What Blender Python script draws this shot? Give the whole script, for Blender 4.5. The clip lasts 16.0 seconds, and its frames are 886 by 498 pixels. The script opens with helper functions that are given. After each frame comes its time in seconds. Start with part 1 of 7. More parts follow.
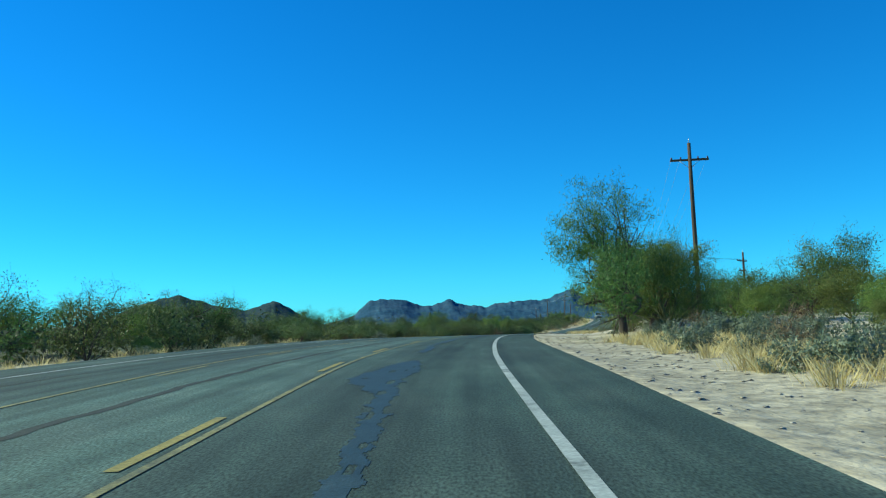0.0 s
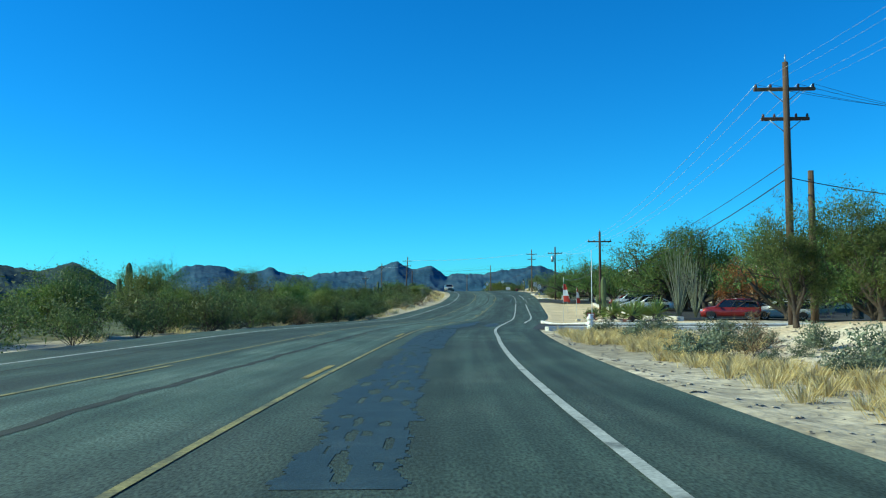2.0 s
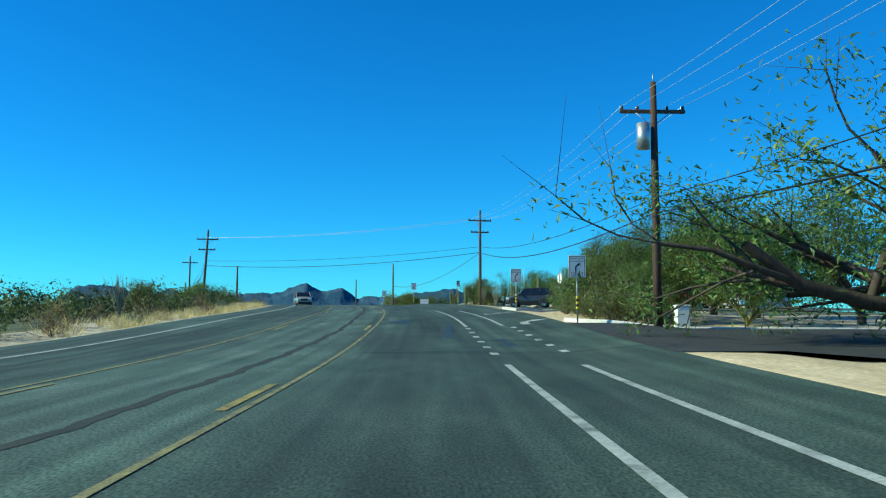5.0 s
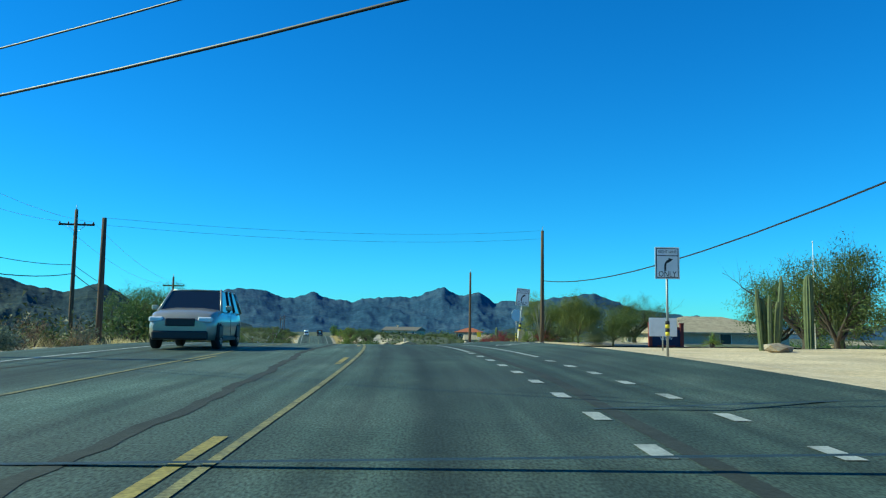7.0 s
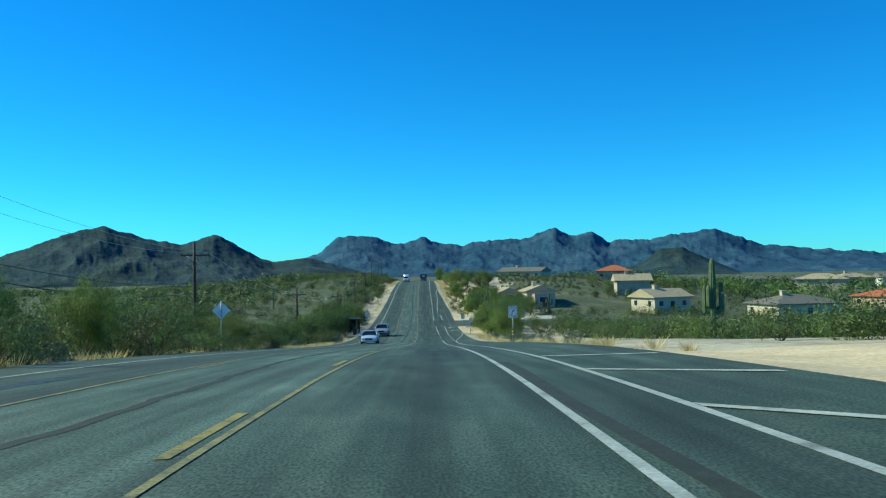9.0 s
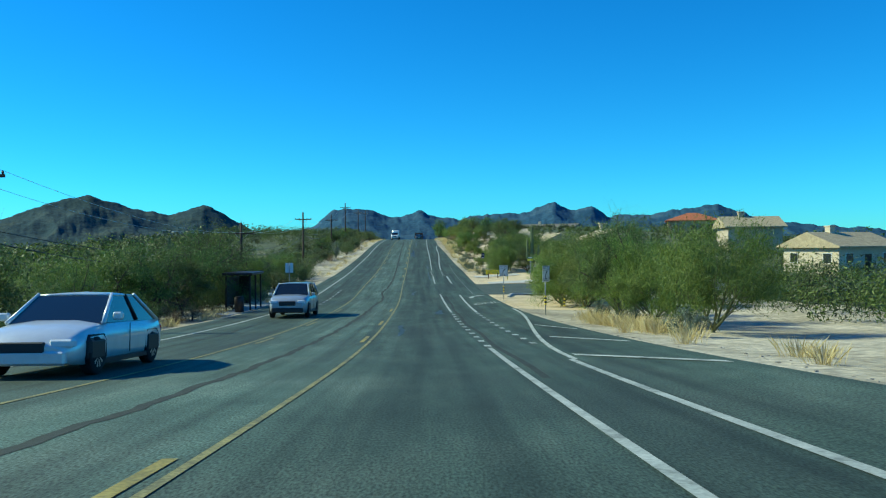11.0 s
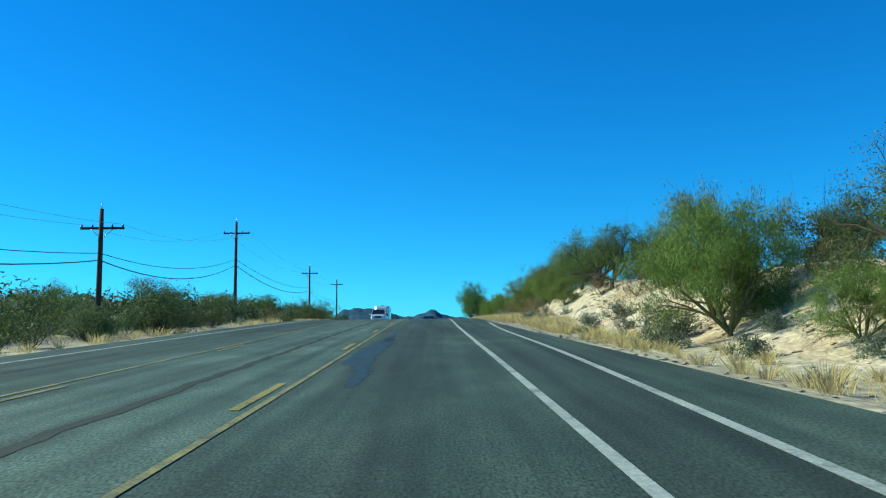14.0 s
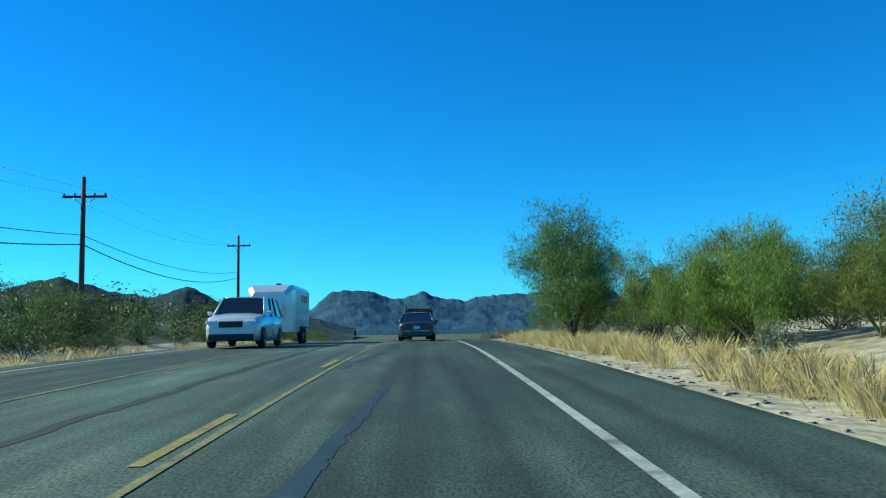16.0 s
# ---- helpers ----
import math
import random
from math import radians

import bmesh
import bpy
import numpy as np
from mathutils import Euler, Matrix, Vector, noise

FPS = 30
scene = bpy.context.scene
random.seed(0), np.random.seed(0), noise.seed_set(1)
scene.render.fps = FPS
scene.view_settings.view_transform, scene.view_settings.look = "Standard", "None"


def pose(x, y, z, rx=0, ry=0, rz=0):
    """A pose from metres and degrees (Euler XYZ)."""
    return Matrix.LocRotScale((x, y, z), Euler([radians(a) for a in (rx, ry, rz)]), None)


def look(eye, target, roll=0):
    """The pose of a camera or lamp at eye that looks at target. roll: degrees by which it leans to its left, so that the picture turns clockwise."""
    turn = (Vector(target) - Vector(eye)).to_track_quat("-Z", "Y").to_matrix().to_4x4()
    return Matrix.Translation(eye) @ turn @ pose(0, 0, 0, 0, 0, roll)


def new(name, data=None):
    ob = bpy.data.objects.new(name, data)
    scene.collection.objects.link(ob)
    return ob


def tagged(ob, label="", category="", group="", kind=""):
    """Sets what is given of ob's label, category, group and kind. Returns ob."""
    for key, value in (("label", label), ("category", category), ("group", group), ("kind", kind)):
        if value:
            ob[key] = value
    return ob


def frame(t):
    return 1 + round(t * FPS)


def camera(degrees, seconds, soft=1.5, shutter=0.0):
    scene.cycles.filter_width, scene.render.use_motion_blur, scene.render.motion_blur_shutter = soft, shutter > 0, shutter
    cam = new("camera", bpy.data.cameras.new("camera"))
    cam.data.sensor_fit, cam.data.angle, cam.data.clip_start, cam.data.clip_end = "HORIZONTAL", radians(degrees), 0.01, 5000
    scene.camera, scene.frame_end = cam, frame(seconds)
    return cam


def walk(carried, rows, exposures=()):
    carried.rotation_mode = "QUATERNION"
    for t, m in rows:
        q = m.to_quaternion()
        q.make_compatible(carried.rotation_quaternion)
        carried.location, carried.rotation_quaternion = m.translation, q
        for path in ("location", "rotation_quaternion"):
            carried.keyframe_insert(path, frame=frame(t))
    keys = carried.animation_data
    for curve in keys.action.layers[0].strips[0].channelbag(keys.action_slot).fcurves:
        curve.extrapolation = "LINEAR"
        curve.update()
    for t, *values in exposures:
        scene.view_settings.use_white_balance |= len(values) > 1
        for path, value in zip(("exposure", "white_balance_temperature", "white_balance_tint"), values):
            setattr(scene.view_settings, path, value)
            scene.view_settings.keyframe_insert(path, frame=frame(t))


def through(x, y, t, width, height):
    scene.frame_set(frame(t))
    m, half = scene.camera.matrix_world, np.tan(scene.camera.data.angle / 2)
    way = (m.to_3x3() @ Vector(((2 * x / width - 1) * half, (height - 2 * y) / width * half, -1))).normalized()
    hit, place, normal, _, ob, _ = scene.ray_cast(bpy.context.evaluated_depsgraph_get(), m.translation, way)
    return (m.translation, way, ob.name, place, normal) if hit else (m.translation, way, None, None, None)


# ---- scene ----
cam = camera(56.78, 16.0, soft=1.2)
PATH = [
    (0.0, pose(-0.00, 0.00, 1.090, 95.746, 1.703, -0.958)),
    (0.5, pose(0.33, 17.94, 1.523, 95.128, 1.076, -3.648)),
    (1.0, pose(1.64, 35.72, 1.732, 94.386, 0.780, -6.981)),
    (1.5, pose(3.93, 53.32, 1.799, 94.010, 0.481, -10.427)),
    (2.0, pose(7.16, 70.58, 1.737, 93.559, 0.125, -13.268)),
    (2.5, pose(11.24, 87.55, 1.567, 93.759, 0.352, -16.192)),
    (3.0, pose(16.18, 104.20, 1.473, 93.999, 0.768, -19.445)),
    (3.5, pose(21.92, 120.51, 1.264, 93.956, 0.596, -21.429)),
    (4.0, pose(27.75, 136.93, 1.151, 94.504, 0.457, -20.046)),
    (4.5, pose(33.33, 153.74, 1.442, 95.873, 0.248, -19.051)),
    (5.0, pose(38.92, 170.96, 1.843, 95.198, -0.107, -19.344)),
    (5.5, pose(44.66, 188.64, 2.295, 96.459, -0.501, -19.310)),
    (6.0, pose(50.40, 206.86, 3.206, 96.652, -0.723, -18.163)),
    (6.5, pose(55.45, 225.69, 3.974, 96.150, -0.386, -13.718)),
    (7.0, pose(58.90, 244.39, 4.578, 95.444, -0.774, -9.769)),
    (7.5, pose(61.17, 262.50, 4.864, 94.514, -0.427, -7.399)),
    (8.0, pose(62.69, 280.48, 4.825, 92.926, -0.459, -4.586)),
    (8.5, pose(63.54, 298.85, 4.380, 92.030, 0.050, -2.882)),
    (9.0, pose(63.96, 317.57, 3.714, 91.488, 0.902, -2.061)),
    (9.5, pose(64.26, 336.50, 2.622, 90.399, 0.772, -1.985)),
    (10.0, pose(64.57, 355.52, 1.167, 89.679, 0.465, -2.205)),
    (10.5, pose(64.94, 374.55, -0.436, 89.482, 0.386, -2.354)),
    (11.0, pose(65.33, 393.59, -2.025, 89.769, 0.463, -2.284)),
    (11.5, pose(65.70, 412.64, -3.442, 90.467, 0.524, -2.301)),
    (12.0, pose(66.08, 431.80, -4.378, 91.984, 0.598, -2.295)),
    (12.5, pose(66.36, 451.22, -4.824, 93.429, 0.792, -1.866)),
    (13.0, pose(66.48, 470.73, -4.535, 94.426, 0.628, -1.654)),
    (13.5, pose(66.73, 490.14, -4.081, 95.894, 0.408, -1.430)),
    (14.0, pose(66.88, 509.47, -3.277, 96.790, 0.636, -1.395)),
    (14.5, pose(66.99, 528.66, -2.280, 97.276, 0.650, -1.278)),
    (15.0, pose(67.15, 547.72, -1.272, 97.197, 0.639, -1.505)),
    (15.5, pose(67.35, 566.68, -0.300, 96.562, 0.630, -1.651)),
    (16.0, pose(67.64, 585.58, 0.336, 95.505, 0.974, -2.050)),
]
walk(cam, PATH, [(0.0, 0.16, 6650, -20), (16.0, 0.16, 6650, -20)])

# ---- world, sun ----
SUN_EL, SUN_AZ = radians(33), radians(-77)          # azimuth from +y towards +x
world = bpy.data.worlds.new("sky")
scene.world = world
world.use_nodes = True
wn = world.node_tree.nodes
wl = world.node_tree.links
sky = wn.new("ShaderNodeTexSky")
sky.sky_type, sky.sun_disc = "NISHITA", False
sky.sun_elevation, sky.sun_rotation = SUN_EL, SUN_AZ
sky.altitude, sky.air_density, sky.dust_density, sky.ozone_density = 800, 1.0, 0.0, 1.5
sat = wn.new("ShaderNodeHueSaturation")
sat.inputs["Saturation"].default_value = 1.22
tint = wn.new("ShaderNodeMix")
tint.data_type, tint.blend_type = "RGBA", "MULTIPLY"
tint.inputs[0].default_value = 1.0
tint.inputs[7].default_value = (0.21, 0.81, 1.50, 1)     # the deep azure of a dry winter sky
wl.new(sky.outputs[0], sat.inputs["Color"])
wl.new(sat.outputs[0], tint.inputs[6])
wl.new(tint.outputs[2], wn["Background"].inputs[0])
wn["Background"].inputs[1].default_value = 0.115
sun = new("sun", bpy.data.lights.new("sun", "SUN"))
sun.data.energy, sun.data.angle, sun.data.color = 5.0, radians(0.53), (1.0, 0.93, 0.74)
sun_way = Vector((math.sin(SUN_AZ) * math.cos(SUN_EL), math.cos(SUN_AZ) * math.cos(SUN_EL), math.sin(SUN_EL)))
sun.matrix_world = look((0, 0, 200), Vector((0, 0, 200)) - sun_way)


# ---- materials ----
def surface(name, stops, scale=2.0, rough=0.85, metal=0.0, bump=0.0, bump_scale=None, coords="pos", stretch=(1, 1, 1), vary=0.0, second=None, fine=0.0, grain=14):
    """A procedural surface: a noise between the colours of stops [(place, rgb)], a second wash of another colour
    (rgb, scale, amount), variation from object to object, bump and fine grain."""
    m = bpy.data.materials.new(name)
    m.use_nodes = True
    n, l = m.node_tree.nodes, m.node_tree.links
    bsdf = n["Principled BSDF"]
    bsdf.inputs["Roughness"].default_value = rough
    bsdf.inputs["Metallic"].default_value = metal
    if coords == "pos":
        src = n.new("ShaderNodeNewGeometry").outputs["Position"]
    elif coords == "uv":
        src = n.new("ShaderNodeUVMap").outputs[0]
    else:
        src = n.new("ShaderNodeTexCoord").outputs["Object"]
    mp = n.new("ShaderNodeMapping")
    mp.inputs["Scale"].default_value = stretch
    l.new(src, mp.inputs[0])
    ns = n.new("ShaderNodeTexNoise")
    ns.inputs["Scale"].default_value, ns.inputs["Detail"].default_value, ns.inputs["Roughness"].default_value = scale, 5.0, 0.65
    l.new(mp.outputs[0], ns.inputs["Vector"])
    ramp = n.new("ShaderNodeValToRGB")
    while len(ramp.color_ramp.elements) < len(stops):
        ramp.color_ramp.elements.new(0.5)
    for e, (p, c) in zip(ramp.color_ramp.elements, stops):
        e.position, e.color = p, (*c, 1)
    l.new(ns.outputs["Fac"], ramp.inputs[0])
    col = ramp.outputs[0]
    if second:
        rgb, sc, amount = second
        n2 = n.new("ShaderNodeTexNoise")
        n2.inputs["Scale"].default_value, n2.inputs["Detail"].default_value = sc, 3.0
        l.new(mp.outputs[0], n2.inputs["Vector"])
        mr = n.new("ShaderNodeMapRange")
        mr.inputs[1].default_value, mr.inputs[2].default_value, mr.inputs[4].default_value = 0.45, 0.65, amount
        l.new(n2.outputs["Fac"], mr.inputs[0])
        mix = n.new("ShaderNodeMix")
        mix.data_type = "RGBA"
        mix.inputs[7].default_value = (*rgb, 1)
        l.new(mr.outputs[0], mix.inputs[0])
        l.new(col, mix.inputs[6])
        col = mix.outputs[2]
    if fine:
        n3 = n.new("ShaderNodeTexNoise")
        n3.inputs["Scale"].default_value, n3.inputs["Detail"].default_value = scale * grain, 2.0
        l.new(mp.outputs[0], n3.inputs["Vector"])
        hv = n.new("ShaderNodeHueSaturation")
        m3 = n.new("ShaderNodeMapRange")
        m3.inputs[1].default_value, m3.inputs[2].default_value = 0.3, 0.7
        m3.inputs[3].default_value, m3.inputs[4].default_value = 1 - fine, 1 + fine
        l.new(n3.outputs["Fac"], m3.inputs[0])
        l.new(m3.outputs[0], hv.inputs["Value"])
        l.new(col, hv.inputs["Color"])
        col = hv.outputs[0]
    if vary:
        oi = n.new("ShaderNodeObjectInfo")
        hv = n.new("ShaderNodeHueSaturation")
        m4 = n.new("ShaderNodeMapRange")
        m4.inputs[3].default_value, m4.inputs[4].default_value = 1 - vary, 1 + vary
        l.new(oi.outputs["Random"], m4.inputs[0])
        l.new(m4.outputs[0], hv.inputs["Value"])
        m5 = n.new("ShaderNodeMapRange")
        m5.inputs[3].default_value, m5.inputs[4].default_value = 0.5 - vary * 0.06, 0.5 + vary * 0.06
        l.new(oi.outputs["Random"], m5.inputs[0])
        l.new(m5.outputs[0], hv.inputs["Hue"])
        l.new(col, hv.inputs["Color"])
        col = hv.outputs[0]
    l.new(col, bsdf.inputs["Base Color"])
    if bump:
        nb = n.new("ShaderNodeTexNoise")
        nb.inputs["Scale"].default_value, nb.inputs["Detail"].default_value = bump_scale or scale * 6, 4.0
        l.new(mp.outputs[0], nb.inputs["Vector"])
        bp = n.new("ShaderNodeBump")
        bp.inputs["Strength"].default_value, bp.inputs["Distance"].default_value = 0.7, bump
        l.new(nb.outputs["Fac"], bp.inputs["Height"])
        l.new(bp.outputs[0], bsdf.inputs["Normal"])
    return m


def leafy(name, stops, vary=0.25, through=0.38):
    """Leaves: islands of different greens, a little light through them."""
    m = bpy.data.materials.new(name)
    m.use_nodes = True
    n, l = m.node_tree.nodes, m.node_tree.links
    bsdf = n["Principled BSDF"]
    bsdf.inputs["Roughness"].default_value = 0.6
    geo = n.new("ShaderNodeNewGeometry")
    ramp = n.new("ShaderNodeValToRGB")
    while len(ramp.color_ramp.elements) < len(stops):
        ramp.color_ramp.elements.new(0.5)
    for e, (p, c) in zip(ramp.color_ramp.elements, stops):
        e.position, e.color = p, (*c, 1)
    l.new(geo.outputs["Random Per Island"], ramp.inputs[0])
    oi = n.new("ShaderNodeObjectInfo")
    hv = n.new("ShaderNodeHueSaturation")
    m4 = n.new("ShaderNodeMapRange")
    m4.inputs[3].default_value, m4.inputs[4].default_value = 1 - vary, 1 + vary
    l.new(oi.outputs["Random"], m4.inputs[0])
    l.new(m4.outputs[0], hv.inputs["Value"])
    m5 = n.new("ShaderNodeMapRange")
    m5.inputs[3].default_value, m5.inputs[4].default_value = 0.5 - vary * 0.09, 0.5 + vary * 0.05
    l.new(oi.outputs["Random"], m5.inputs[0])
    l.new(m5.outputs[0], hv.inputs["Hue"])
    l.new(ramp.outputs[0], hv.inputs["Color"])
    l.new(hv.outputs[0], bsdf.inputs["Base Color"])
    tr = n.new("ShaderNodeBsdfTranslucent")
    l.new(hv.outputs[0], tr.inputs[0])
    mx = n.new("ShaderNodeMixShader")
    mx.inputs[0].default_value = through
    l.new(bsdf.outputs[0], mx.inputs[1])
    l.new(tr.outputs[0], mx.inputs[2])
    l.new(mx.outputs[0], n["Material Output"].inputs[0])
    return m


def glossy(name, rgb, rough=0.3, metal=0.0, coat=0.0):
    m = surface(name, [(0.3, tuple(c * 0.93 for c in rgb)), (0.7, tuple(min(1, c * 1.07) for c in rgb))], 3.0, rough, metal, coords="object")
    m.node_tree.nodes["Principled BSDF"].inputs["Coat Weight"].default_value = coat
    return m


M_DIRT = surface("desert_dirt", [(0.28, (0.275, 0.238, 0.165)), (0.45, (0.425, 0.368, 0.262)), (0.62, (0.56, 0.488, 0.36)), (0.75, (0.66, 0.58, 0.44))], 0.22, 0.95,
                 bump=0.09, bump_scale=5.0, second=((0.26, 0.22, 0.15), 0.06, 0.6), fine=0.35)
M_SAND = surface("pale_sand", [(0.3, (0.56, 0.43, 0.25)), (0.55, (0.68, 0.535, 0.33)), (0.75, (0.76, 0.62, 0.41))], 0.6, 0.95, bump=0.015, bump_scale=9.0,
                 second=((0.42, 0.34, 0.23), 0.25, 0.5), fine=0.22)
M_CUT = surface("caliche_bank", [(0.3, (0.44, 0.341, 0.231)), (0.5, (0.638, 0.539, 0.396)), (0.7, (0.77, 0.682, 0.528))], 0.5, 0.95, bump=0.25, bump_scale=2.5,
                second=((0.50, 0.31, 0.17), 0.18, 0.6), fine=0.25)
M_TAR = surface("crack_sealer", [(0.3, (0.018, 0.032, 0.031)), (0.6, (0.031, 0.050, 0.048)), (0.75, (0.052, 0.074, 0.070))], 2.5, 0.6, bump=0.006, bump_scale=40, fine=0.3)
M_SEAM = surface("dull_tar_seam", [(0.3, (0.014, 0.020, 0.016)), (0.7, (0.032, 0.042, 0.034))], 2.0, 0.92, bump=0.004, bump_scale=40, fine=0.3)
M_YWORN = surface("worn_yellow_paint", [(0.32, (0.09, 0.10, 0.065)), (0.5, (0.21, 0.195, 0.085)), (0.72, (0.31, 0.28, 0.11))], 2.2, 0.85, fine=0.35)
M_AGED = surface("aged_side_asphalt", [(0.3, (0.040, 0.055, 0.043)), (0.7, (0.085, 0.105, 0.083))], 0.6, 0.85, bump=0.008, bump_scale=60, fine=0.4)
M_FRESH = surface("fresh_asphalt", [(0.3, (0.022, 0.023, 0.024)), (0.7, (0.045, 0.046, 0.046))], 0.7, 0.85, bump=0.008, bump_scale=60, fine=0.4)
M_YELLOW = surface("yellow_road_paint", [(0.32, (0.10, 0.10, 0.055)), (0.45, (0.26, 0.215, 0.06)), (0.7, (0.36, 0.29, 0.08))], 1.6, 0.8, fine=0.3)
M_WHITE = surface("white_road_paint", [(0.30, (0.13, 0.145, 0.135)), (0.45, (0.33, 0.36, 0.335)), (0.7, (0.46, 0.49, 0.46))], 1.8, 0.8, fine=0.2)
M_FADED = surface("faded_white_paint", [(0.38, (0.06, 0.08, 0.07)), (0.55, (0.13, 0.155, 0.14)), (0.75, (0.24, 0.26, 0.24))], 1.4, 0.85, fine=0.3)
M_CONC = surface("pale_concrete", [(0.3, (0.42, 0.40, 0.36)), (0.7, (0.62, 0.59, 0.54))], 1.2, 0.9, bump=0.006, bump_scale=40, fine=0.15)
M_WOOD = surface("weathered_pole_wood", [(0.3, (0.045, 0.024, 0.015)), (0.55, (0.095, 0.058, 0.037)), (0.75, (0.16, 0.105, 0.07))], 3.0, 0.85, coords="object",
                 stretch=(6, 6, 0.25), bump=0.01, vary=0.25)
M_DARKWOOD = surface("dark_timber", [(0.3, (0.05, 0.03, 0.02)), (0.7, (0.11, 0.065, 0.045))], 4.0, 0.85, coords="object", vary=0.2)
M_STEEL = surface("galvanised_steel", [(0.3, (0.42, 0.43, 0.44)), (0.7, (0.58, 0.59, 0.6))], 6.0, 0.45, 0.8, coords="object")
M_WIRE = glossy("aluminium_wire", (0.75, 0.77, 0.8), 0.35, 0.6)
M_CABLE = glossy("black_cable", (0.012, 0.012, 0.013), 0.5)
M_PORC = glossy("brown_porcelain", (0.12, 0.06, 0.04), 0.25)


# ---- mesh helpers ----
def part(name, bm, material, parent=None, label=""):
    """Links a bmesh as one mesh object under its thing."""
    me = bpy.data.meshes.new(name)
    bm.to_mesh(me)
    bm.free()
    return shown(name, me, material, parent, label)


def shown(name, me, material, parent=None, label=""):
    if material and not me.materials:
        me.materials.append(material)
    ob = new(name, me)
    ob.parent = parent
    if label:
        ob["label"] = label
    return ob


def mesh(name, verts, faces, smooth=False):
    me = bpy.data.meshes.new(name)
    if isinstance(faces, np.ndarray):
        n, k = faces.shape
        me.vertices.add(len(verts))
        me.vertices.foreach_set("co", np.asarray(verts, np.float32).ravel())
        me.loops.add(n * k)
        me.loops.foreach_set("vertex_index", faces.astype(np.int32).ravel())
        me.polygons.add(n)
        me.polygons.foreach_set("loop_start", np.arange(0, n * k, k, dtype=np.int32))
        me.update(calc_edges=True)
    else:
        me.from_pydata([tuple(v) for v in verts], [], [tuple(f) for f in faces])
    if smooth:
        me.polygons.foreach_set("use_smooth", [True] * len(me.polygons))
    me.update()
    return me


def thing(name, label, category, at=(0, 0, 0), turn=0.0, group="", kind=""):
    """An Empty at the base of a thing."""
    ob = new(name)
    ob.empty_display_size = 0.3
    ob.matrix_basis = pose(*at, 0, 0, turn)
    return tagged(ob, label, category, group, kind)


def box(bm, x0, x1, y0, y1, z0, z1, bevel=0.0):
    r = bmesh.ops.create_cube(bm, size=1, matrix=Matrix.Translation(((x0 + x1) / 2, (y0 + y1) / 2, (z0 + z1) / 2)) @ Matrix.Diagonal((x1 - x0, y1 - y0, z1 - z0, 1)))
    if bevel:
        es = list({e for v in r["verts"] for e in v.link_edges})
        bmesh.ops.bevel(bm, geom=es, offset=bevel, segments=1, affect="EDGES")
    return bm


def boxed(*a, **k):
    return box(bmesh.new(), *a, **k)


def tube_data(pts, radii, sides=6, cap=True):
    """Vertices and faces of a tapered tube along pts."""
    pts = [Vector(p) for p in pts]
    vs, fs = [], []
    n = len(pts)
    ref = Vector((0.31, 0.17, 0.93))
    for i, p in enumerate(pts):
        d = (pts[min(i + 1, n - 1)] - pts[max(i - 1, 0)]).normalized()
        a = d.cross(ref)
        if a.length < 0.05:
            a = d.cross(Vector((1, 0, 0)))
        a.normalize()
        b = d.cross(a)
        for k in range(sides):
            w = 2 * math.pi * k / sides
            vs.append(p + (a * math.cos(w) + b * math.sin(w)) * radii[i])
    for i in range(n - 1):
        for k in range(sides):
            k2 = (k + 1) % sides
            fs.append((i * sides + k, i * sides + k2, (i + 1) * sides + k2, (i + 1) * sides + k))
    if cap:
        fs.append(tuple(range(sides))[::-1])
        fs.append(tuple((n - 1) * sides + k for k in range(sides)))
    return vs, fs


def merge(pieces):
    vs, fs = [], []
    for v, f in pieces:
        o = len(vs)
        vs.extend(v)
        fs.extend(tuple(i + o for i in q) for q in f)
    return vs, fs


def tube(name, pts, radii, material, parent=None, sides=6, label=""):
    return shown(name, mesh(name, *tube_data(pts, radii, sides), smooth=True), material, parent, label)


# ---- the plan: s metres along the yellow line, u metres to its right ----
def spline(rows, n=10):
    c = [np.array(p, float) for p in rows]
    out = []
    for i in range(len(c) - 1):
        p1, p2 = c[i], c[i + 1]
        p0 = c[i - 1] if i else 2 * p1 - p2
        p3 = c[i + 2] if i + 2 < len(c) else 2 * p2 - p1
        d0, d1, d2 = (np.linalg.norm(q) for q in (p1 - p0, p2 - p1, p3 - p2))
        m1 = ((p1 - p0) / d0 * d1 + (p2 - p1) / d1 * d0) / (d0 + d1)
        m2 = ((p2 - p1) / d1 * d2 + (p3 - p2) / d2 * d1) / (d1 + d2)
        for k in range(n):
            w = k / n
            out.append((2 * w**3 - 3 * w**2 + 1) * p1 + (w**3 - 2 * w**2 + w) * d1 * m1 + (3 * w**2 - 2 * w**3) * p2 + (w**3 - w**2) * d1 * m2)
    out.append(c[-1])
    return np.array(out)


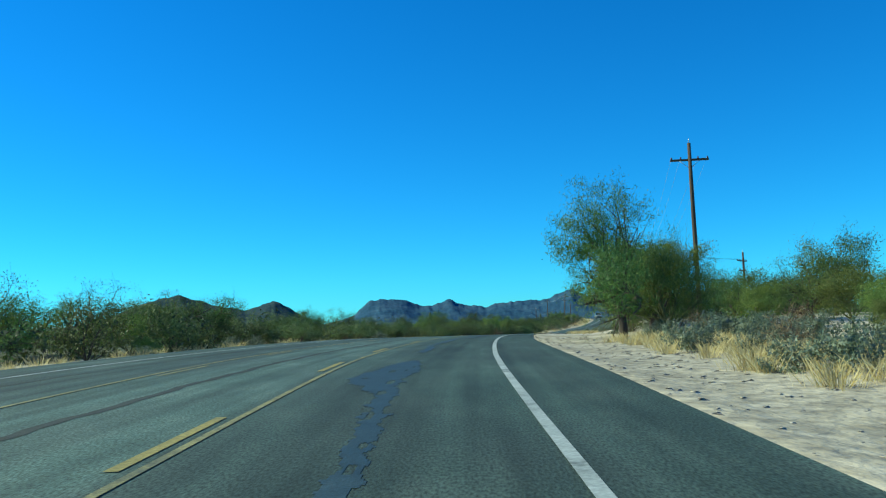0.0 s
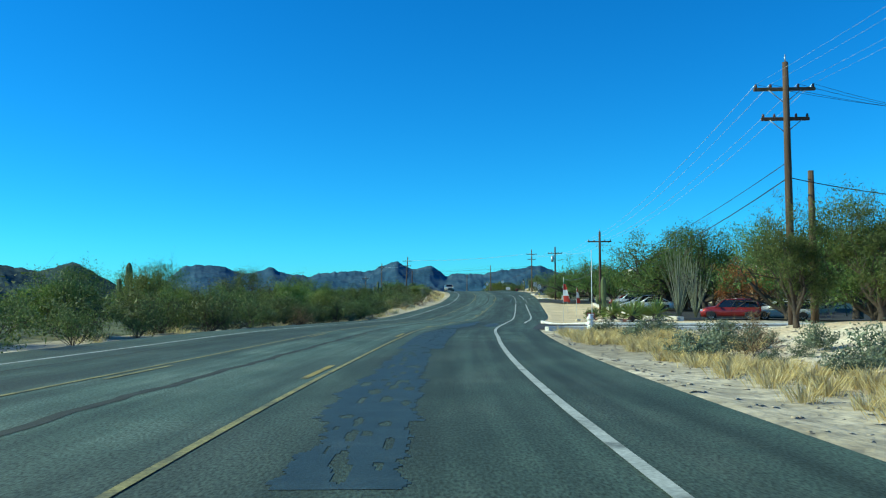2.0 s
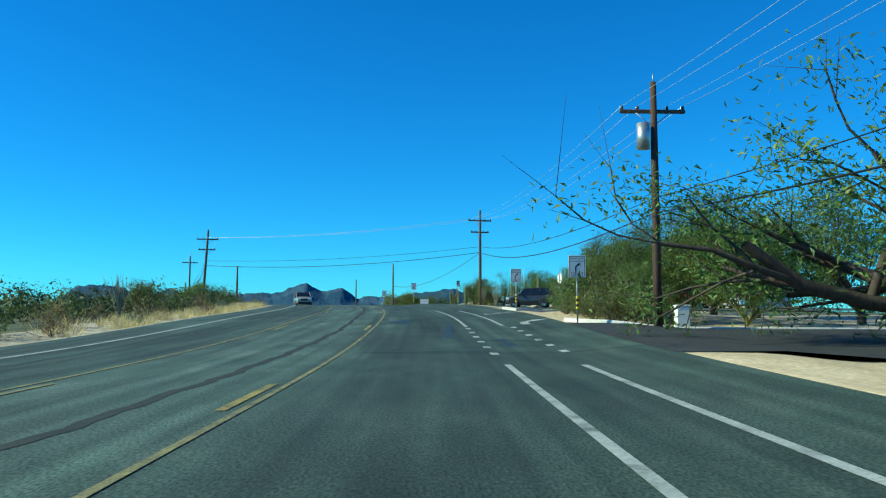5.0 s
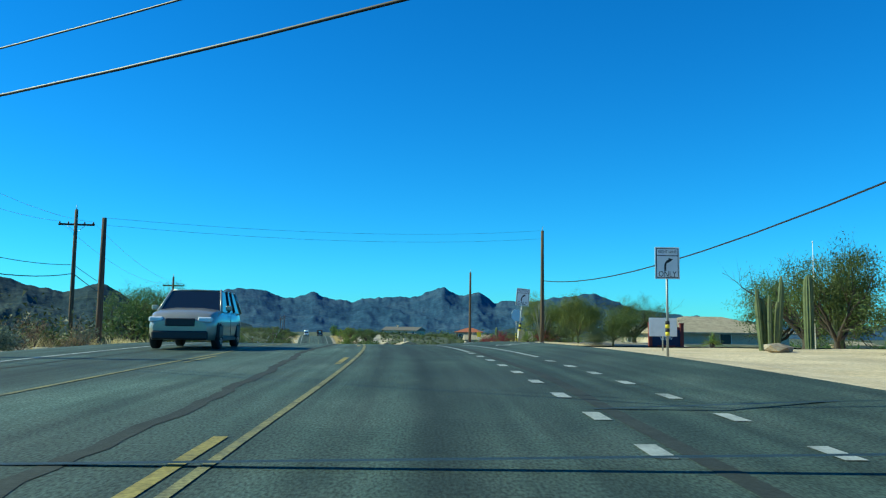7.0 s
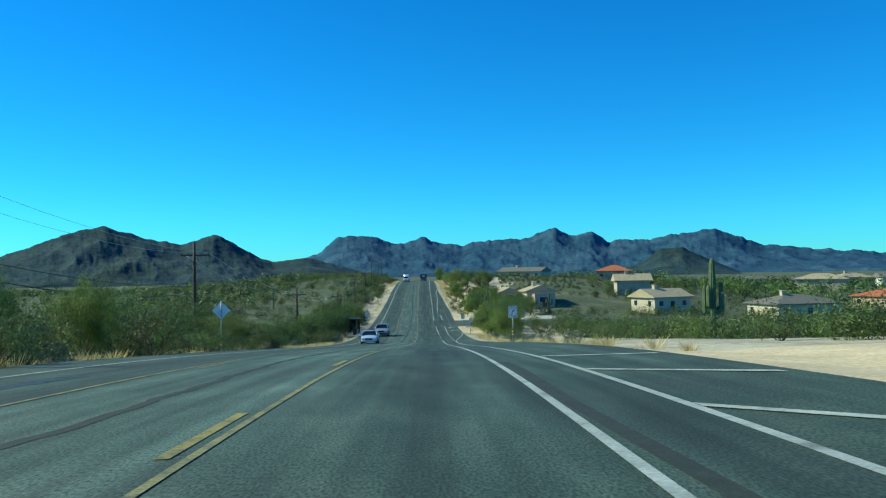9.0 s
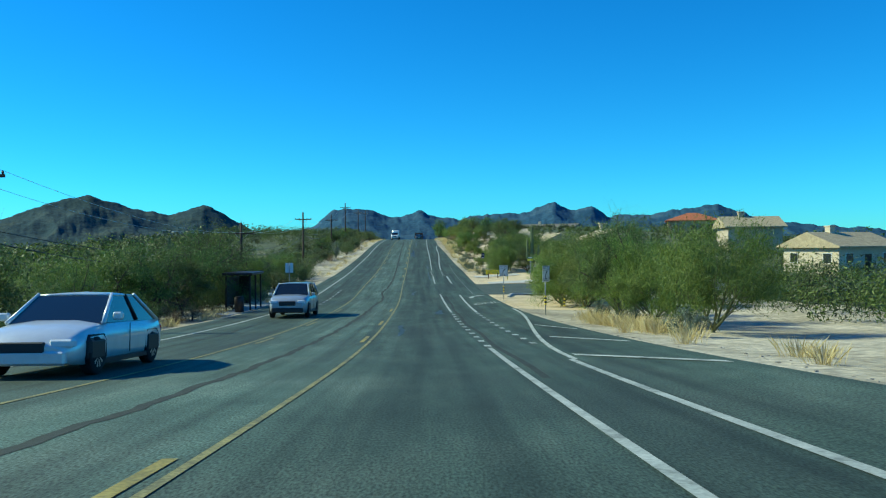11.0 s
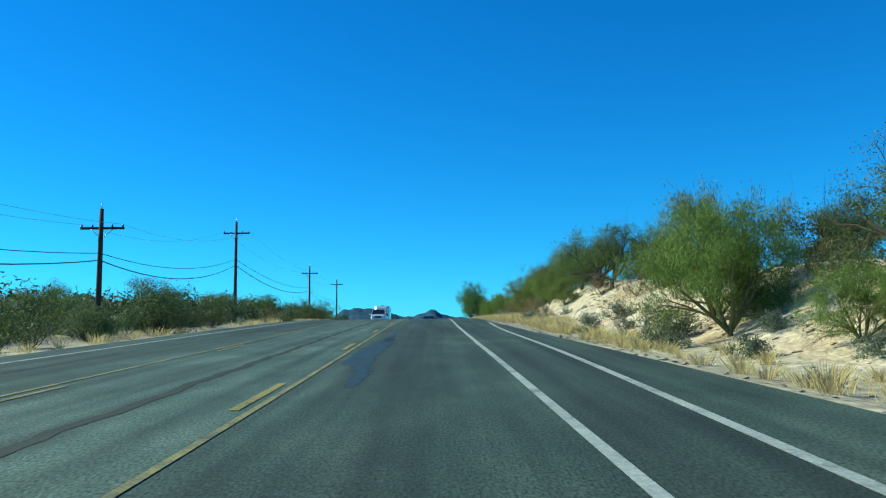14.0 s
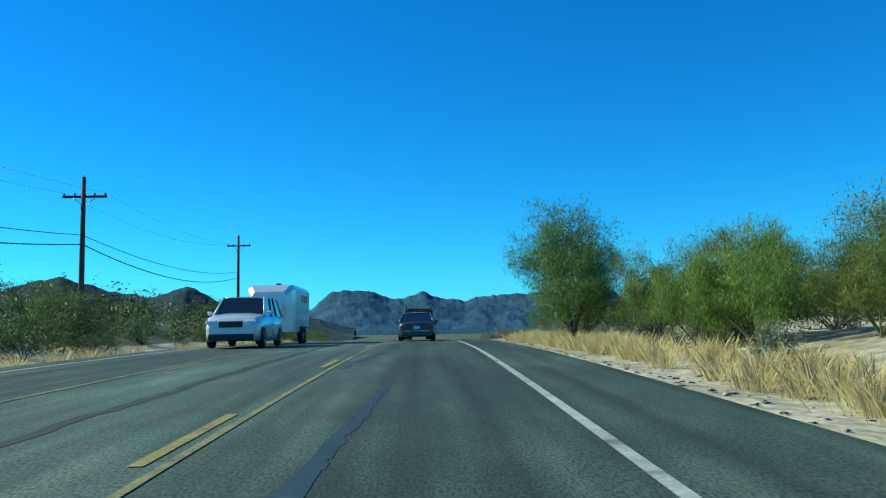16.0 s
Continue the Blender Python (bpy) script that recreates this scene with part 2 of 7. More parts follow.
# The solid yellow line that the plan is laid out from: x, y, z along it
ROAD = [
    (-2.35, 0.04, -0.02), (-1.55, 18.03, 0.48), (-0.03, 35.89, 0.70),
    (2.23, 53.59, 0.75), (5.41, 70.96, 0.68), (9.38, 88.05, 0.50),
    (14.13, 104.87, 0.43), (19.99, 121.20, 0.26), (25.90, 137.57, 0.12),
    (31.56, 154.32, 0.37), (37.24, 171.51, 0.76), (43.08, 189.15, 1.21),
    (48.85, 207.32, 2.11), (53.80, 226.06, 2.85), (57.53, 244.60, 3.50),
    (60.07, 262.62, 3.82), (61.53, 280.55, 3.78), (61.98, 298.90, 3.29),
    (62.28, 317.60, 2.63), (62.59, 336.53, 1.58), (62.91, 355.55, 0.11),
    (63.29, 374.59, -1.52), (63.68, 393.62, -3.12), (64.06, 412.67, -4.53),
    (64.24, 431.84, -5.47), (64.51, 451.24, -5.91), (64.63, 470.75, -5.64),
    (64.75, 490.16, -5.18), (64.95, 509.48, -4.37), (65.24, 528.67, -3.37),
    (65.39, 547.74, -2.35), (65.70, 566.70, -1.39), (65.92, 585.61, -0.74),
]
BEFORE = [(-60, -1600, -9), (-22, -460, -7), (-9.43, -159.76, -3.85), (-3.68, -29.92, -0.72)]
AFTER = [(66.15, 605.61, -0.35), (66.5, 635.61, -0.35), (66.96, 675.6, -1.15), (67.65, 735.6, -3.25), (68.81, 835.59, -7.25), (70.54, 985.58, -11.75), (74, 1285.6, -14.75), (90, 2600, -20), (120, 5200, -25)]
LINE = spline(BEFORE + ROAD + AFTER)
ARC = np.concatenate([[0], np.cumsum(np.hypot(*np.diff(LINE[:, :2], axis=0).T))])
ARC -= ARC[len(BEFORE) * 10]
TAN = np.gradient(LINE[:, :2], axis=0)
TAN /= np.hypot(TAN[:, 0], TAN[:, 1])[:, None]


def road_z(s):
    return np.interp(s, ARC, LINE[:, 2])


def heading(s):
    """Degrees that the road is turned about z at s (0: along +y)."""
    return -math.degrees(math.atan2(np.interp(s, ARC, TAN[:, 0]), np.interp(s, ARC, TAN[:, 1])))


FAR_N = np.array((0.985, -0.17))


def spot(s, u):
    """x, y of the plan's (s, u), arrays or numbers. Past 45 m from the line all rows run parallel, so that they never cross."""
    s, u = np.asarray(s, float), np.asarray(u, float)
    x, y = np.interp(s, ARC, LINE[:, 0]), np.interp(s, ARC, LINE[:, 1])
    tx, ty = np.interp(s, ARC, TAN[:, 0]), np.interp(s, ARC, TAN[:, 1])
    near = np.clip(u, -45, 45)
    far = u - near
    return x + ty * near + FAR_N[0] * far, y - tx * near + FAR_N[1] * far


EDGE_S = (-200, 0, 14, 34, 60, 105, 128, 150, 195, 290, 318, 345, 380, 420, 447, 463, 482, 500, 540, 568, 700)
EDGE_U = (4.7, 4.7, 4.72, 4.5, 4.75, 5.2, 5.3, 6.2, 6.7, 6.8, 6.85, 6.9, 6.9, 6.8, 6.75, 6.7, 6.8, 6.9, 5.9, 5.2, 4.9)
LEFT_S = (-200, 60, 100, 230, 330, 420, 450, 520, 620, 800)
LEFT_U = (-8.5, -8.6, -8.8, -8.3, -9.2, -8.6, -8.3, -7.9, -7.6, -7.6)


def right_edge(s):
    return np.interp(s, EDGE_S, EDGE_U)


def left_edge(s):
    return np.interp(s, LEFT_S, LEFT_U)


def smooth(a, b, x):
    w = np.clip((x - a) / (b - a), 0, 1)
    return w * w * (3 - 2 * w)


def wave(x, y, k, seed):
    """A cheap smooth random field between -1 and 1."""
    r = np.random.RandomState(seed)
    v = 0
    for _ in range(6):
        a, p, q = r.uniform(0, 6.28), r.uniform(0, 6.28), r.uniform(0.6, 1.6)
        v = v + np.sin(k * q * (x * math.cos(a) + y * math.sin(a)) + p)
    return v / 6


STREETS = ((109, 118), (193, 206), (230.5, 245), (297, 309.5), (465, 478))


def street_mask(s, u):
    m = 0.0
    for a, b in STREETS:
        m = np.maximum(m, smooth(a - 3, a - 0.5, s) * (1 - smooth(b + 0.5, b + 3, s)))
    return m * (u > 0) * (1 - smooth(35, 60, u))


def crossfall(s, u):
    """The outer lane climbs a little to the right along the flat stretch, and the land falls back beyond."""
    u = np.asarray(u, float)
    return 0.2 * np.interp(s, (150, 195, 456, 476), (0, 1, 1, 0)) * np.clip((u - 4.7) / 2.1, 0, 1) * (1 - smooth(8.0, 10.5, u))


def side_height(s, u):
    """Height of the land beside the road over the road's own level."""
    s, u = np.asarray(s, float), np.asarray(u, float)
    r, le = u - right_edge(s), left_edge(s) - u
    # right: a bank of cut ground late on, a low one early on
    bank = np.interp(s, (-50, 10, 40, 75, 95, 108, 300, 318, 345, 420, 500, 520, 545, 570, 590, 600, 612, 640, 700), (0.1, 0.2, 0.5, 0.9, 0.6, 0, 0, 0.5, 0.2, 0, 0.1, 1.4, 2.3, 2.2, 1.3, 0.8, 0.5, 0.4, 0.2))
    toe = np.interp(s, (0, 60, 110, 300, 340, 500, 540, 600), (3.5, 4.5, 5, 3.2, 3.0, 3.0, 2.6, 2.6))
    width = np.interp(s, (0, 100, 500, 540, 600), (5, 4, 5, 5.5, 5))
    hr = bank * smooth(toe, toe + width, r + 0.7 * wave(s, u, 0.35, 3)) - 0.10 * smooth(0.1, 1.0, r) * (1 - smooth(toe - 1, toe, r))
    rise = np.interp(s, (480, 520, 545, 570, 600, 660), (0, 0, 0.8, 1.0, 0.5, 0.2))
    hr = hr + rise * smooth(toe + width, toe + width + 15, r)
    # left: a shallow ditch, then brush land; a low rise late on
    up = np.interp(s, (-50, 100, 330, 500, 540, 580, 640, 680, 760), (0.3, 0.4, -1.2, -0.5, 0.3, 0.6, 2.2, 2.6, 1.0))
    hl = up * smooth(3, 14, le) - 0.22 * smooth(0.2, 1.4, le)
    h = np.where(u > 0, np.where(r > 0, hr, 0), np.where(le > 0, hl, 0))
    out = np.maximum(r, le)
    h = h + smooth(2.5, 8, out) * (0.16 * wave(s, u, 0.5, 5) + 0.30 * wave(s, u, 0.17, 6))
    return h * (1 - street_mask(s, u))


FAR_S = (-1600, -200, 100, 230, 300, 345, 400, 470, 520, 600, 680, 800, 1000, 1600, 5200)
FAR_Z = (-8, -3, -0.5, 0.5, -1, -4, -7.5, -9, -8, -4.5, -5, -9, -15, -19, -26)


def ground_z(s, u):
    s, u = np.asarray(s, float), np.asarray(u, float)
    out = np.maximum(u - right_edge(s), left_edge(s) - u)
    w = smooth(18, 110, out)
    far = np.interp(s, FAR_S, FAR_Z) + 1.5 * wave(s, u, 0.02, 8) * smooth(40, 160, out)
    z = road_z(s) + crossfall(s, u) + side_height(s, u)
    z = z * (1 - w) + (far + 0.3 * side_height(s, u)) * w
    return z - 0.16 * smooth(0.0, -0.5, out) - 0.02


def place(s, u, dz=0.0):
    """The world place of a thing that stands on the ground at (s, u)."""
    x, y = spot(s, u)
    return (float(x), float(y), float(ground_z(s, u)) + dz)


def places(s, u):
    """The same for arrays."""
    x, y = spot(s, u)
    return np.stack([x, y, ground_z(s, u)], -1)


def sheet(name, ss, us, zf, material, parent=None, label="", lift=0.0, uv=True):
    """A grid over the plan; us may be a function of s."""
    S_, U_ = [], []
    for s in ss:
        row = us(s) if callable(us) else us
        S_.append([s] * len(row))
        U_.append(row)
    S_, U_ = np.array(S_, float), np.array(U_, float)
    x, y = spot(S_, U_)
    z = zf(S_, U_) + lift
    r, c = S_.shape
    vs = np.stack([x, y, z], -1).reshape(-1, 3)
    idx = np.arange(r * c).reshape(r, c)
    fs = np.stack([idx[:-1, :-1], idx[:-1, 1:], idx[1:, 1:], idx[1:, :-1]], -1).reshape(-1, 4)
    me = mesh(name, vs, fs, True)
    if uv:
        lay = me.uv_layers.new(name="plan")
        li = np.empty(len(me.loops), int)
        me.loops.foreach_get("vertex_index", li)
        lay.data.foreach_set("uv", np.stack([U_.ravel()[li], S_.ravel()[li]], -1).ravel())
    return shown(name, me, material, parent, label)


# ground
rows = np.concatenate([-np.geomspace(1590, 30, 26), np.arange(-24, 720, 2.0), np.arange(720, 1000, 8), np.geomspace(1000, 5100, 40)])
cols = np.concatenate([-np.geomspace(4800, 46, 34), -np.arange(44, 16, -2.0), -np.arange(16, 7, -0.6), np.arange(-6, 4, 2.5), np.arange(4.2, 17, 0.5), np.arange(17.5, 46, 2.0), np.geomspace(46, 4800, 34)])
ground = tagged(sheet("ground", rows, cols, ground_z, M_DIRT), "pale desert soil with gravel patches reaching the hills", "ground", kind="structure")
ground.data.materials.append(M_SAND)
ground.data.materials.append(M_CUT)
ground.data.materials.append(surface("brushland_soil", [(0.3, (0.04, 0.06, 0.026)), (0.52, (0.085, 0.105, 0.048)), (0.66, (0.19, 0.175, 0.10)), (0.8, (0.36, 0.31, 0.20))], 0.09, 0.95,
                             bump=0.2, bump_scale=1.5, second=((0.07, 0.08, 0.035), 0.02, 0.6), fine=0.4))
# paler sand on the right verge, cut bank late on
pol = np.array([p.center[:] for p in ground.data.polygons])
mid = (rows[:-1, None] + rows[1:, None]) / 2 + 0 * cols[None, 1:], (cols[None, 1:] + cols[None, :-1]) / 2 + 0 * rows[1:, None]
sm, um = mid[0].ravel(), mid[1].ravel()
rr = um - right_edge(sm)
slot = np.zeros(len(pol), int)
slot[(rr > -0.5) & (rr < 12 + 2 * wave(sm, um, 0.3, 12)) & (sm > 118) & (sm < 352)] = 1
slot[(rr > -0.5) & (rr < 7) & (sm > 448) & (sm < 500)] = 1
slot[(rr > 2.8) & (rr < 10) & (((sm > 505) & (sm < 606)) | ((sm > 62) & (sm < 100)))] = 2
slot[(um > 24 + 5 * wave(sm, um, 0.2, 14)) & (sm < 2500) | (um < -13.2 + 1.5 * wave(sm, um, 0.25, 15)) | (sm > 800)] = 3
ground.data.polygons.foreach_set("material_index", slot)

# asphalt: grey, coarse in the middle lane, darker and smoother where the wheels run
M_ROAD = surface("worn_asphalt", [(0.30, (0.028, 0.046, 0.037)), (0.5, (0.045, 0.070, 0.056)), (0.72, (0.076, 0.104, 0.084))], 0.9, 0.82, coords="uv",
                 stretch=(1.0, 0.35, 1), bump=0.004, bump_scale=90, second=((0.034, 0.047, 0.040), 0.35, 0.7), fine=0.62, grain=50)
M_ROAD.node_tree.nodes["Principled BSDF"].inputs["Specular IOR Level"].default_value = 0.3


def lane_wear(m):
    """Pale loose grit in the middle lane and dark polished bands in the driven lanes, by the lateral coordinate."""
    n, l = m.node_tree.nodes, m.node_tree.links
    bsdf = n["Principled BSDF"]
    old = bsdf.inputs["Base Color"].links[0].from_socket
    uv = n.new("ShaderNodeUVMap")
    sx = n.new("ShaderNodeSeparateXYZ")
    l.new(uv.outputs[0], sx.inputs[0])
    ramp = n.new("ShaderNodeValToRGB")
    mr = n.new("ShaderNodeMapRange")
    mr.inputs[1].default_value, mr.inputs[2].default_value = -9.0, 9.0
    l.new(sx.outputs[0], mr.inputs[0])
    l.new(mr.outputs[0], ramp.inputs[0])
    el = ramp.color_ramp.elements
    marks = [(-9, 0.66), (-6.4, 0.62), (-5.2, 0.48), (-3.9, 0.60), (-2.6, 0.84), (-0.6, 0.82), (0.3, 0.62), (1.55, 0.40), (2.7, 0.55), (3.6, 0.50), (6.0, 0.54), (9, 0.56)]
    while len(el) < len(marks):
        el.new(0.5)
    for e, (u, v) in zip(el, marks):
        e.position, e.color = (u + 9) / 18, (v, v, v, 1)
    hv = n.new("ShaderNodeHueSaturation")
    dbl = n.new("ShaderNodeMath")
    dbl.operation = "MULTIPLY"
    dbl.inputs[1].default_value = 2.0
    l.new(ramp.outputs[0], dbl.inputs[0])
    # long pale and dark streaks along the driving direction
    mp = n.new("ShaderNodeMapping")
    mp.inputs["Scale"].default_value = (2.4, 0.055, 1)
    l.new(uv.outputs[0], mp.inputs[0])
    st = n.new("ShaderNodeTexNoise")
    st.inputs["Scale"].default_value, st.inputs["Detail"].default_value = 1.0, 4.0
    l.new(mp.outputs[0], st.inputs["Vector"])
    sr = n.new("ShaderNodeMapRange")
    sr.inputs[1].default_value, sr.inputs[2].default_value, sr.inputs[3].default_value, sr.inputs[4].default_value = 0.32, 0.68, 0.66, 1.4
    l.new(st.outputs["Fac"], sr.inputs[0])
    ml = n.new("ShaderNodeMath")
    ml.operation = "MULTIPLY"
    l.new(dbl.outputs[0], ml.inputs[0])
    l.new(sr.outputs[0], ml.inputs[1])
    l.new(ml.outputs[0], hv.inputs["Value"])
    l.new(old, hv.inputs["Color"])
    l.new(hv.outputs[0], bsdf.inputs["Base Color"])


lane_wear(M_ROAD)
flat = lambda s, u: road_z(s) + crossfall(s, u)
ROWS = np.concatenate([np.arange(-60, 720, 2.0), np.arange(720, 1300, 10)])
road = tagged(sheet("road", ROWS, lambda s: np.concatenate([np.linspace(left_edge(s), -0.1, 5), [0.1, 1.5, 3.1], np.linspace(4.7, right_edge(s), 4) if right_edge(s) > 4.9 else [3.6, 3.9, 4.2, float(right_edge(s))]]), flat, M_ROAD),
              "worn grey asphalt road with patched cracks", "road", kind="structure")


def ribbon(name, s0, s1, u0, u1, material, parent=road, lift=0.008, step=2.0, wob=None, label=""):
    """A flat strip on the road between two lateral lines; wob(s) shifts it sideways."""
    ss = np.linspace(s0, s1, max(2, int((s1 - s0) / step) + 1))
    f = (lambda s: [u0 + wob(s), u1 + wob(s)]) if wob else [u0, u1]
    return sheet(name, ss, f, flat, material, parent, label, lift=lift)


# lines: the paint wanders a little, as the lanes were laid by eye
LANE_S = np.arange(0, 640, 20.0)
YELLOW_U = (0.09, -0.19, -0.18, -0.07, 0.0, 0.07, -0.31, -0.43, -0.32, -0.2, -0.11, -0.06, -0.07, -0.12, 0.03, 0.11, 0.03, -0.21, -0.27, -0.2, -0.11, -0.03, 0.04, 0.01, -0.03, 0.05, 0.05, -0.09, -0.12, -0.13, -0.09, -0.03)
WHITE_U = (3.18, 3.0, 3.0, 3.13, 3.23, 3.39, 3.11, 3.02, 3.09, 3.17, 3.21, 3.15, 3.03, 3.07, 3.14, 3.09, 3.05, 3.17, 3.23, 3.25, 3.25, 3.24, 3.26, 3.13, 3.0, 3.13, 3.22, 3.1, 3.12, 3.07, 3.19, 3.36)
SEAM_S = (-60, 12, 29, 46, 65, 82, 100, 107, 119, 131, 204, 217, 224, 243, 260, 266, 276, 285, 300, 314, 317, 319, 321, 324, 336, 349, 430, 443, 455, 462, 470, 474, 488, 500, 512, 523, 532, 547, 565, 577, 590, 605, 700)
SEAM_U = (-2.0, -2.0, -1.85, -1.8, -1.85, -1.9, -1.75, -1.85, -2.2, -2.25, -1.15, -1.3, -1.27, -1.27, -1.1, -1.23, -1.6, -1.22, -1.05, -0.86, -1.1, -1.5, -1.45, -2.0, -1.85, -2.1, -1.6, -1.5, -1.5, -1.22, -1.6, -1.32, -1.12, -1.2, -1.28, -1.38, -1.55, -1.6, -1.6, -1.9, -1.9, -1.78, -1.8)


def yellow_u(s):
    return float(np.interp(s, LANE_S, YELLOW_U))


def white_u(s):
    return float(np.interp(s, LANE_S, WHITE_U))


ribbon("yellow_line", -60, 700, -0.042, 0.042, M_YWORN, wob=yellow_u, label="solid yellow line")
ribbon("yellow_line", -60, 700, -3.54, -3.45, M_YWORN, wob=yellow_u, label="solid yellow line")
ribbon("white_line", -60, 700, -6.72, -6.58, M_WHITE, label="solid white edge line")
DASHES = [-38, -26, -14, -2, 8.9, 18.2, 26, 36.1, 43, 53.2, 69, 86.9, 103.1, *np.arange(115.3, 196, 12.2), 207.5, 225.3, 243.4, 253.5, 259.8, 272.5, 285.8, 302.2, 319.2, 335.3, 347.5, *np.arange(359.6, 418, 12.2),
          428.9, 439.5, 451.5, 493.7, 507.7, 518.7, 529.8, 541, 552.6, 564.9, 576.6, 589.3, 603, 613.4, *np.arange(625.4, 690, 12.2)]
for s in DASHES:
    ribbon("yellow_dash", s - 2.9, s, -0.27, -0.15, M_YELLOW, wob=yellow_u)
    ribbon("yellow_dash", s - 2.9, s, -3.29, -3.19, M_YWORN, wob=yellow_u)
for a, b in ((-60, 192), (206.5, 228), (244.8, 249.6), (277, 296.6), (312, 423), (447, 467), (480, 492), (503.9, 700)):
    ribbon("white_line", a, b, -0.06, 0.06, M_WHITE, wob=white_u, label="solid white lane line")
for a, b in ((124, 192), (207.4, 228), (244.8, 249.6), (274, 296), (313, 419), (447, 466), (480, 492)):
    w = (lambda s: -0.3 * (1 - smooth(124, 150, s)) + 0.0) if a == 124 else None
    ribbon("white_line", a, b, 4.52, 4.66, M_WHITE, wob=w, label="solid white lane line")
ribbon("white_line", 503, 563, 4.2, 4.34, M_WHITE, wob=lambda s: 0.46 * smooth(505, 540, s) + 0.3 * smooth(548, 566, s), label="solid white edge line")
ribbon("white_line", 419, 447, 4.62, 4.74, M_WHITE, wob=lambda s: 1.9 * smooth(419, 446, s), label="white line bending out along a turn lane")
for a, b, u in ((194.6, 205.6, 3.2), (195.3, 206.2, 4.84), (250.6, 276.5, 3.1), (250.6, 273.5, 4.5), (423.5, 446, 3.25), (424.5, 446, 4.6), (492.5, 503, 3.04), (492.5, 502, 4.25)):
    s = a
    while s < b:
        ribbon("white_dash", s, s + 0.62, u - 0.09, u + 0.09, M_WHITE)
        s += 2.1
ribbon("white_line", 466, 512, 5.62, 5.7, M_FADED, label="faded old white line")
for k in range(10):
    ribbon("white_dash", 453 + 2.1 * k, 453.7 + 2.1 * k, -5.3, -5.14, M_WHITE)
for k in range(6):                                   # hatching right of the lane after the side street
    s = 315.9 + k * 6.4
    vs = []
    for a, u in ((s - 4.1, right_edge(s) - 0.25), (s - 3.75, right_edge(s) - 0.25), (s + 0.35, 4.66), (s, 4.66)):
        x, y = spot(a, u)
        vs.append((float(x), float(y), float(flat(a, u)) + 0.012))
    shown("hatch_line", mesh("hatch_line", vs, [(0, 1, 2, 3)]), M_WHITE, road)
for k in range(3):
    s = 417 + k * 6.5
    vs = []
    for a, u in ((s - 1.6, 6.6), (s - 1.15, 6.6), (s + 3.4, 4.85 + 0.5 * k), (s + 2.95, 4.85 + 0.5 * k)):
        x, y = spot(a, u)
        vs.append((float(x), float(y), float(flat(a, u)) + 0.012))
    shown("hatch_line", mesh("hatch_line", vs, [(0, 1, 2, 3)]), M_WHITE, road)

# sealed cracks
ribbon("crack_seal", -60, 700, -0.085, 0.085, M_SEAM, lift=0.004, step=0.4, wob=lambda s: float(np.interp(s, SEAM_S, SEAM_U)) + 0.03 * math.sin(s * 1.3) + 0.03 * math.sin(s * 3.1 + 2) + 0.02 * math.sin(s * 7.3), label="black tar seam")
ribbon("crack_seal", -60, 700, -5.59, -5.51, M_SEAM, lift=0.004, step=0.5, wob=lambda s: 0.04 * math.sin(s * 2.3) + 0.1 * math.sin(s * 0.37) + 0.18 * math.sin(s * 0.06), label="black tar seam")
ribbon("crack_seal", 247, 345, 3.3, 3.5, M_SEAM, lift=0.004, step=1.0, wob=lambda s: 0.05 * math.sin(s * 0.5), label="black tar seam")
ribbon("crack_seal", 415, 465, 3.42, 3.56, M_SEAM, lift=0.004, step=1.0, wob=lambda s: 0.05 * math.sin(s * 0.5), label="black tar seam")


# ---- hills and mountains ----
# dark rock and brush, its stops shifted to blue to stand in for haze
M_HILL = surface("hillside_with_haze_tint", [(0.3, (0.021, 0.043, 0.056)), (0.5, (0.038, 0.064, 0.074)), (0.7, (0.088, 0.110, 0.100))], 0.012, 0.95,
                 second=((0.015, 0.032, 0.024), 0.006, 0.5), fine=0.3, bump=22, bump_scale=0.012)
# the air is clear: the range's blue distance haze is painted into its colour
M_RANGE = surface("rock_with_painted_haze", [(0.3, (0.022, 0.060, 0.108)), (0.5, (0.038, 0.086, 0.142)), (0.7, (0.070, 0.122, 0.176))], 0.006, 0.95, fine=0.2, bump=30, bump_scale=0.008)


for m in (M_HILL, M_RANGE):
    m.node_tree.nodes["Principled BSDF"].inputs["Specular IOR Level"].default_value = 0.05


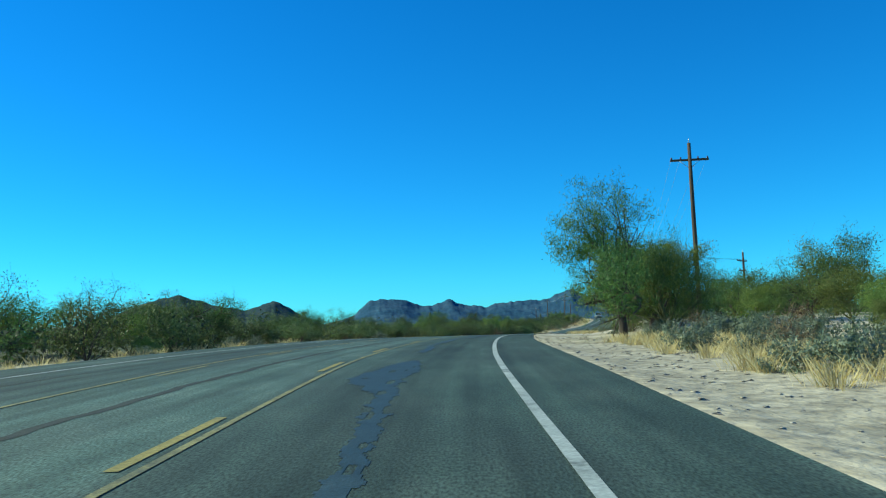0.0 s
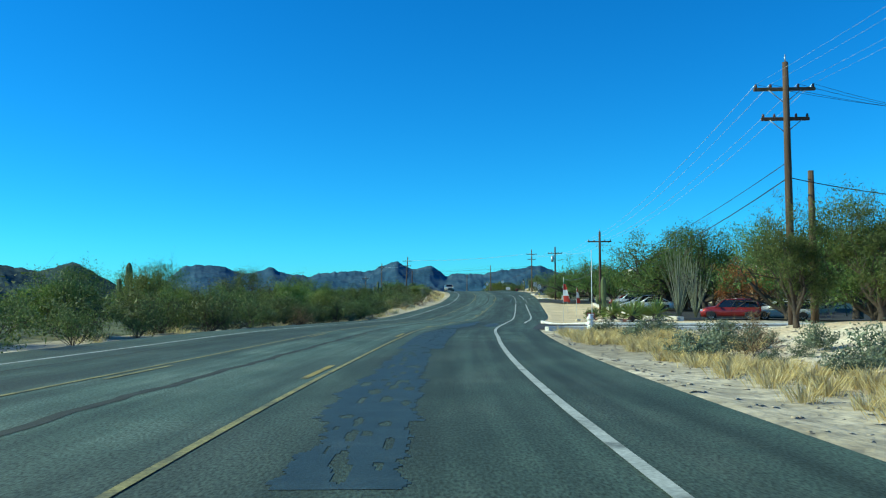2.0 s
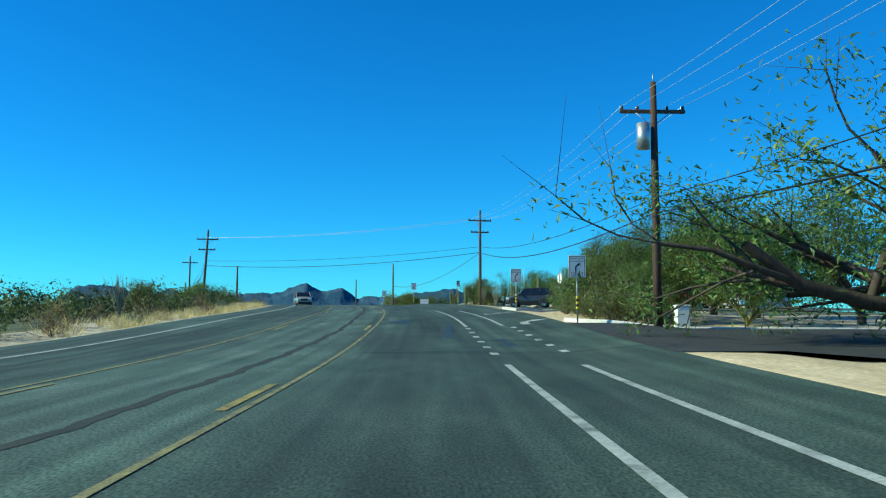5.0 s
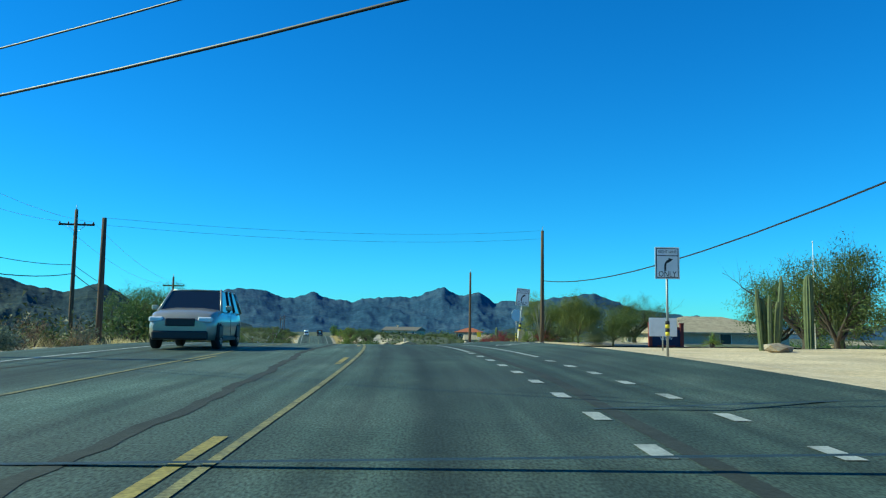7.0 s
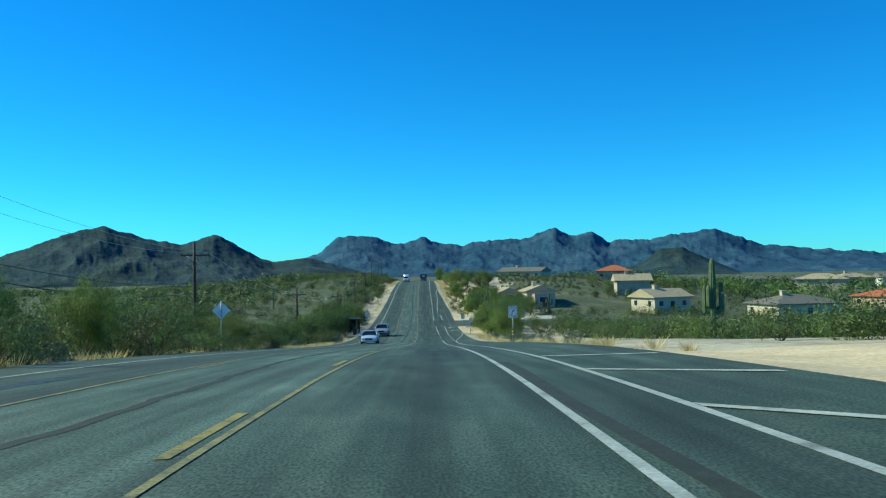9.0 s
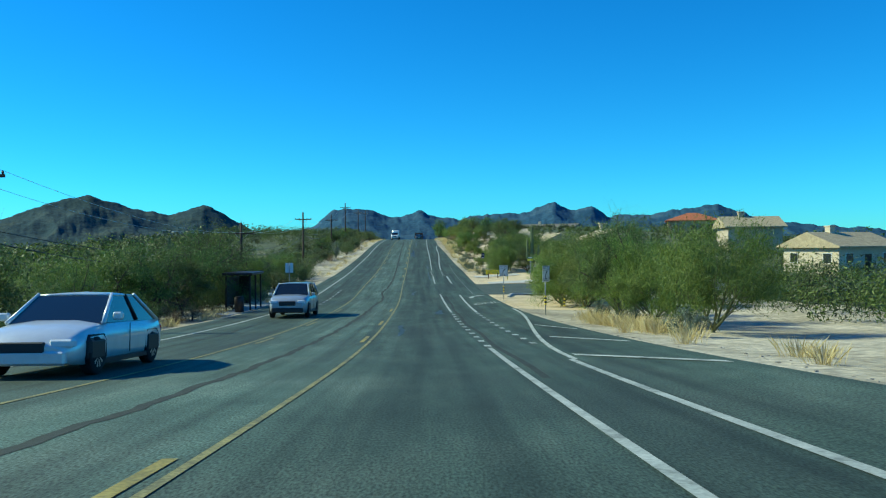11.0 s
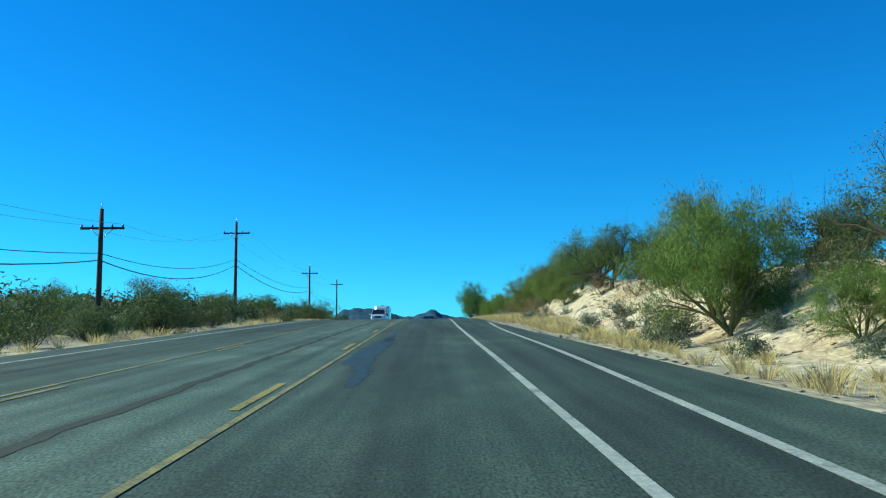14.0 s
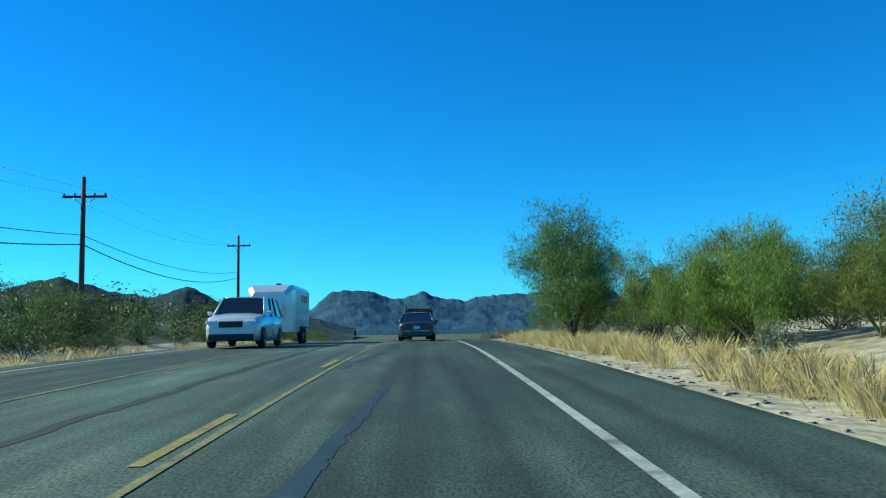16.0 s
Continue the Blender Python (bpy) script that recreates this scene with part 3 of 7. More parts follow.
def mountains(name, label, dist, peaks, deep, material, a0, a1, base, sharp, seed):
    """A range seen from the middle of the road: peaks are (azimuth, height angle) in degrees at that distance."""
    eye = (64.0, 317.6, 3.7)
    az = np.linspace(a0, a1, int((a1 - a0) * 14))
    dep = np.linspace(-1, 0.6, 40)
    A_, D_ = np.meshgrid(az, dep, indexing="ij")
    top = np.interp(az, [q[0] for q in peaks], [q[1] for q in peaks])
    k = np.ones(5) / 5
    top = np.convolve(np.pad(top, 2, mode="edge"), k, "valid")
    jag = np.array([noise.fractal(Vector((a * 1.3, seed, 0)), 1.0, 2.1, 6) for a in az])
    jag = sharp * jag * np.clip((top - base) * 0.8, 0, 1)
    rel = np.array([[noise.ridged_multi_fractal(Vector((a * 0.42 + 0.7 * d, d * 3.2, seed * 3.7)), 0.9, 2.2, 6, 1.0, 2.0) for d in dep] for a in az])
    rel = (rel - rel.mean()) / rel.std()
    prof = np.clip(1 - np.abs(D_), 0, 1)
    h = (top[:, None] - base) * np.clip(prof ** 1.1 + 0.075 * rel * prof ** 0.5 * (1 - prof) ** 0.6, 0, 1) + jag[:, None] * np.exp(-(D_ / 0.12) ** 2)
    r = dist * (1 + deep * D_)
    z = eye[2] + r * np.tan(np.radians(base + h)) - 14 * (D_ < -0.97)
    x = eye[0] + r * np.sin(np.radians(A_))
    y = eye[1] + r * np.cos(np.radians(A_))
    idx = np.arange(A_.size).reshape(A_.shape)
    fs = np.stack([idx[:-1, :-1], idx[1:, :-1], idx[1:, 1:], idx[:-1, 1:]], -1).reshape(-1, 4)
    me = mesh(name, np.stack([x, y, z], -1).reshape(-1, 3), fs[:, ::-1], True)
    return tagged(shown(name, me, material), label, "mountain", kind="structure")


mountains("backdrop_range", "jagged desert mountain range in the distance, its blue-grey haze painted on", 4250,
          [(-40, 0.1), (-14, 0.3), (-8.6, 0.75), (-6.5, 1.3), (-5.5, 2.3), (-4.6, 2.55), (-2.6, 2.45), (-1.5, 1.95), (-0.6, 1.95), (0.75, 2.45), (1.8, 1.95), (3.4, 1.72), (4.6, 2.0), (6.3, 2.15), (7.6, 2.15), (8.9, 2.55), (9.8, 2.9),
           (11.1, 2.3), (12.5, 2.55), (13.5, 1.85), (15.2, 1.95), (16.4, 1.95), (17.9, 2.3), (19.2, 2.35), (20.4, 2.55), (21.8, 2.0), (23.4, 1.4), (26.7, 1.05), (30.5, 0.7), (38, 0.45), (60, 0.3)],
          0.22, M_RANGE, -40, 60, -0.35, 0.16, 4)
mountains("backdrop_hills", "dark rocky hills with sparse brush, tinted blue for haze", 2450,
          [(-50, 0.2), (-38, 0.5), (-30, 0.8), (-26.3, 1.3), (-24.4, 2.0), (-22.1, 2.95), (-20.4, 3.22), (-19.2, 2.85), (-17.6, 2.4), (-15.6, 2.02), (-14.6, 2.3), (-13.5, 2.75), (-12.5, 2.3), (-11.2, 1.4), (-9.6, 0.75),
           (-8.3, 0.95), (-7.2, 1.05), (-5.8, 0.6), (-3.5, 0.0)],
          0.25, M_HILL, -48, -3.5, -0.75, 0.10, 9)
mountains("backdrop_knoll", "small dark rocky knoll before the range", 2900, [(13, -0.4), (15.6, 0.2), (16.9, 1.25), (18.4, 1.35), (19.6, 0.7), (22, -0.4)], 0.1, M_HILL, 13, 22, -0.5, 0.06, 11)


# ---- utility poles and wires ----
def pole(s, u, top, arms=1, lean=(0, 0), label="tall weathered wooden utility pole with a crossarm", yaw=0.0, arm_len=2.3, top_ins=True, cans=0):
    """A wooden pole with crossarms and insulators; returns the thing and its wire ends by height."""
    x, y, z = place(s, u)
    h = float(road_z(s)) + top - z
    ob = thing("utility_pole", label, "utility pole", (x, y, z), heading(s) + yaw, group="poles along the road")
    lx, ly = lean
    at = lambda k: (lx * k / h, ly * k / h, k)
    tube("post", [at(-0.4), at(h * 0.3), at(h * 0.7), at(h)], [0.155, 0.145, 0.125, 0.105], M_WOOD, ob, 10)
    ends = []
    for i in range(arms):
        k = h - 1.0 - i * 1.15
        half = arm_len / 2 - 0.25 * i
        cx, cy, _ = at(k)
        part("crossarm", boxed(cx - half, cx + half, cy + 0.11, cy + 0.21, k - 0.065, k + 0.065, 0.012), M_WOOD, ob)
        for sg in (-1, 1):
            tube("brace", [(cx + sg * 0.6, cy + 0.1, k - 0.05), (cx, cy + 0.14, k - 0.55)], [0.018, 0.018], M_STEEL, ob, 5)
        for q in (-half + 0.08, -half * 0.45, half * 0.45, half - 0.08):
            tube("insulator", [(cx + q, cy + 0.16, k + 0.06), (cx + q, cy + 0.16, k + 0.10), (cx + q, cy + 0.16, k + 0.14), (cx + q, cy + 0.16, k + 0.2)], [0.02, 0.055, 0.05, 0.03], M_PORC, ob, 8)
            ends.append((cx + q, cy + 0.16, k + 0.2))
    if top_ins:
        tube("pin", [at(h), (lx, ly, h + 0.3)], [0.025, 0.02], M_STEEL, ob, 6)
    for c in range(cans):
        tube("transformer", [(-0.42, -0.15 + 0.1 * c, h * 0.72), (-0.42, -0.15, h * 0.72 + 0.9)], [0.22, 0.22], M_STEEL, ob, 14, "grey transformer can")
    ob["wire_top"] = h
    m = ob.matrix_basis
    return ob, [m @ Vector(e) for e in ends], m @ Vector(at(h * 0.56)), m @ Vector(at(h * 0.62)), m @ Vector(at(h))


def wire(a, b, sag, material, r=0.013, name="power_line", label="thin overhead power line sagging between poles", n=14):
    a, b = Vector(a), Vector(b)
    pts = [a.lerp(b, i / n) - Vector((0, 0, sag * 4 * (i / n) * (1 - i / n))) for i in range(n + 1)]
    return tagged(tube(name, pts, [r] * (n + 1), material, None, 4), label, "power line", group="overhead lines")


def string(poles, sag=0.8, low=True, high=(0, 3), r=0.009):
    for p, q in zip(poles, poles[1:]):
        for k in high:
            if k < len(p[1]) and k < len(q[1]):
                wire(p[1][k], q[1][k], sag, M_WIRE, r)
        if low:
            wire(p[2], q[2], sag * 1.2, M_CABLE, 0.028, "telephone_cable", "black overhead telephone cable sagging between poles")
            wire(p[3], q[3], sag * 0.9, M_CABLE, 0.018, "telephone_cable", "black overhead telephone cable sagging between poles")


# right side, then left side
P1 = pole(51, 14.5, 11.3, lean=(-0.05, 0), label="tall dark wooden utility pole with a crossarm")
P2 = pole(103.1, 14.4, 10.3, arms=2)
P2b = pole(103.6, 15.4, 6.2, arms=0, top_ins=False, label="short wooden stub pole carrying cables")
P2c = pole(104.6, 24.8, 8.9, arms=2, yaw=60)
P3 = pole(153.7, 11.5, 8.2)
P4 = pole(204.7, 9.6, 8.6, cans=1, label="brown wooden utility pole with a transformer can")
P5 = pole(255.6, 11.1, 9.4, arms=2, label="bright brown wooden utility pole with two crossarms")
P6 = pole(311.3, 14.2, 8.6, arms=0, label="bare brown wooden utility pole")
P7 = pole(340.7, 14.4, 8.7, arms=0, label="bare reddish wooden utility pole")
DROP = Vector((0, 0, 0.8))                            # the cables hang lower on the pole by the driveway
P4 = (P4[0], P4[1], P4[2] - DROP, P4[3] - DROP, P4[4])
string([P1, P2], high=(0, 1, 2, 3), low=False, r=0.004)
string([P2, P3, P4, P5], high=(0, 1, 2, 3), r=0.008)
for k in range(4):
    wire(P2[1][k], P2c[1][k], 0.25, M_CABLE, 0.008)
wire(P2[2], P2c[2], 0.3, M_CABLE, 0.02, "telephone_cable", "black overhead telephone cable sagging between poles")
L1 = pole(271.9, -16.4, 8.3, arms=2, lean=(0.45, 0), label="leaning wooden utility pole with two crossarms")
L2 = pole(310.5, -18.2, 8.9)
L2b = pole(293.9, -12.3, 5.9, arms=0, top_ins=False, label="short bare wooden pole")
L3 = pole(348.8, -18.1, 8.5)
L4 = pole(392, -17, 8.5)
L5 = pole(434, -15.5, 7.0)
L6 = pole(477.1, -14.6, 5.9)
L7 = pole(518.9, -14.8, 7.2)
L8 = pole(560.6, -15.3, 6.2)
L9 = pole(589.7, -15.3, 8.7)
L10 = pole(637, -15.9, 8.8)
L11 = pole(675.3, -16.4, 10.7)
string([L1, L2, L3, L4, L5, L6, L7, L8, L9, L10, L11], high=(0, 3), sag=0.9)
string([P5, L1], high=(0, 1, 2), sag=0.55)
wire(P5[2], P6[2], 1.3, M_CABLE, 0.028, "telephone_cable", "black overhead telephone cable sagging between poles")
wire(P6[4], L2b[4], 0.5, M_CABLE, 0.006)
wire(P6[4] - Vector((0, 0, 0.6)), L2b[4] - Vector((0, 0, 0.35)), 0.5, M_CABLE, 0.006)


# ---- plants ----
M_MESQ = leafy("mesquite_leaf", [(0.0, (0.038, 0.079, 0.015)), (0.4, (0.074, 0.134, 0.026)), (0.8, (0.125, 0.192, 0.041)), (1.0, (0.198, 0.256, 0.070))], 0.3, 0.3)
M_PALO = leafy("palo_verde_leaf", [(0.0, (0.070, 0.118, 0.019)), (0.5, (0.136, 0.202, 0.034)), (1.0, (0.245, 0.30, 0.065))], 0.28, 0.32)
M_CREO = leafy("creosote_leaf", [(0.0, (0.046, 0.079, 0.022)), (0.5, (0.095, 0.143, 0.036)), (1.0, (0.179, 0.224, 0.070))], 0.32, 0.28)
M_DARKSCRUB = leafy("dark_scrub_leaf", [(0.0, (0.020, 0.036, 0.012)), (0.5, (0.040, 0.064, 0.020)), (1.0, (0.075, 0.10, 0.036))], 0.2, 0.22)
M_SAGE = leafy("grey_brittlebush_leaf", [(0.0, (0.083, 0.116, 0.073)), (0.5, (0.149, 0.187, 0.119)), (1.0, (0.264, 0.292, 0.198))], 0.2, 0.25)
M_BROWN = leafy("dry_twig", [(0.0, (0.12, 0.08, 0.045)), (0.5, (0.22, 0.15, 0.08)), (1.0, (0.34, 0.25, 0.13))], 0.25)
M_STRAW = leafy("dry_grass", [(0.0, (0.506, 0.418, 0.187)), (0.5, (0.704, 0.605, 0.308)), (1.0, (0.836, 0.759, 0.462))], 0.15, 0.4)
M_RED = leafy("red_bougainvillea", [(0.0, (0.16, 0.015, 0.03)), (0.6, (0.30, 0.03, 0.055)), (1.0, (0.09, 0.08, 0.03))], 0.2)
M_AUTUMN = leafy("orange_leaf", [(0.0, (0.22, 0.09, 0.02)), (0.5, (0.38, 0.17, 0.04)), (1.0, (0.48, 0.27, 0.07))], 0.2)
M_AGAVE = leafy("agave_blade", [(0.0, (0.14, 0.22, 0.06)), (0.5, (0.27, 0.37, 0.11)), (1.0, (0.50, 0.52, 0.24))], 0.15)
M_BARK = surface("dark_bark", [(0.3, (0.035, 0.026, 0.02)), (0.7, (0.10, 0.078, 0.06))], 5.0, 0.9, coords="object", stretch=(3, 3, 0.6), bump=0.02)
M_GBARK = surface("green_bark", [(0.3, (0.08, 0.09, 0.03)), (0.7, (0.17, 0.17, 0.07))], 4.0, 0.8, coords="object", stretch=(3, 3, 0.6))
M_CACTUS = surface("cactus_skin", [(0.3, (0.07, 0.10, 0.04)), (0.6, (0.13, 0.16, 0.065)), (0.8, (0.22, 0.22, 0.12))], 2.0, 0.7, coords="object", vary=0.15)
M_BARREL = surface("barrel_cactus_spines", [(0.3, (0.22, 0.2, 0.05)), (0.7, (0.50, 0.42, 0.12))], 8.0, 0.8, coords="object", vary=0.15)


def leaves(rnd, tips, per, spread, length, width, droop=0.0, up=0.0, centre=None):
    """Small pointed leaves, in loose clumps round the tips, their faces turned outwards and up as leaves turn to the light."""
    n = len(tips) * per
    c = np.repeat(np.array(tips), per, 0) + rnd.normal(0, spread, (n, 3)) * np.array((1, 1, 0.75))
    mid = np.array(tips).mean(0) if centre is None else centre
    out = c - mid
    out /= np.linalg.norm(out, axis=1)[:, None] + 1e-6
    face = 0.9 * out + np.array((0, 0, 0.45)) + rnd.normal(0, 0.55, (n, 3))
    d = rnd.normal(0, 1, (n, 3)) + np.array((0, 0, up - droop))
    d /= np.linalg.norm(d, axis=1)[:, None]
    e = np.cross(d, face)
    e /= np.linalg.norm(e, axis=1)[:, None] + 1e-6
    ln = length * rnd.uniform(0.6, 1.4, (n, 1))
    wd = width * rnd.uniform(0.6, 1.4, (n, 1))
    v = np.stack([c - d * ln * 0.5 - e * wd * 0.5, c + e * wd * 0.7, c + d * ln * 0.6 - e * wd * 0.2], 1).reshape(-1, 3)
    return v, np.arange(3 * n).reshape(n, 3)


def grow(rnd, start, way, length, radius, depth, split, bend, out, tips, sides=5):
    """A limb that bends and forks; adds tubes to out and, for the leaves, points along its thinnest twigs to tips."""
    pts, rad = [Vector(start)], [radius]
    d = Vector(way).normalized()
    n = 3
    for i in range(n):
        d = (d + Vector(rnd.normal(0, bend, 3))).normalized()
        pts.append(pts[-1] + d * (length / n))
        rad.append(radius * (1 - 0.45 * (i + 1) / n))
    out.append(tube_data(pts, rad, sides if depth > 1 else 3, False) if depth else tube_data([pts[0], pts[-1]], [rad[0], rad[-1] * 0.5], 3, False))
    if depth == 0:
        tips.extend(pts[0].lerp(pts[-1], q) for q in (0.2, 0.5, 0.78, 1.0))
        return
    if depth == 1:
        tips.append(pts[-1])
    for _ in range(split):
        w = (d + Vector(rnd.normal(0, 0.5, 3)) + Vector((0, 0, 0.10))).normalized()
        k = rnd.randint(1, n + 1)
        grow(rnd, pts[k], w, length * rnd.uniform(0.58, 0.9), rad[k] * 0.6, depth - 1, split, bend, out, tips, sides)


def plant_meshes(name, seed, limbs, length, radius, depth, split, tilt, per, spread, leaf, fork_at=0.0, bend=0.22, up=0.0, droop=0.0, tall=None):
    rnd = np.random.RandomState(seed)
    out, tips = [], []
    base = Vector((0, 0, 0))
    if fork_at:
        out.append(tube_data([(0, 0, -0.2), (0.03, 0, fork_at * 0.5), (0, 0.04, fork_at)], [radius * 1.7, radius * 1.35, radius * 1.2], 8, False))
        base = Vector((0, 0.04, fork_at * 0.92))
    for k in range(limbs):
        a = 2 * math.pi * (k + rnd.uniform(-0.3, 0.3)) / limbs
        t = tilt * rnd.uniform(0.35, 1.15)
        grow(rnd, base + Vector((math.cos(a), math.sin(a), 0)) * radius * 0.5, (math.cos(a) * math.sin(t), math.sin(a) * math.sin(t), math.cos(t)), length * rnd.uniform(0.75, 1.2), radius, depth, split, bend, out, tips)
    wv, wf = merge(out)
    wv, tp = np.array(wv, float), np.array([tuple(t) for t in tips])
    if tall:
        k = tall / np.percentile(tp[:, 2], 96)
        wv, tp = wv * k, tp * k
    # the crown keeps to a rounded envelope; stray twigs lose their leaves
    mid = np.median(tp, 0)
    reach = np.maximum(np.percentile(np.abs(tp - mid), 88, axis=0), 0.05)
    tp = tp[(((tp - mid) / reach) ** 2).sum(1) < 2.1 + 0.5 * rnd.normal(0, 1, len(tp))]
    lv, lf = leaves(rnd, tp, per, spread, leaf[0], leaf[1], droop, up)
    lv[:, 2] = np.maximum(lv[:, 2], 0.02)
    return mesh(name + "_wood", wv, wf, smooth=True), mesh(name + "_leaf", lv, lf)


# close trees are finely branched, far ones lighter
MESQ = [plant_meshes("mesquite", 10 + i, 5, 1.5, 0.085, 4, 3, 0.95, 16, 0.14, (0.112, 0.0155), 0.6, 0.2, droop=0.5, tall=4.0) for i in range(3)]
MESQ_FAR = [plant_meshes("far_mesquite", 15 + i, 6, 1.5, 0.085, 3, 3, 1.0, 25, 0.25, (0.125, 0.033), 0.4, 0.2, tall=4.0) for i in range(3)]
PALO = [plant_meshes("palo_verde", 20 + i, 7, 1.3, 0.05, 4, 3, 0.8, 15, 0.15, (0.135, 0.0165), 0.15, 0.16, up=1.4, tall=3.5) for i in range(3)]
PALO_FAR = [plant_meshes("far_palo_verde", 25 + i, 7, 1.3, 0.05, 3, 3, 0.85, 24, 0.22, (0.12, 0.026), 0.6, 0.16, up=0.7, tall=3.5) for i in range(3)]
CREO = [plant_meshes("creosote", 30 + i, 11, 0.72, 0.012, 2, 3, 0.95, 9, 0.09, (0.06, 0.026), 0.0, 0.2, up=0.6, tall=1.3) for i in range(4)]
SAGE = [plant_meshes("brittlebush", 40 + i, 8, 0.36, 0.012, 1, 4, 1.0, 15, 0.055, (0.05, 0.026), 0.0, 0.25, tall=0.52) for i in range(2)]
TWIG = [plant_meshes("dry_bush", 50 + i, 10, 0.65, 0.012, 2, 3, 0.95, 2, 0.08, (0.16, 0.014), 0.0, 0.25, up=0.6, tall=1.0) for i in range(2)]
MADE = {}


def plant(kind, s, u, size, k=None, rnd=random):
    """A tree or bush on the ground at (s, u)."""
    names = {"mesquite": ("mesquite_tree", MESQ, M_BARK, M_MESQ, "feathery dark green mesquite tree on dry ground", "tree"),
             "palo": ("palo_verde_tree", PALO, M_GBARK, M_PALO, "wispy yellow-green palo verde tree by the road", "tree"),
             "creosote": ("creosote_bush", CREO, M_BARK, M_CREO, "olive green creosote bush on dry soil", "bush"),
             "sage": ("brittlebush", SAGE, M_BARK, M_SAGE, "low grey-green brittlebush on dry soil", "bush"),
             "twig": ("dry_bush", TWIG, M_BARK, M_BROWN, "leafless brown dry bush on stony soil", "bush"),
             "autumn": ("autumn_tree", MESQ, M_BARK, M_AUTUMN, "tree with orange autumn leaves by the lot", "tree"),
             "red": ("bougainvillea", CREO, M_BARK, M_RED, "dark red bougainvillea behind the rock bed", "bush")}
    name, protos, wood, leaf, label, cat = names[kind]
    near = -13.2 < u < 12 or 425 < s < 465 and 0 < u < 14 or 205 < s < 228 and 0 < u < 17 or 515 < s < 560 and 0 < u < 16 or 145 < s < 154 and 0 < u < 19 or 123 < s < 129 and 0 < u < 21 or 85 < s < 99 and 0 < u < 15
    if not near and kind in ("mesquite", "palo", "autumn"):
        protos = PALO_FAR if kind == "palo" else MESQ_FAR
    k = rnd.randrange(len(protos)) if k is None else k % len(protos)
    key = (kind, k, near)
    if key not in MADE:
        a, b = protos[k]
        if kind in ("red", "autumn"):
            a, b = a.copy(), b.copy()
        if not a.materials:
            a.materials.append(wood)
            b.materials.append(leaf)
        elif kind in ("red", "autumn"):
            b.materials[0] = leaf
        MADE[key] = (a, b)
    x, y, z = place(s, u)
    ob = thing(name, label, cat, (x, y, z - 0.05), rnd.uniform(0, 360), group=name.replace("_", " ") + "s by the road")
    ob.scale = (size * rnd.uniform(0.9, 1.12), size * rnd.uniform(0.9, 1.12), size * rnd.uniform(0.92, 1.1))
    a, b = MADE[key]
    if kind != "sage":
        shown("trunk" if cat == "tree" else "stem", a, None, ob)
    shown("crown" if cat == "tree" else "foliage", b, None, ob)
    return ob


R = random.Random(5)
# single trees and bushes that stand out
def trees(rows):
    for kind, s, u, size in rows:
        plant(kind, s, u, size, rnd=R)


# by the first bend
trees([("mesquite", 58, 15, 0.55), ("palo", 64, 13.5, 0.55), ("mesquite", 69, 12.8, 0.5), ("palo", 73, 12.2, 0.55), ("mesquite", 77, 12.8, 0.55), ("palo", 82, 12, 0.55), ("mesquite", 86, 13.5, 0.6), ("mesquite", 101, 24, 1.4), ("mesquite", 97, 27, 1.3), ("mesquite", 95, 14, 0.95), ("mesquite", 97, 12.4, 0.9), ("mesquite", 101, 16.5, 1.05), ("palo", 88, 17, 0.85)])
# trees with their low twigs cut back to a bare trunk
def lifted_tree(s, u, size, tall, cut_z, seed):
    ob = plant("mesquite", s, u, size, seed, rnd=R)
    ob.scale.z *= tall
    for child in ob.children:
        if child.name.startswith("crown"):
            cut = bmesh.new()
            cut.from_mesh(child.data)
            bmesh.ops.delete(cut, geom=[v for v in cut.verts if v.co.z < cut_z + 0.45 * math.sin(v.co.x * 3.1) * math.sin(v.co.y * 2.7)], context="VERTS")
            lifted = bpy.data.meshes.new("mesquite_leaf_cut")
            cut.to_mesh(lifted)
            cut.free()
            if not lifted.materials:
                lifted.materials.append(M_MESQ)
            child.data = lifted


lifted_tree(32.6, 7.9, 1.12, 1.42, 0.75, 0)
lifted_tree(437.5, 10.2, 1.05, 1.25, 1.0, 2)
lifted_tree(138, 24.3, 2.0, 1.0, 1.6, 1)
lifted_tree(142, 31, 1.9, 1.1, 1.5, 2)
lifted_tree(161.5, 19.4, 2.2, 1.02, 0.95, 0)
lifted_tree(163.5, 21.4, 1.95, 1.1, 1.0, 2)
lifted_tree(165, 23.5, 2.15, 1.0, 0.9, 1)
lifted_tree(158, 22.4, 1.7, 1.05, 1.1, 2)
trees([("mesquite", 37.5, 9.8, 1.05), ("palo", 34.8, 10.0, 1.05), ("mesquite", 40, 10.6, 0.9), ("palo", 43, 9.6, 1.15), ("palo", 46, 11, 1.2)])
trees([("mesquite", 30, -17, 0.85), ("mesquite", 26, -19, 0.8), ("mesquite", 36, -16, 0.75), ("palo", 42, -15.5, 0.65), ("mesquite", 50, -15, 0.7),
       ("palo", 20, 12.5, 0.4), ("palo", 25, 13.5, 0.5), ("palo", 28, 11.8, 0.4), ("mesquite", 31, 14.5, 0.5), ("palo", 22, 15.5, 0.5), ("mesquite", 44, 20, 1.0), ("mesquite", 41, 24, 1.1), ("palo", 17.5, 11.2, 0.3)])
for k in range(14):
    plant("sage", 15 + k * 1.3, 9.6 + 1.3 * math.sin(k * 2.2), 1.0 + 0.35 * math.sin(k * 1.7), rnd=R)
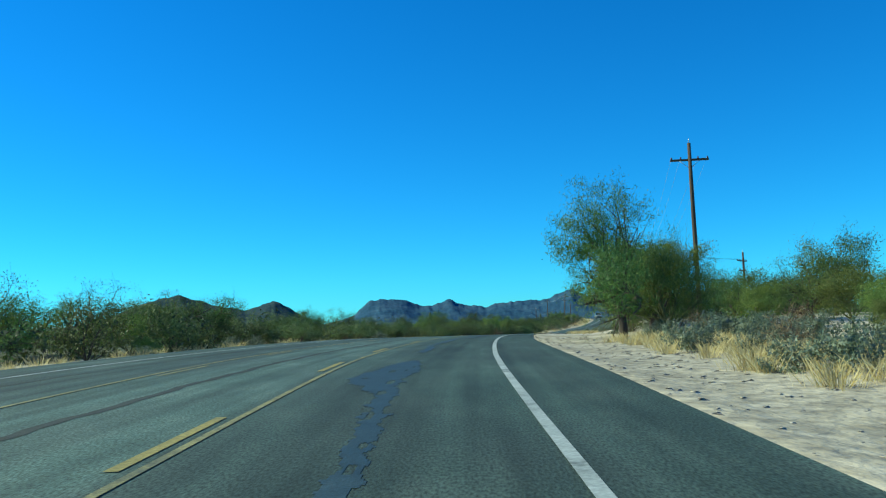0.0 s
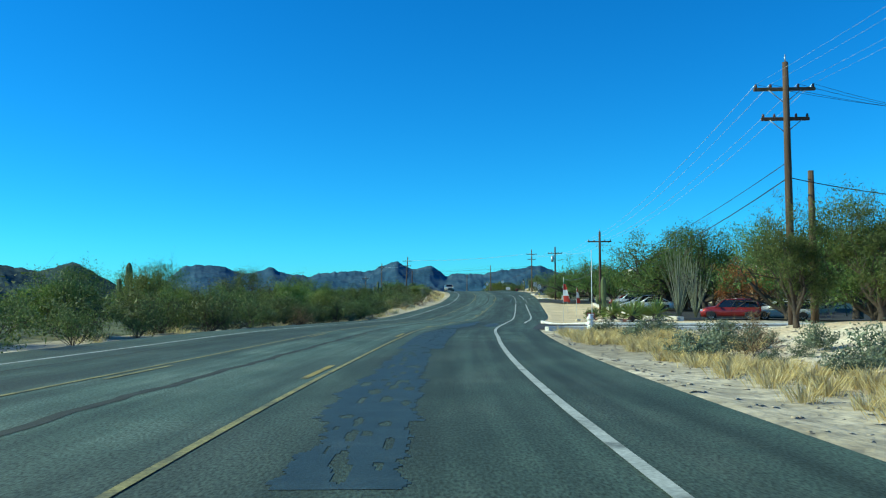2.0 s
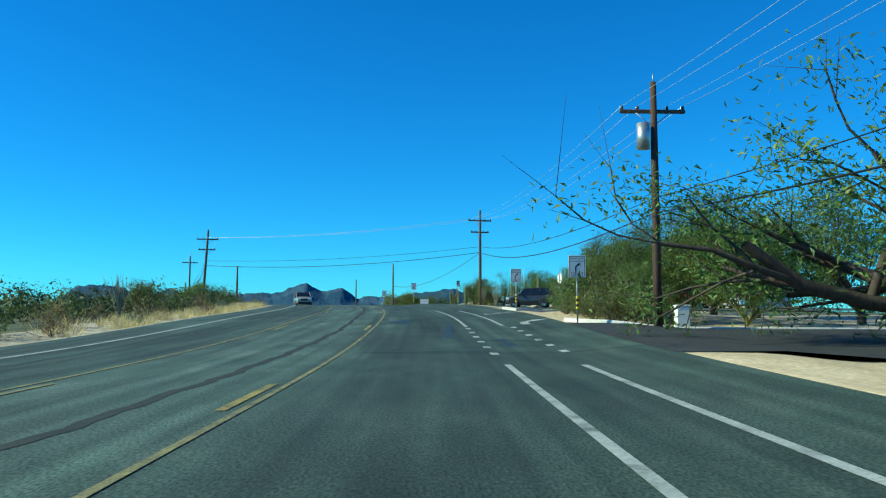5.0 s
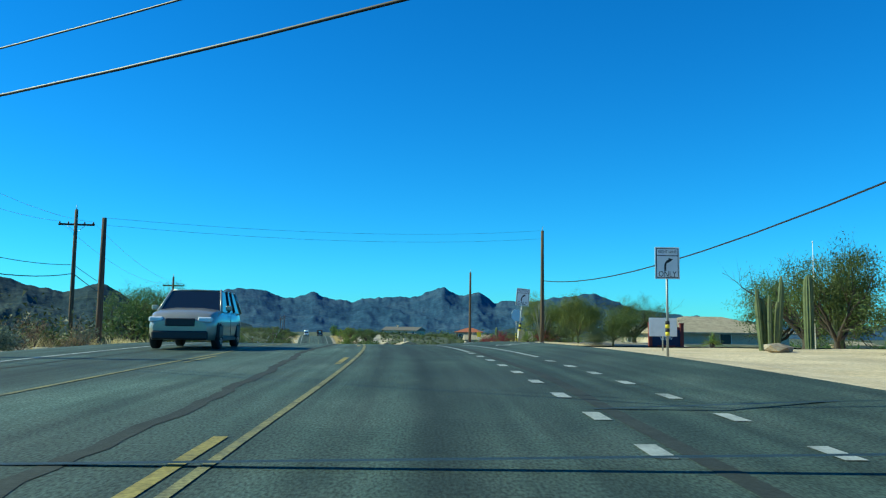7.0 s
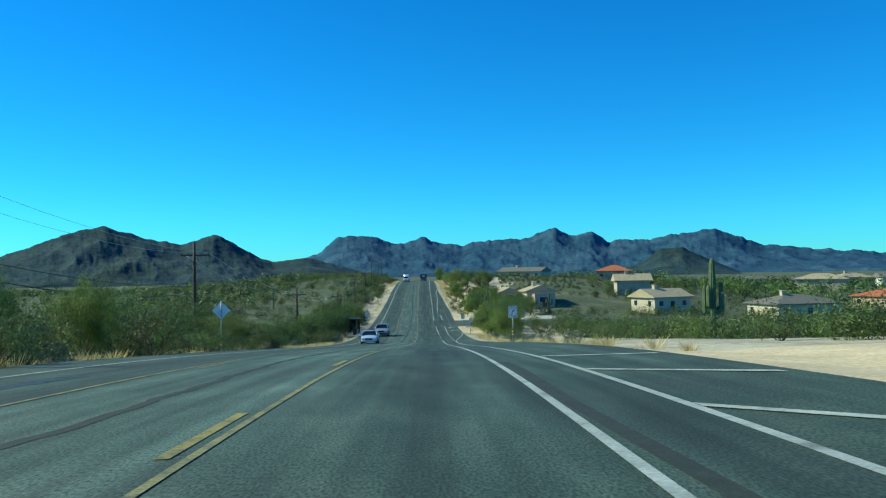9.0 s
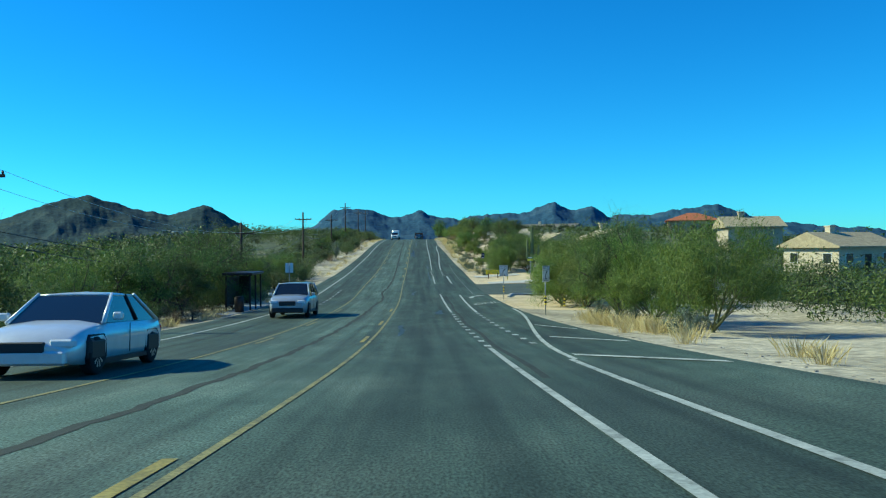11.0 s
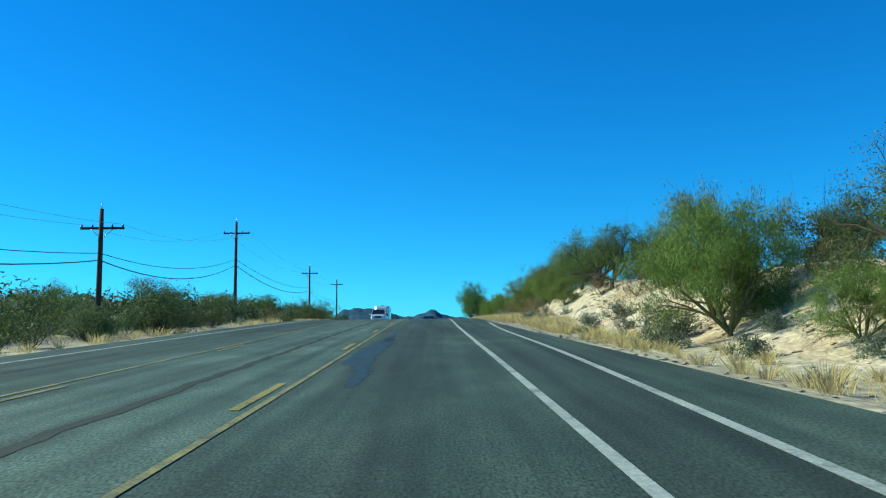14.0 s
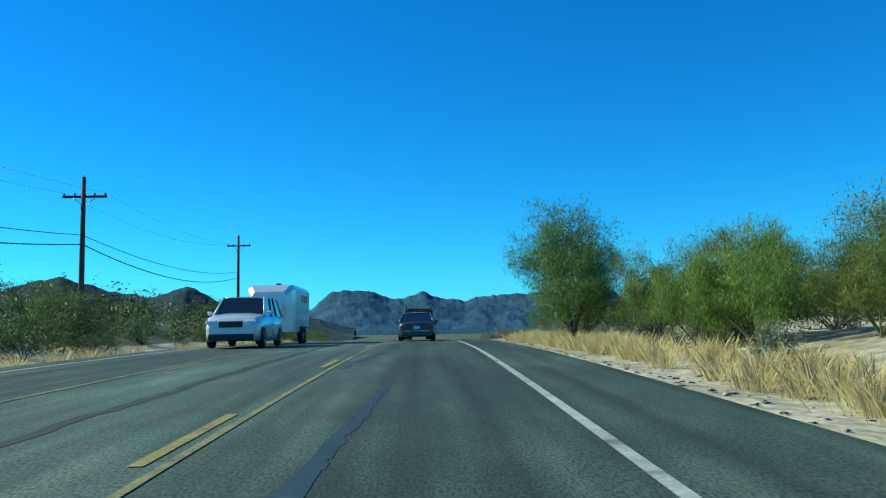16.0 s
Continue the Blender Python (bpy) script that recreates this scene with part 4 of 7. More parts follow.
# behind the car park
trees([("autumn", 153, 26.2, 1.35), ("mesquite", 176, 36, 2.3), ("mesquite", 182, 29, 1.7), ("mesquite", 178, 19, 1.2), ("mesquite", 184, 22, 1.3), ("mesquite", 190, 17, 1.3), ("mesquite", 168, 42, 1.9), ("mesquite", 197, 14.6, 1.65)])
# by the driveway
trees([("mesquite", 211, 12.5, 1.25), ("mesquite", 215, 11.6, 1.05), ("mesquite", 219, 13, 1.15), ("palo", 223, 12.5, 1), ("mesquite", 227, 15, 1.1), ("mesquite", 214, 17, 1.35), ("mesquite", 221, 18, 1.3), ("palo", 207.5, 13.8, 1), ("mesquite", 209, 19, 1.3), ("mesquite", 210, 10.8, 0.8), ("mesquite", 213, 10.4, 0.85), ("mesquite", 217, 10.6, 0.9), ("mesquite", 220.5, 11, 0.95), ("mesquite", 224.5, 12.2, 0.95)])
for k in range(20):
    plant("creosote", 208.5 + k * 0.95, 10.4 + 1.1 * math.sin(k * 2.4) + 0.06 * k, 1.25 + 0.35 * math.sin(k * 1.7), rnd=R)
# row along the junction
trees([("mesquite", 247, 25, 0.99), ("mesquite", 251, 27.5, 1.07), ("mesquite", 255, 24, 1.03), ("mesquite", 259, 26.5, 1.07), ("mesquite", 262, 22.5, 1.03), ("mesquite", 266, 25.5, 1.07), ("mesquite", 270, 22, 1.03), ("mesquite", 274, 24.5, 1.07), ("mesquite", 278, 20.5, 0.99), ("mesquite", 283.5, 18.5, 0.95), ("mesquite", 287, 21, 0.99), ("mesquite", 292, 22.5, 0.99), ("mesquite", 297, 24, 0.90), ("palo", 313, 17.5, 0.90), ("palo", 316, 15.8, 0.90), ("palo", 322, 20, 1.00), ("palo", 311, 19.5, 0.92), ("mesquite", 318, 24, 0.9)])
# in the dip
trees([("palo", 430, 11.5, 1.05), ("palo", 434, 10.6, 0.9), ("mesquite", 438, 13, 1), ("palo", 442, 11.2, 1), ("mesquite", 448, 12.6, 1.1), ("palo", 449.5, 11, 1), ("palo", 452.5, 10.2, 0.95), ("palo", 456, 11.0, 1.05), ("palo", 454.2, 11.6, 1.1), ("palo", 458.4, 12.2, 1.15), ("mesquite", 459, 14.5, 1.25), ("palo", 460.5, 11.2, 0.9)])
# before the bank
trees([("mesquite", 499, 20.5, 0.95), ("mesquite", 496, 18.6, 0.85), ("palo", 497.5, 16.6, 0.8), ("mesquite", 503, 22.5, 0.9), ("mesquite", 496, 14, 0.74), ("palo", 500, 12.5, 0.78), ("mesquite", 505, 13, 0.78), ("palo", 511, 12.5, 0.74), ("mesquite", 503, 18, 0.96), ("palo", 509, 17, 0.83), ("palo", 515, 15, 0.78), ("mesquite", 489, 18, 0.74), ("mesquite", 486, 22, 0.83), ("palo", 492, 20, 0.83), ("mesquite", 524, 15.4, 0.57), ("mesquite", 530, 16.5, 0.55)])
trees([("mesquite", 501.5, 12.4, 0.95), ("palo", 498.5, 11.2, 0.85), ("palo", 496.5, 10.6, 0.6)])
for k in range(9):
    plant("sage", 494.5 + k * 1.1, 9.0 + 0.5 * math.sin(k * 2.3), 0.8 + 0.25 * math.sin(k * 1.9), rnd=R)
# on the bank
trees([("palo", 508, 9.6, 0.42), ("palo", 511, 10.8, 0.5), ("mesquite", 519, 13.5, 0.6), ("mesquite", 526, 13.8, 0.8), ("palo", 506, 11.8, 0.5), ("mesquite", 513, 14, 0.65), ("palo", 548, 12.5, 0.5), ("palo", 553, 12.2, 0.55), ("mesquite", 557, 13.2, 0.7), ("palo", 538.8, 9.4, 0.92), ("palo", 541.5, 10.0, 0.98), ("palo", 530, 10.2, 0.6), ("palo", 527, 10.6, 0.4), ("palo", 533.5, 9.9, 0.42), ("mesquite", 563, 11.8, 0.8), ("mesquite", 567, 12.0, 0.9), ("mesquite", 571, 11.6, 0.8), ("palo", 575, 10.0, 0.62), ("palo", 577, 12.2, 0.85), ("palo", 579.5, 9.9, 0.6), ("palo", 569.5, 10.2, 0.55), ("mesquite", 581, 11.8, 0.8), ("mesquite", 584.5, 10.4, 0.6), ("palo", 588.5, 10.4, 0.9), ("mesquite", 591.5, 10.8, 1.05), ("palo", 594, 12.4, 1.1), ("palo", 586, 12.5, 0.9), ("palo", 594.5, 10.5, 0.45), ("palo", 599, 10.5, 0.45), ("palo", 604, 11, 0.5), ("palo", 610, 10.6, 0.56), ("palo", 613, 9.4, 0.72), ("palo", 616.5, 10.6, 0.8), ("palo", 614.5, 8.6, 0.6), ("palo", 618.8, 9.0, 0.7), ("palo", 612, 12.8, 0.8), ("mesquite", 622.5, 6.9, 1.12), ("mesquite", 625, 7.8, 1.15), ("mesquite", 640, 9.5, 0.8)])
# across the road, first half
trees([("mesquite", 24, -16.5, 0.45), ("palo", 35, -13, 0.54), ("mesquite", 60, -14, 0.5), ("palo", 104, -15, 0.61), ("palo", 112, -13, 0.58), ("mesquite", 121, -14, 0.68), ("palo", 132, -15, 0.68), ("palo", 138, -12.6, 0.63), ("mesquite", 148, -14, 0.63), ("palo", 230, -15, 0.63), ("palo", 244, -14.5, 0.59), ("mesquite", 259, -15, 0.54), ("mesquite", 128, -16, 0.9), ("palo", 135, -14.5, 0.85), ("mesquite", 142, -17, 0.95), ("palo", 150, -15.5, 0.85), ("mesquite", 125, -21, 0.99), ("palo", 117, -17.5, 0.9), ("mesquite", 158, -18, 0.9), ("mesquite", 70, -16, 0.68), ("mesquite", 85, -18, 0.72), ("mesquite", 48, -17, 0.68)])
# across the road, second half
trees([("mesquite", 311, -14.2, 0.95), ("mesquite", 316, -13.2, 1.05), ("mesquite", 320, -14.4, 1.15), ("mesquite", 462, -15.5, 1.3), ("mesquite", 467, -15, 1.2), ("palo", 440, -15.5, 1.0), ("palo", 446, -16, 1.05), ("mesquite", 472, -15, 1.0), ("palo", 478, -14, 0.9), ("mesquite", 490, -15, 0.85), ("mesquite", 498, -14.5, 0.75), ("mesquite", 313, -13, 0.85), ("mesquite", 318, -12.5, 0.9), ("mesquite", 322, -14.5, 0.9), ("mesquite", 337, -12.4, 0.9), ("mesquite", 342, -13.4, 1.0), ("mesquite", 346, -12.2, 0.75), ("mesquite", 353, -13, 0.85), ("palo", 360, -12.4, 0.8), ("mesquite", 368, -13.6, 0.85), ("mesquite", 377, -13, 0.8), ("palo", 386, -13.5, 0.8), ("mesquite", 395, -14, 0.8), ("mesquite", 408, -13.4, 0.8), ("mesquite", 424, -15, 0.9), ("mesquite", 430, -13.5, 0.9), ("mesquite", 436, -12.6, 0.8), ("mesquite", 446, -13.4, 1), ("mesquite", 450.5, -12.4, 1.05), ("mesquite", 455, -14, 1.1), ("palo", 459, -12.8, 0.8), ("mesquite", 464, -13.6, 0.85), ("palo", 470, -12.4, 0.8), ("mesquite", 478, -13.2, 0.8), ("palo", 486, -12.6, 0.7), ("palo", 494, -13.2, 0.65), ("mesquite", 540, -18, 0.6), ("palo", 556, -16, 0.6), ("mesquite", 612, -17, 0.6), ("palo", 632, -15, 0.55)])


CLEAR = [(106, 128, 4, 60), (128, 206, 4, 60), (228, 249, 4, 40), (296, 310, 4, 45), (463, 484, 4, 60), (484, 496, 4, 13), (249, 296, 4, 17), (310, 345, 4, 15), (42, 66, 4, 10.6)]


def free(s, u):
    return not any(a < s < b and c < u < d for a, b, c, d in CLEAR)


def scatter(kind, n, zones, lo, hi):
    """n plants over the zones (s0, s1, u0, u1), each with a chance by its size."""
    areas = [(b - a) * abs(d - c) * w for a, b, c, d, w in zones]
    made = 0
    while made < n:
        a, b, c, d, _ = R.choices(zones, areas)[0]
        s, u = R.uniform(a, b), c + (d - c) * R.random() ** 1.5
        if free(s, u):
            plant(kind, s, u, R.uniform(lo, hi), rnd=R)
            made += 1


scatter("creosote", 88, [(5, 150, -11, -22, 1.8), (150, 330, -11.5, -22, 0.9), (330, 480, -11, -20, 1.5), (480, 700, -10.3, -20, 1.5), (-5, 105, 12, 22, 0.5), (345, 462, 10, 22, 1.0), (500, 680, 12.5, 20, 0.8)], 1.0, 1.9)
scatter("creosote", 105, [(330, 700, -10.4, -14, 1.0), (60, 165, -11.2, -15, 1.5), (5, 60, -10.8, -15, 1.0)], 0.8, 1.6)
scatter("creosote", 25, [(70, 165, -10.6, -13.2, 1.0)], 0.9, 1.6)
scatter("creosote", 40, [(503, 606, 11.0, 17, 1.0), (606, 680, 9.5, 15, 0.7)], 0.8, 1.6)
scatter("mesquite", 34, [(10, 165, -14, -20, 1.6), (335, 480, -14, -20, 1.0), (480, 690, -15, -22, 0.5)], 0.5, 0.75)
scatter("mesquite", 12, [(504, 600, 14.5, 20, 1.0)], 0.5, 0.8)
scatter("sage", 150, [(5, 105, 7.5, 13, 1.5), (5, 330, -10, -13, 0.5), (330, 700, -9.6, -12, 0.5), (345, 462, 9.4, 12, 0.8), (500, 680, 7.6, 12, 2.0)], 0.8, 1.7)
scatter("twig", 80, [(5, 330, -10.5, -16, 0.7), (330, 700, -10.5, -15, 0.6), (500, 680, 8.5, 13, 1.5), (5, 105, 9, 14, 1.0)], 0.7, 1.3)


for k in range(16):
    plant("sage", 80 + k * 1.1, 9.7 + 1.2 * math.sin(k * 2.1), 1.05 + 0.4 * math.sin(k * 1.3), rnd=R)


def stuff(name, label, cat, spots, per, leaf, material, seed=1, squat=0.55):
    """Many rounded bushes in one mesh, each a shell and core of small leaves; leaf: length and width."""
    rnd = np.random.RandomState(seed)
    c = np.repeat(np.array(spots), per, 0)
    n = len(c)
    d = rnd.normal(0, 1, (n, 3))
    d /= np.linalg.norm(d, axis=1)[:, None]
    lobe = 1 + 0.28 * np.sin(3.1 * d[:, :1] + c[:, :1]) * np.sin(2.7 * d[:, 1:2] + c[:, 1:2])
    p = d * lobe * (rnd.uniform(0.12, 1, (n, 1)) ** 0.45) * c[:, 3:4] * np.array((0.62, 0.62, squat))
    p[:, 2] = np.maximum(p[:, 2], -0.45 * c[:, 3])
    face = d + np.array((0, 0, 0.4)) + rnd.normal(0, 0.5, (n, 3))
    e = np.cross(rnd.normal(0, 1, (n, 3)) + np.array((0, 0, 0.5)), face)
    e /= np.linalg.norm(e, axis=1)[:, None] + 1e-6
    g = np.cross(e, face)
    g /= np.linalg.norm(g, axis=1)[:, None] + 1e-6
    k = np.minimum(np.sqrt(c[:, 3:4]), 1.4) * rnd.uniform(0.6, 1.4, (n, 1))
    o = c[:, :3] + p
    v = np.stack([o - e * leaf[1] * k * 0.5, o + e * leaf[1] * k * 0.5, o + g * leaf[0] * k], 1).reshape(-1, 3)
    ob = tagged(shown(name, mesh(name, v, np.arange(3 * n).reshape(n, 3)), material), label, cat, kind="stuff")
    for m in (M_DARKSCRUB, M_PALO):
        ob.data.materials.append(m)
    kind_of = rnd.choice(3, len(spots), p=(0.5, 0.36, 0.14))
    ob.data.polygons.foreach_set("material_index", np.repeat(kind_of, per).astype(np.int32))
    return ob


# brush far off, one mesh for each side's cover
def far_spots(n, s0, s1, u0, u1, lo, hi, power=1.0):
    su = []
    while len(su) < n:
        s, u = R.uniform(s0, s1), u0 + (u1 - u0) * R.random() ** power
        if free(s, u):
            su.append((s, u, R.uniform(lo, hi)))
    su = np.array(su)
    p = places(su[:, 0], su[:, 1])
    p[:, 2] += 0.45 * su[:, 2]
    return [tuple(q) for q in np.column_stack([p, su[:, 2]])]


stuff("desert_scrub", "dense olive green desert scrub beside the road", "shrubs", far_spots(2900, -20, 760, -12.6, -50, 0.8, 2.3, 1.6), 130, (0.15, 0.07), M_CREO, 3)
stuff("desert_scrub", "dark green scrub trees across the flat", "shrubs", far_spots(1300, -20, 760, -16, -90, 1.4, 3.0, 1.5), 130, (0.19, 0.09), M_MESQ, 5)
stuff("desert_scrub", "dense olive green desert scrub covering the land", "shrubs", far_spots(4200, 300, 1400, -45, -420, 1.6, 4.2, 1.5) + far_spots(1300, 700, 1900, -9, -300, 1.4, 3.2), 46, (0.55, 0.27), M_CREO, 6)
stuff("desert_scrub", "olive scrub on the flat below the road", "shrubs", far_spots(2300, 325, 700, -38, -230, 1.2, 3.2, 1.3), 90, (0.28, 0.14), M_CREO, 9)
stuff("desert_scrub", "dark green brush beyond the verge", "shrubs", far_spots(500, 346, 490, 23, 60, 0.9, 2.4, 1.2) + far_spots(220, 615, 720, 20, 60, 0.9, 2.4, 1.2) + far_spots(450, -20, 110, 24, 70, 0.9, 2.2) + far_spots(260, 128, 340, 45, 90, 1.4, 3.0), 230, (0.14, 0.065), M_MESQ, 4)
stuff("desert_scrub", "dense dark green brush and trees over the valley", "shrubs", far_spots(3600, 345, 1500, 85, 620, 2.0, 4.4, 1.5) + far_spots(300, 128, 340, 70, 180, 1.6, 3.4) + far_spots(2400, 560, 1150, 60, 430, 2.6, 5.4, 1.6), 58, (0.60, 0.28), M_MESQ, 7)
stuff("desert_scrub", "dark green scrub trees between the first houses", "shrubs", far_spots(760, 346, 490, 19, 95, 1.3, 3.3, 1.2) + far_spots(420, 610, 780, 22, 95, 1.6, 4.0, 1.3), 330, (0.125, 0.052), M_MESQ, 8)
stuff("desert_scrub", "low olive scrub behind the bank and round the houses", "shrubs", far_spots(420, 488, 612, 46, 95, 1.4, 3.0, 1.1) + far_spots(300, 520, 612, 21, 46, 0.5, 1.1), 130, (0.2, 0.1), M_CREO, 12)


def tufts(name, label, spots, blades, material, seed):
    """Dry grass: thin blades leaning out from each tuft."""
    rnd = np.random.RandomState(seed)
    c = np.repeat(np.array(spots), blades, 0)
    n = len(c)
    a = rnd.uniform(0, 6.283, n)
    r0 = np.abs(rnd.normal(0, 0.2, n)) * c[:, 3]
    h = rnd.uniform(0.15, 0.5, n) * c[:, 3]
    lean = rnd.uniform(0.15, 0.9, n) * h
    b = c[:, :3] + np.stack([np.cos(a) * r0, np.sin(a) * r0, np.full(n, -0.03)], 1)
    t = b + np.stack([np.cos(a) * lean, np.sin(a) * lean, h], 1)
    w = np.stack([-np.sin(a + 0.4), np.cos(a + 0.4), 0 * a], 1) * 0.0055 * (0.6 + rnd.uniform(0, 1, n))[:, None]
    m = b * 0.45 + t * 0.55 + np.stack([0 * a, 0 * a, h * 0.08], 1)
    v = np.stack([b - w, b + w, m + w * 0.8, t, m - w * 0.8], 1).reshape(-1, 3)
    f = np.arange(5 * n).reshape(n, 5)
    return tagged(shown(name, mesh(name, v, f), material), label, "grass", kind="stuff")


def verge(n, s0, s1, gap0, gap1, side, lo=0.6, hi=1.1):
    su = []
    for _ in range(n):
        s = R.uniform(s0, s1)
        g = R.uniform(gap0, gap1)
        u = float(right_edge(s)) + g if side > 0 else float(left_edge(s)) - g
        if free(s, u):
            su.append((s, u, R.uniform(lo, hi)))
    su = np.array(su)
    return [tuple(q) for q in np.column_stack([places(su[:, 0], su[:, 1]), su[:, 2]])]


tufts("dry_grass", "pale straw-yellow dry grass tufts along the road edge",
      verge(130, 75, 97, 1.6, 3.6, 1, 0.4, 0.8) + verge(120, 97, 107, 0.8, 4.2, 1, 0.5, 1.0) + verge(22, 70, 92, 1.4, 4.0, 1, 0.4, 0.75) + verge(80, 92, 104, 1.8, 5.0, 1, 0.45, 0.85) + verge(40, 345, 440, 1.0, 3.0, 1, 0.7, 1.1) + verge(25, 425, 437, 1.6, 2.8, 1, 1.0, 1.5) + verge(110, 500, 545, 0.7, 2.4, 1, 0.4, 0.9) + verge(30, 62, 92, 2.4, 4.2, 1, 0.35, 0.6) + verge(45, 540, 556, 1.0, 2.4, 1, 0.5, 1.0) + verge(160, 556, 600, 1.3, 3.2, 1, 0.6, 1.1) + verge(190, 597, 640, 1.2, 2.8, 1, 0.8, 1.4), 90, M_STRAW, 6)
tufts("dry_grass", "thin pale dry grass on the far verge",
      verge(80, 2, 32, 3.0, 6.5, 1, 0.6, 1.0) + verge(90, 10, 30, 2.4, 5.0, 1, 0.5, 0.95) + verge(200, 0, 330, 1.0, 4.0, -1, 0.6, 1.2) + verge(260, 330, 700, 0.8, 3.0, -1, 0.7, 1.3) + verge(60, 208, 262, 1.2, 3.4, -1, 0.9, 1.5), 60, M_STRAW, 7)

# gravel and stones on the verges
M_ROCK = surface("pale_field_stone", [(0.3, (0.42, 0.36, 0.27)), (0.5, (0.56, 0.49, 0.38)), (0.7, (0.68, 0.61, 0.49))], 3.0, 0.9, coords="object", vary=0.3)


def stone_mesh(seed, k=1):
    bm = bmesh.new()
    bmesh.ops.create_icosphere(bm, subdivisions=1, radius=0.5)
    rnd = random.Random(seed)
    for v in bm.verts:
        v.co = Vector((v.co.x * 1.2, v.co.y, v.co.z * 0.75)) * rnd.uniform(0.75, 1.2)
    me = bpy.data.meshes.new("stone")
    bm.to_mesh(me)
    bm.free()
    return me


M_BED = surface("brown_bed_stone", [(0.3, (0.20, 0.15, 0.10)), (0.5, (0.34, 0.27, 0.19)), (0.7, (0.50, 0.43, 0.33))], 3.0, 0.9, coords="object", vary=0.4)
STONES = [stone_mesh(i) for i in range(5)]
for q in STONES:
    q.materials.append(M_BED)
rnd = np.random.RandomState(8)
FORM = np.array((1, 1, 0.4)) * np.array([(1, 0, -0.25), (-0.5, 0.85, -0.25), (-0.5, -0.85, -0.25), (0.45, 0.3, 0.5), (-0.5, 0.1, 0.45), (0.1, -0.55, 0.5)])
chips = []
for s0, s1, n, g0, g1, side, lo, hi in ((0, 108, 1500, 0.1, 2.6, 1, 0.02, 0.09), (496, 660, 1900, 0.1, 2.4, 1, 0.02, 0.10), (0, 700, 1200, 0.1, 2.2, -1, 0.02, 0.1), (505, 606, 600, 2.5, 9, 1, 0.03, 0.14), (62, 104, 260, 3, 8, 1, 0.03, 0.14), (345, 462, 500, 0.2, 1.8, 1, 0.02, 0.08)):
    s, g, k, a = rnd.uniform(s0, s1, n), rnd.uniform(g0, g1, n), rnd.uniform(lo, hi, n) ** 1.0, rnd.uniform(0, 6.28, n)
    u = right_edge(s) + g if side > 0 else left_edge(s) - g
    keep = np.array([free(p, q) for p, q in zip(s, u)])
    c = places(s, u)
    o = FORM[None] * k[:, None, None] * rnd.uniform(0.7, 1.3, (n, 6, 3))
    o = np.stack([o[..., 0] * np.cos(a)[:, None] - o[..., 1] * np.sin(a)[:, None], o[..., 0] * np.sin(a)[:, None] + o[..., 1] * np.cos(a)[:, None], o[..., 2]], -1) + c[:, None]
    chips.append(o[keep])
chips = np.concatenate(chips)
tri = np.array([(0, 1, 4), (0, 4, 3), (1, 2, 5), (1, 5, 4), (2, 0, 3), (2, 3, 5), (3, 4, 5)])
pieces = (chips.reshape(-1, 3), (np.arange(len(chips))[:, None, None] * 6 + tri[None]).reshape(-1, 3))
tagged(shown("gravel", mesh("gravel", *pieces), M_ROCK), "pale loose stones scattered along the verges", "stones", kind="stuff")


# broken rock standing out of the cut bank
n = 2600
s, g = rnd.uniform(503, 606, n), rnd.uniform(2.6, 9.0, n)
k, a = 0.05 + 0.20 * rnd.uniform(0, 1, n) ** 2.0, rnd.uniform(0, 6.28, n)
o = FORM[None] * k[:, None, None] * rnd.uniform(0.6, 1.5, (n, 6, 3)) * np.array((1.3, 1.0, 0.85))
o = np.stack([o[..., 0] * np.cos(a)[:, None] - o[..., 1] * np.sin(a)[:, None], o[..., 0] * np.sin(a)[:, None] + o[..., 1] * np.cos(a)[:, None], o[..., 2]], -1) + places(s, right_edge(s) + g)[:, None] - np.array((0, 0, 0.03))
tagged(shown("bank_rock", mesh("bank_rock", o.reshape(-1, 3), (np.arange(n)[:, None, None] * 6 + tri[None]).reshape(-1, 3)), M_CUT), "broken pale caliche rock on the cut bank", "rocks", kind="stuff")


# ---- side streets, kerbs, patches ----
def apron(name, label, corners, material, rows_=14, lift=0.045):
    """A patch of paving between four plan corners (near left, near right, far right, far left), laid over the ground."""
    (a, b, c, d) = [np.array(q, float) for q in corners]
    w = np.linspace(0, 1, rows_)
    S_ = np.array([[(1 - j) * ((1 - i) * a + i * d) + j * ((1 - i) * b + i * c) for j in w] for i in w])
    s, u = S_[..., 0], S_[..., 1]
    x, y = spot(s, u)
    z = np.maximum(road_z(s) + crossfall(s, u) + side_height(s, u), ground_z(s, u)) + lift * smooth(-0.2, 0.6, u - right_edge(s)) + 0.004
    idx = np.arange(rows_ * rows_).reshape(rows_, rows_)
    fs = np.stack([idx[:-1, :-1], idx[:-1, 1:], idx[1:, 1:], idx[1:, :-1]], -1).reshape(-1, 4)
    me = mesh(name, np.stack([x, y, z], -1).reshape(-1, 3), fs, True)
    return tagged(shown(name, me, material), label, "road", kind="structure")


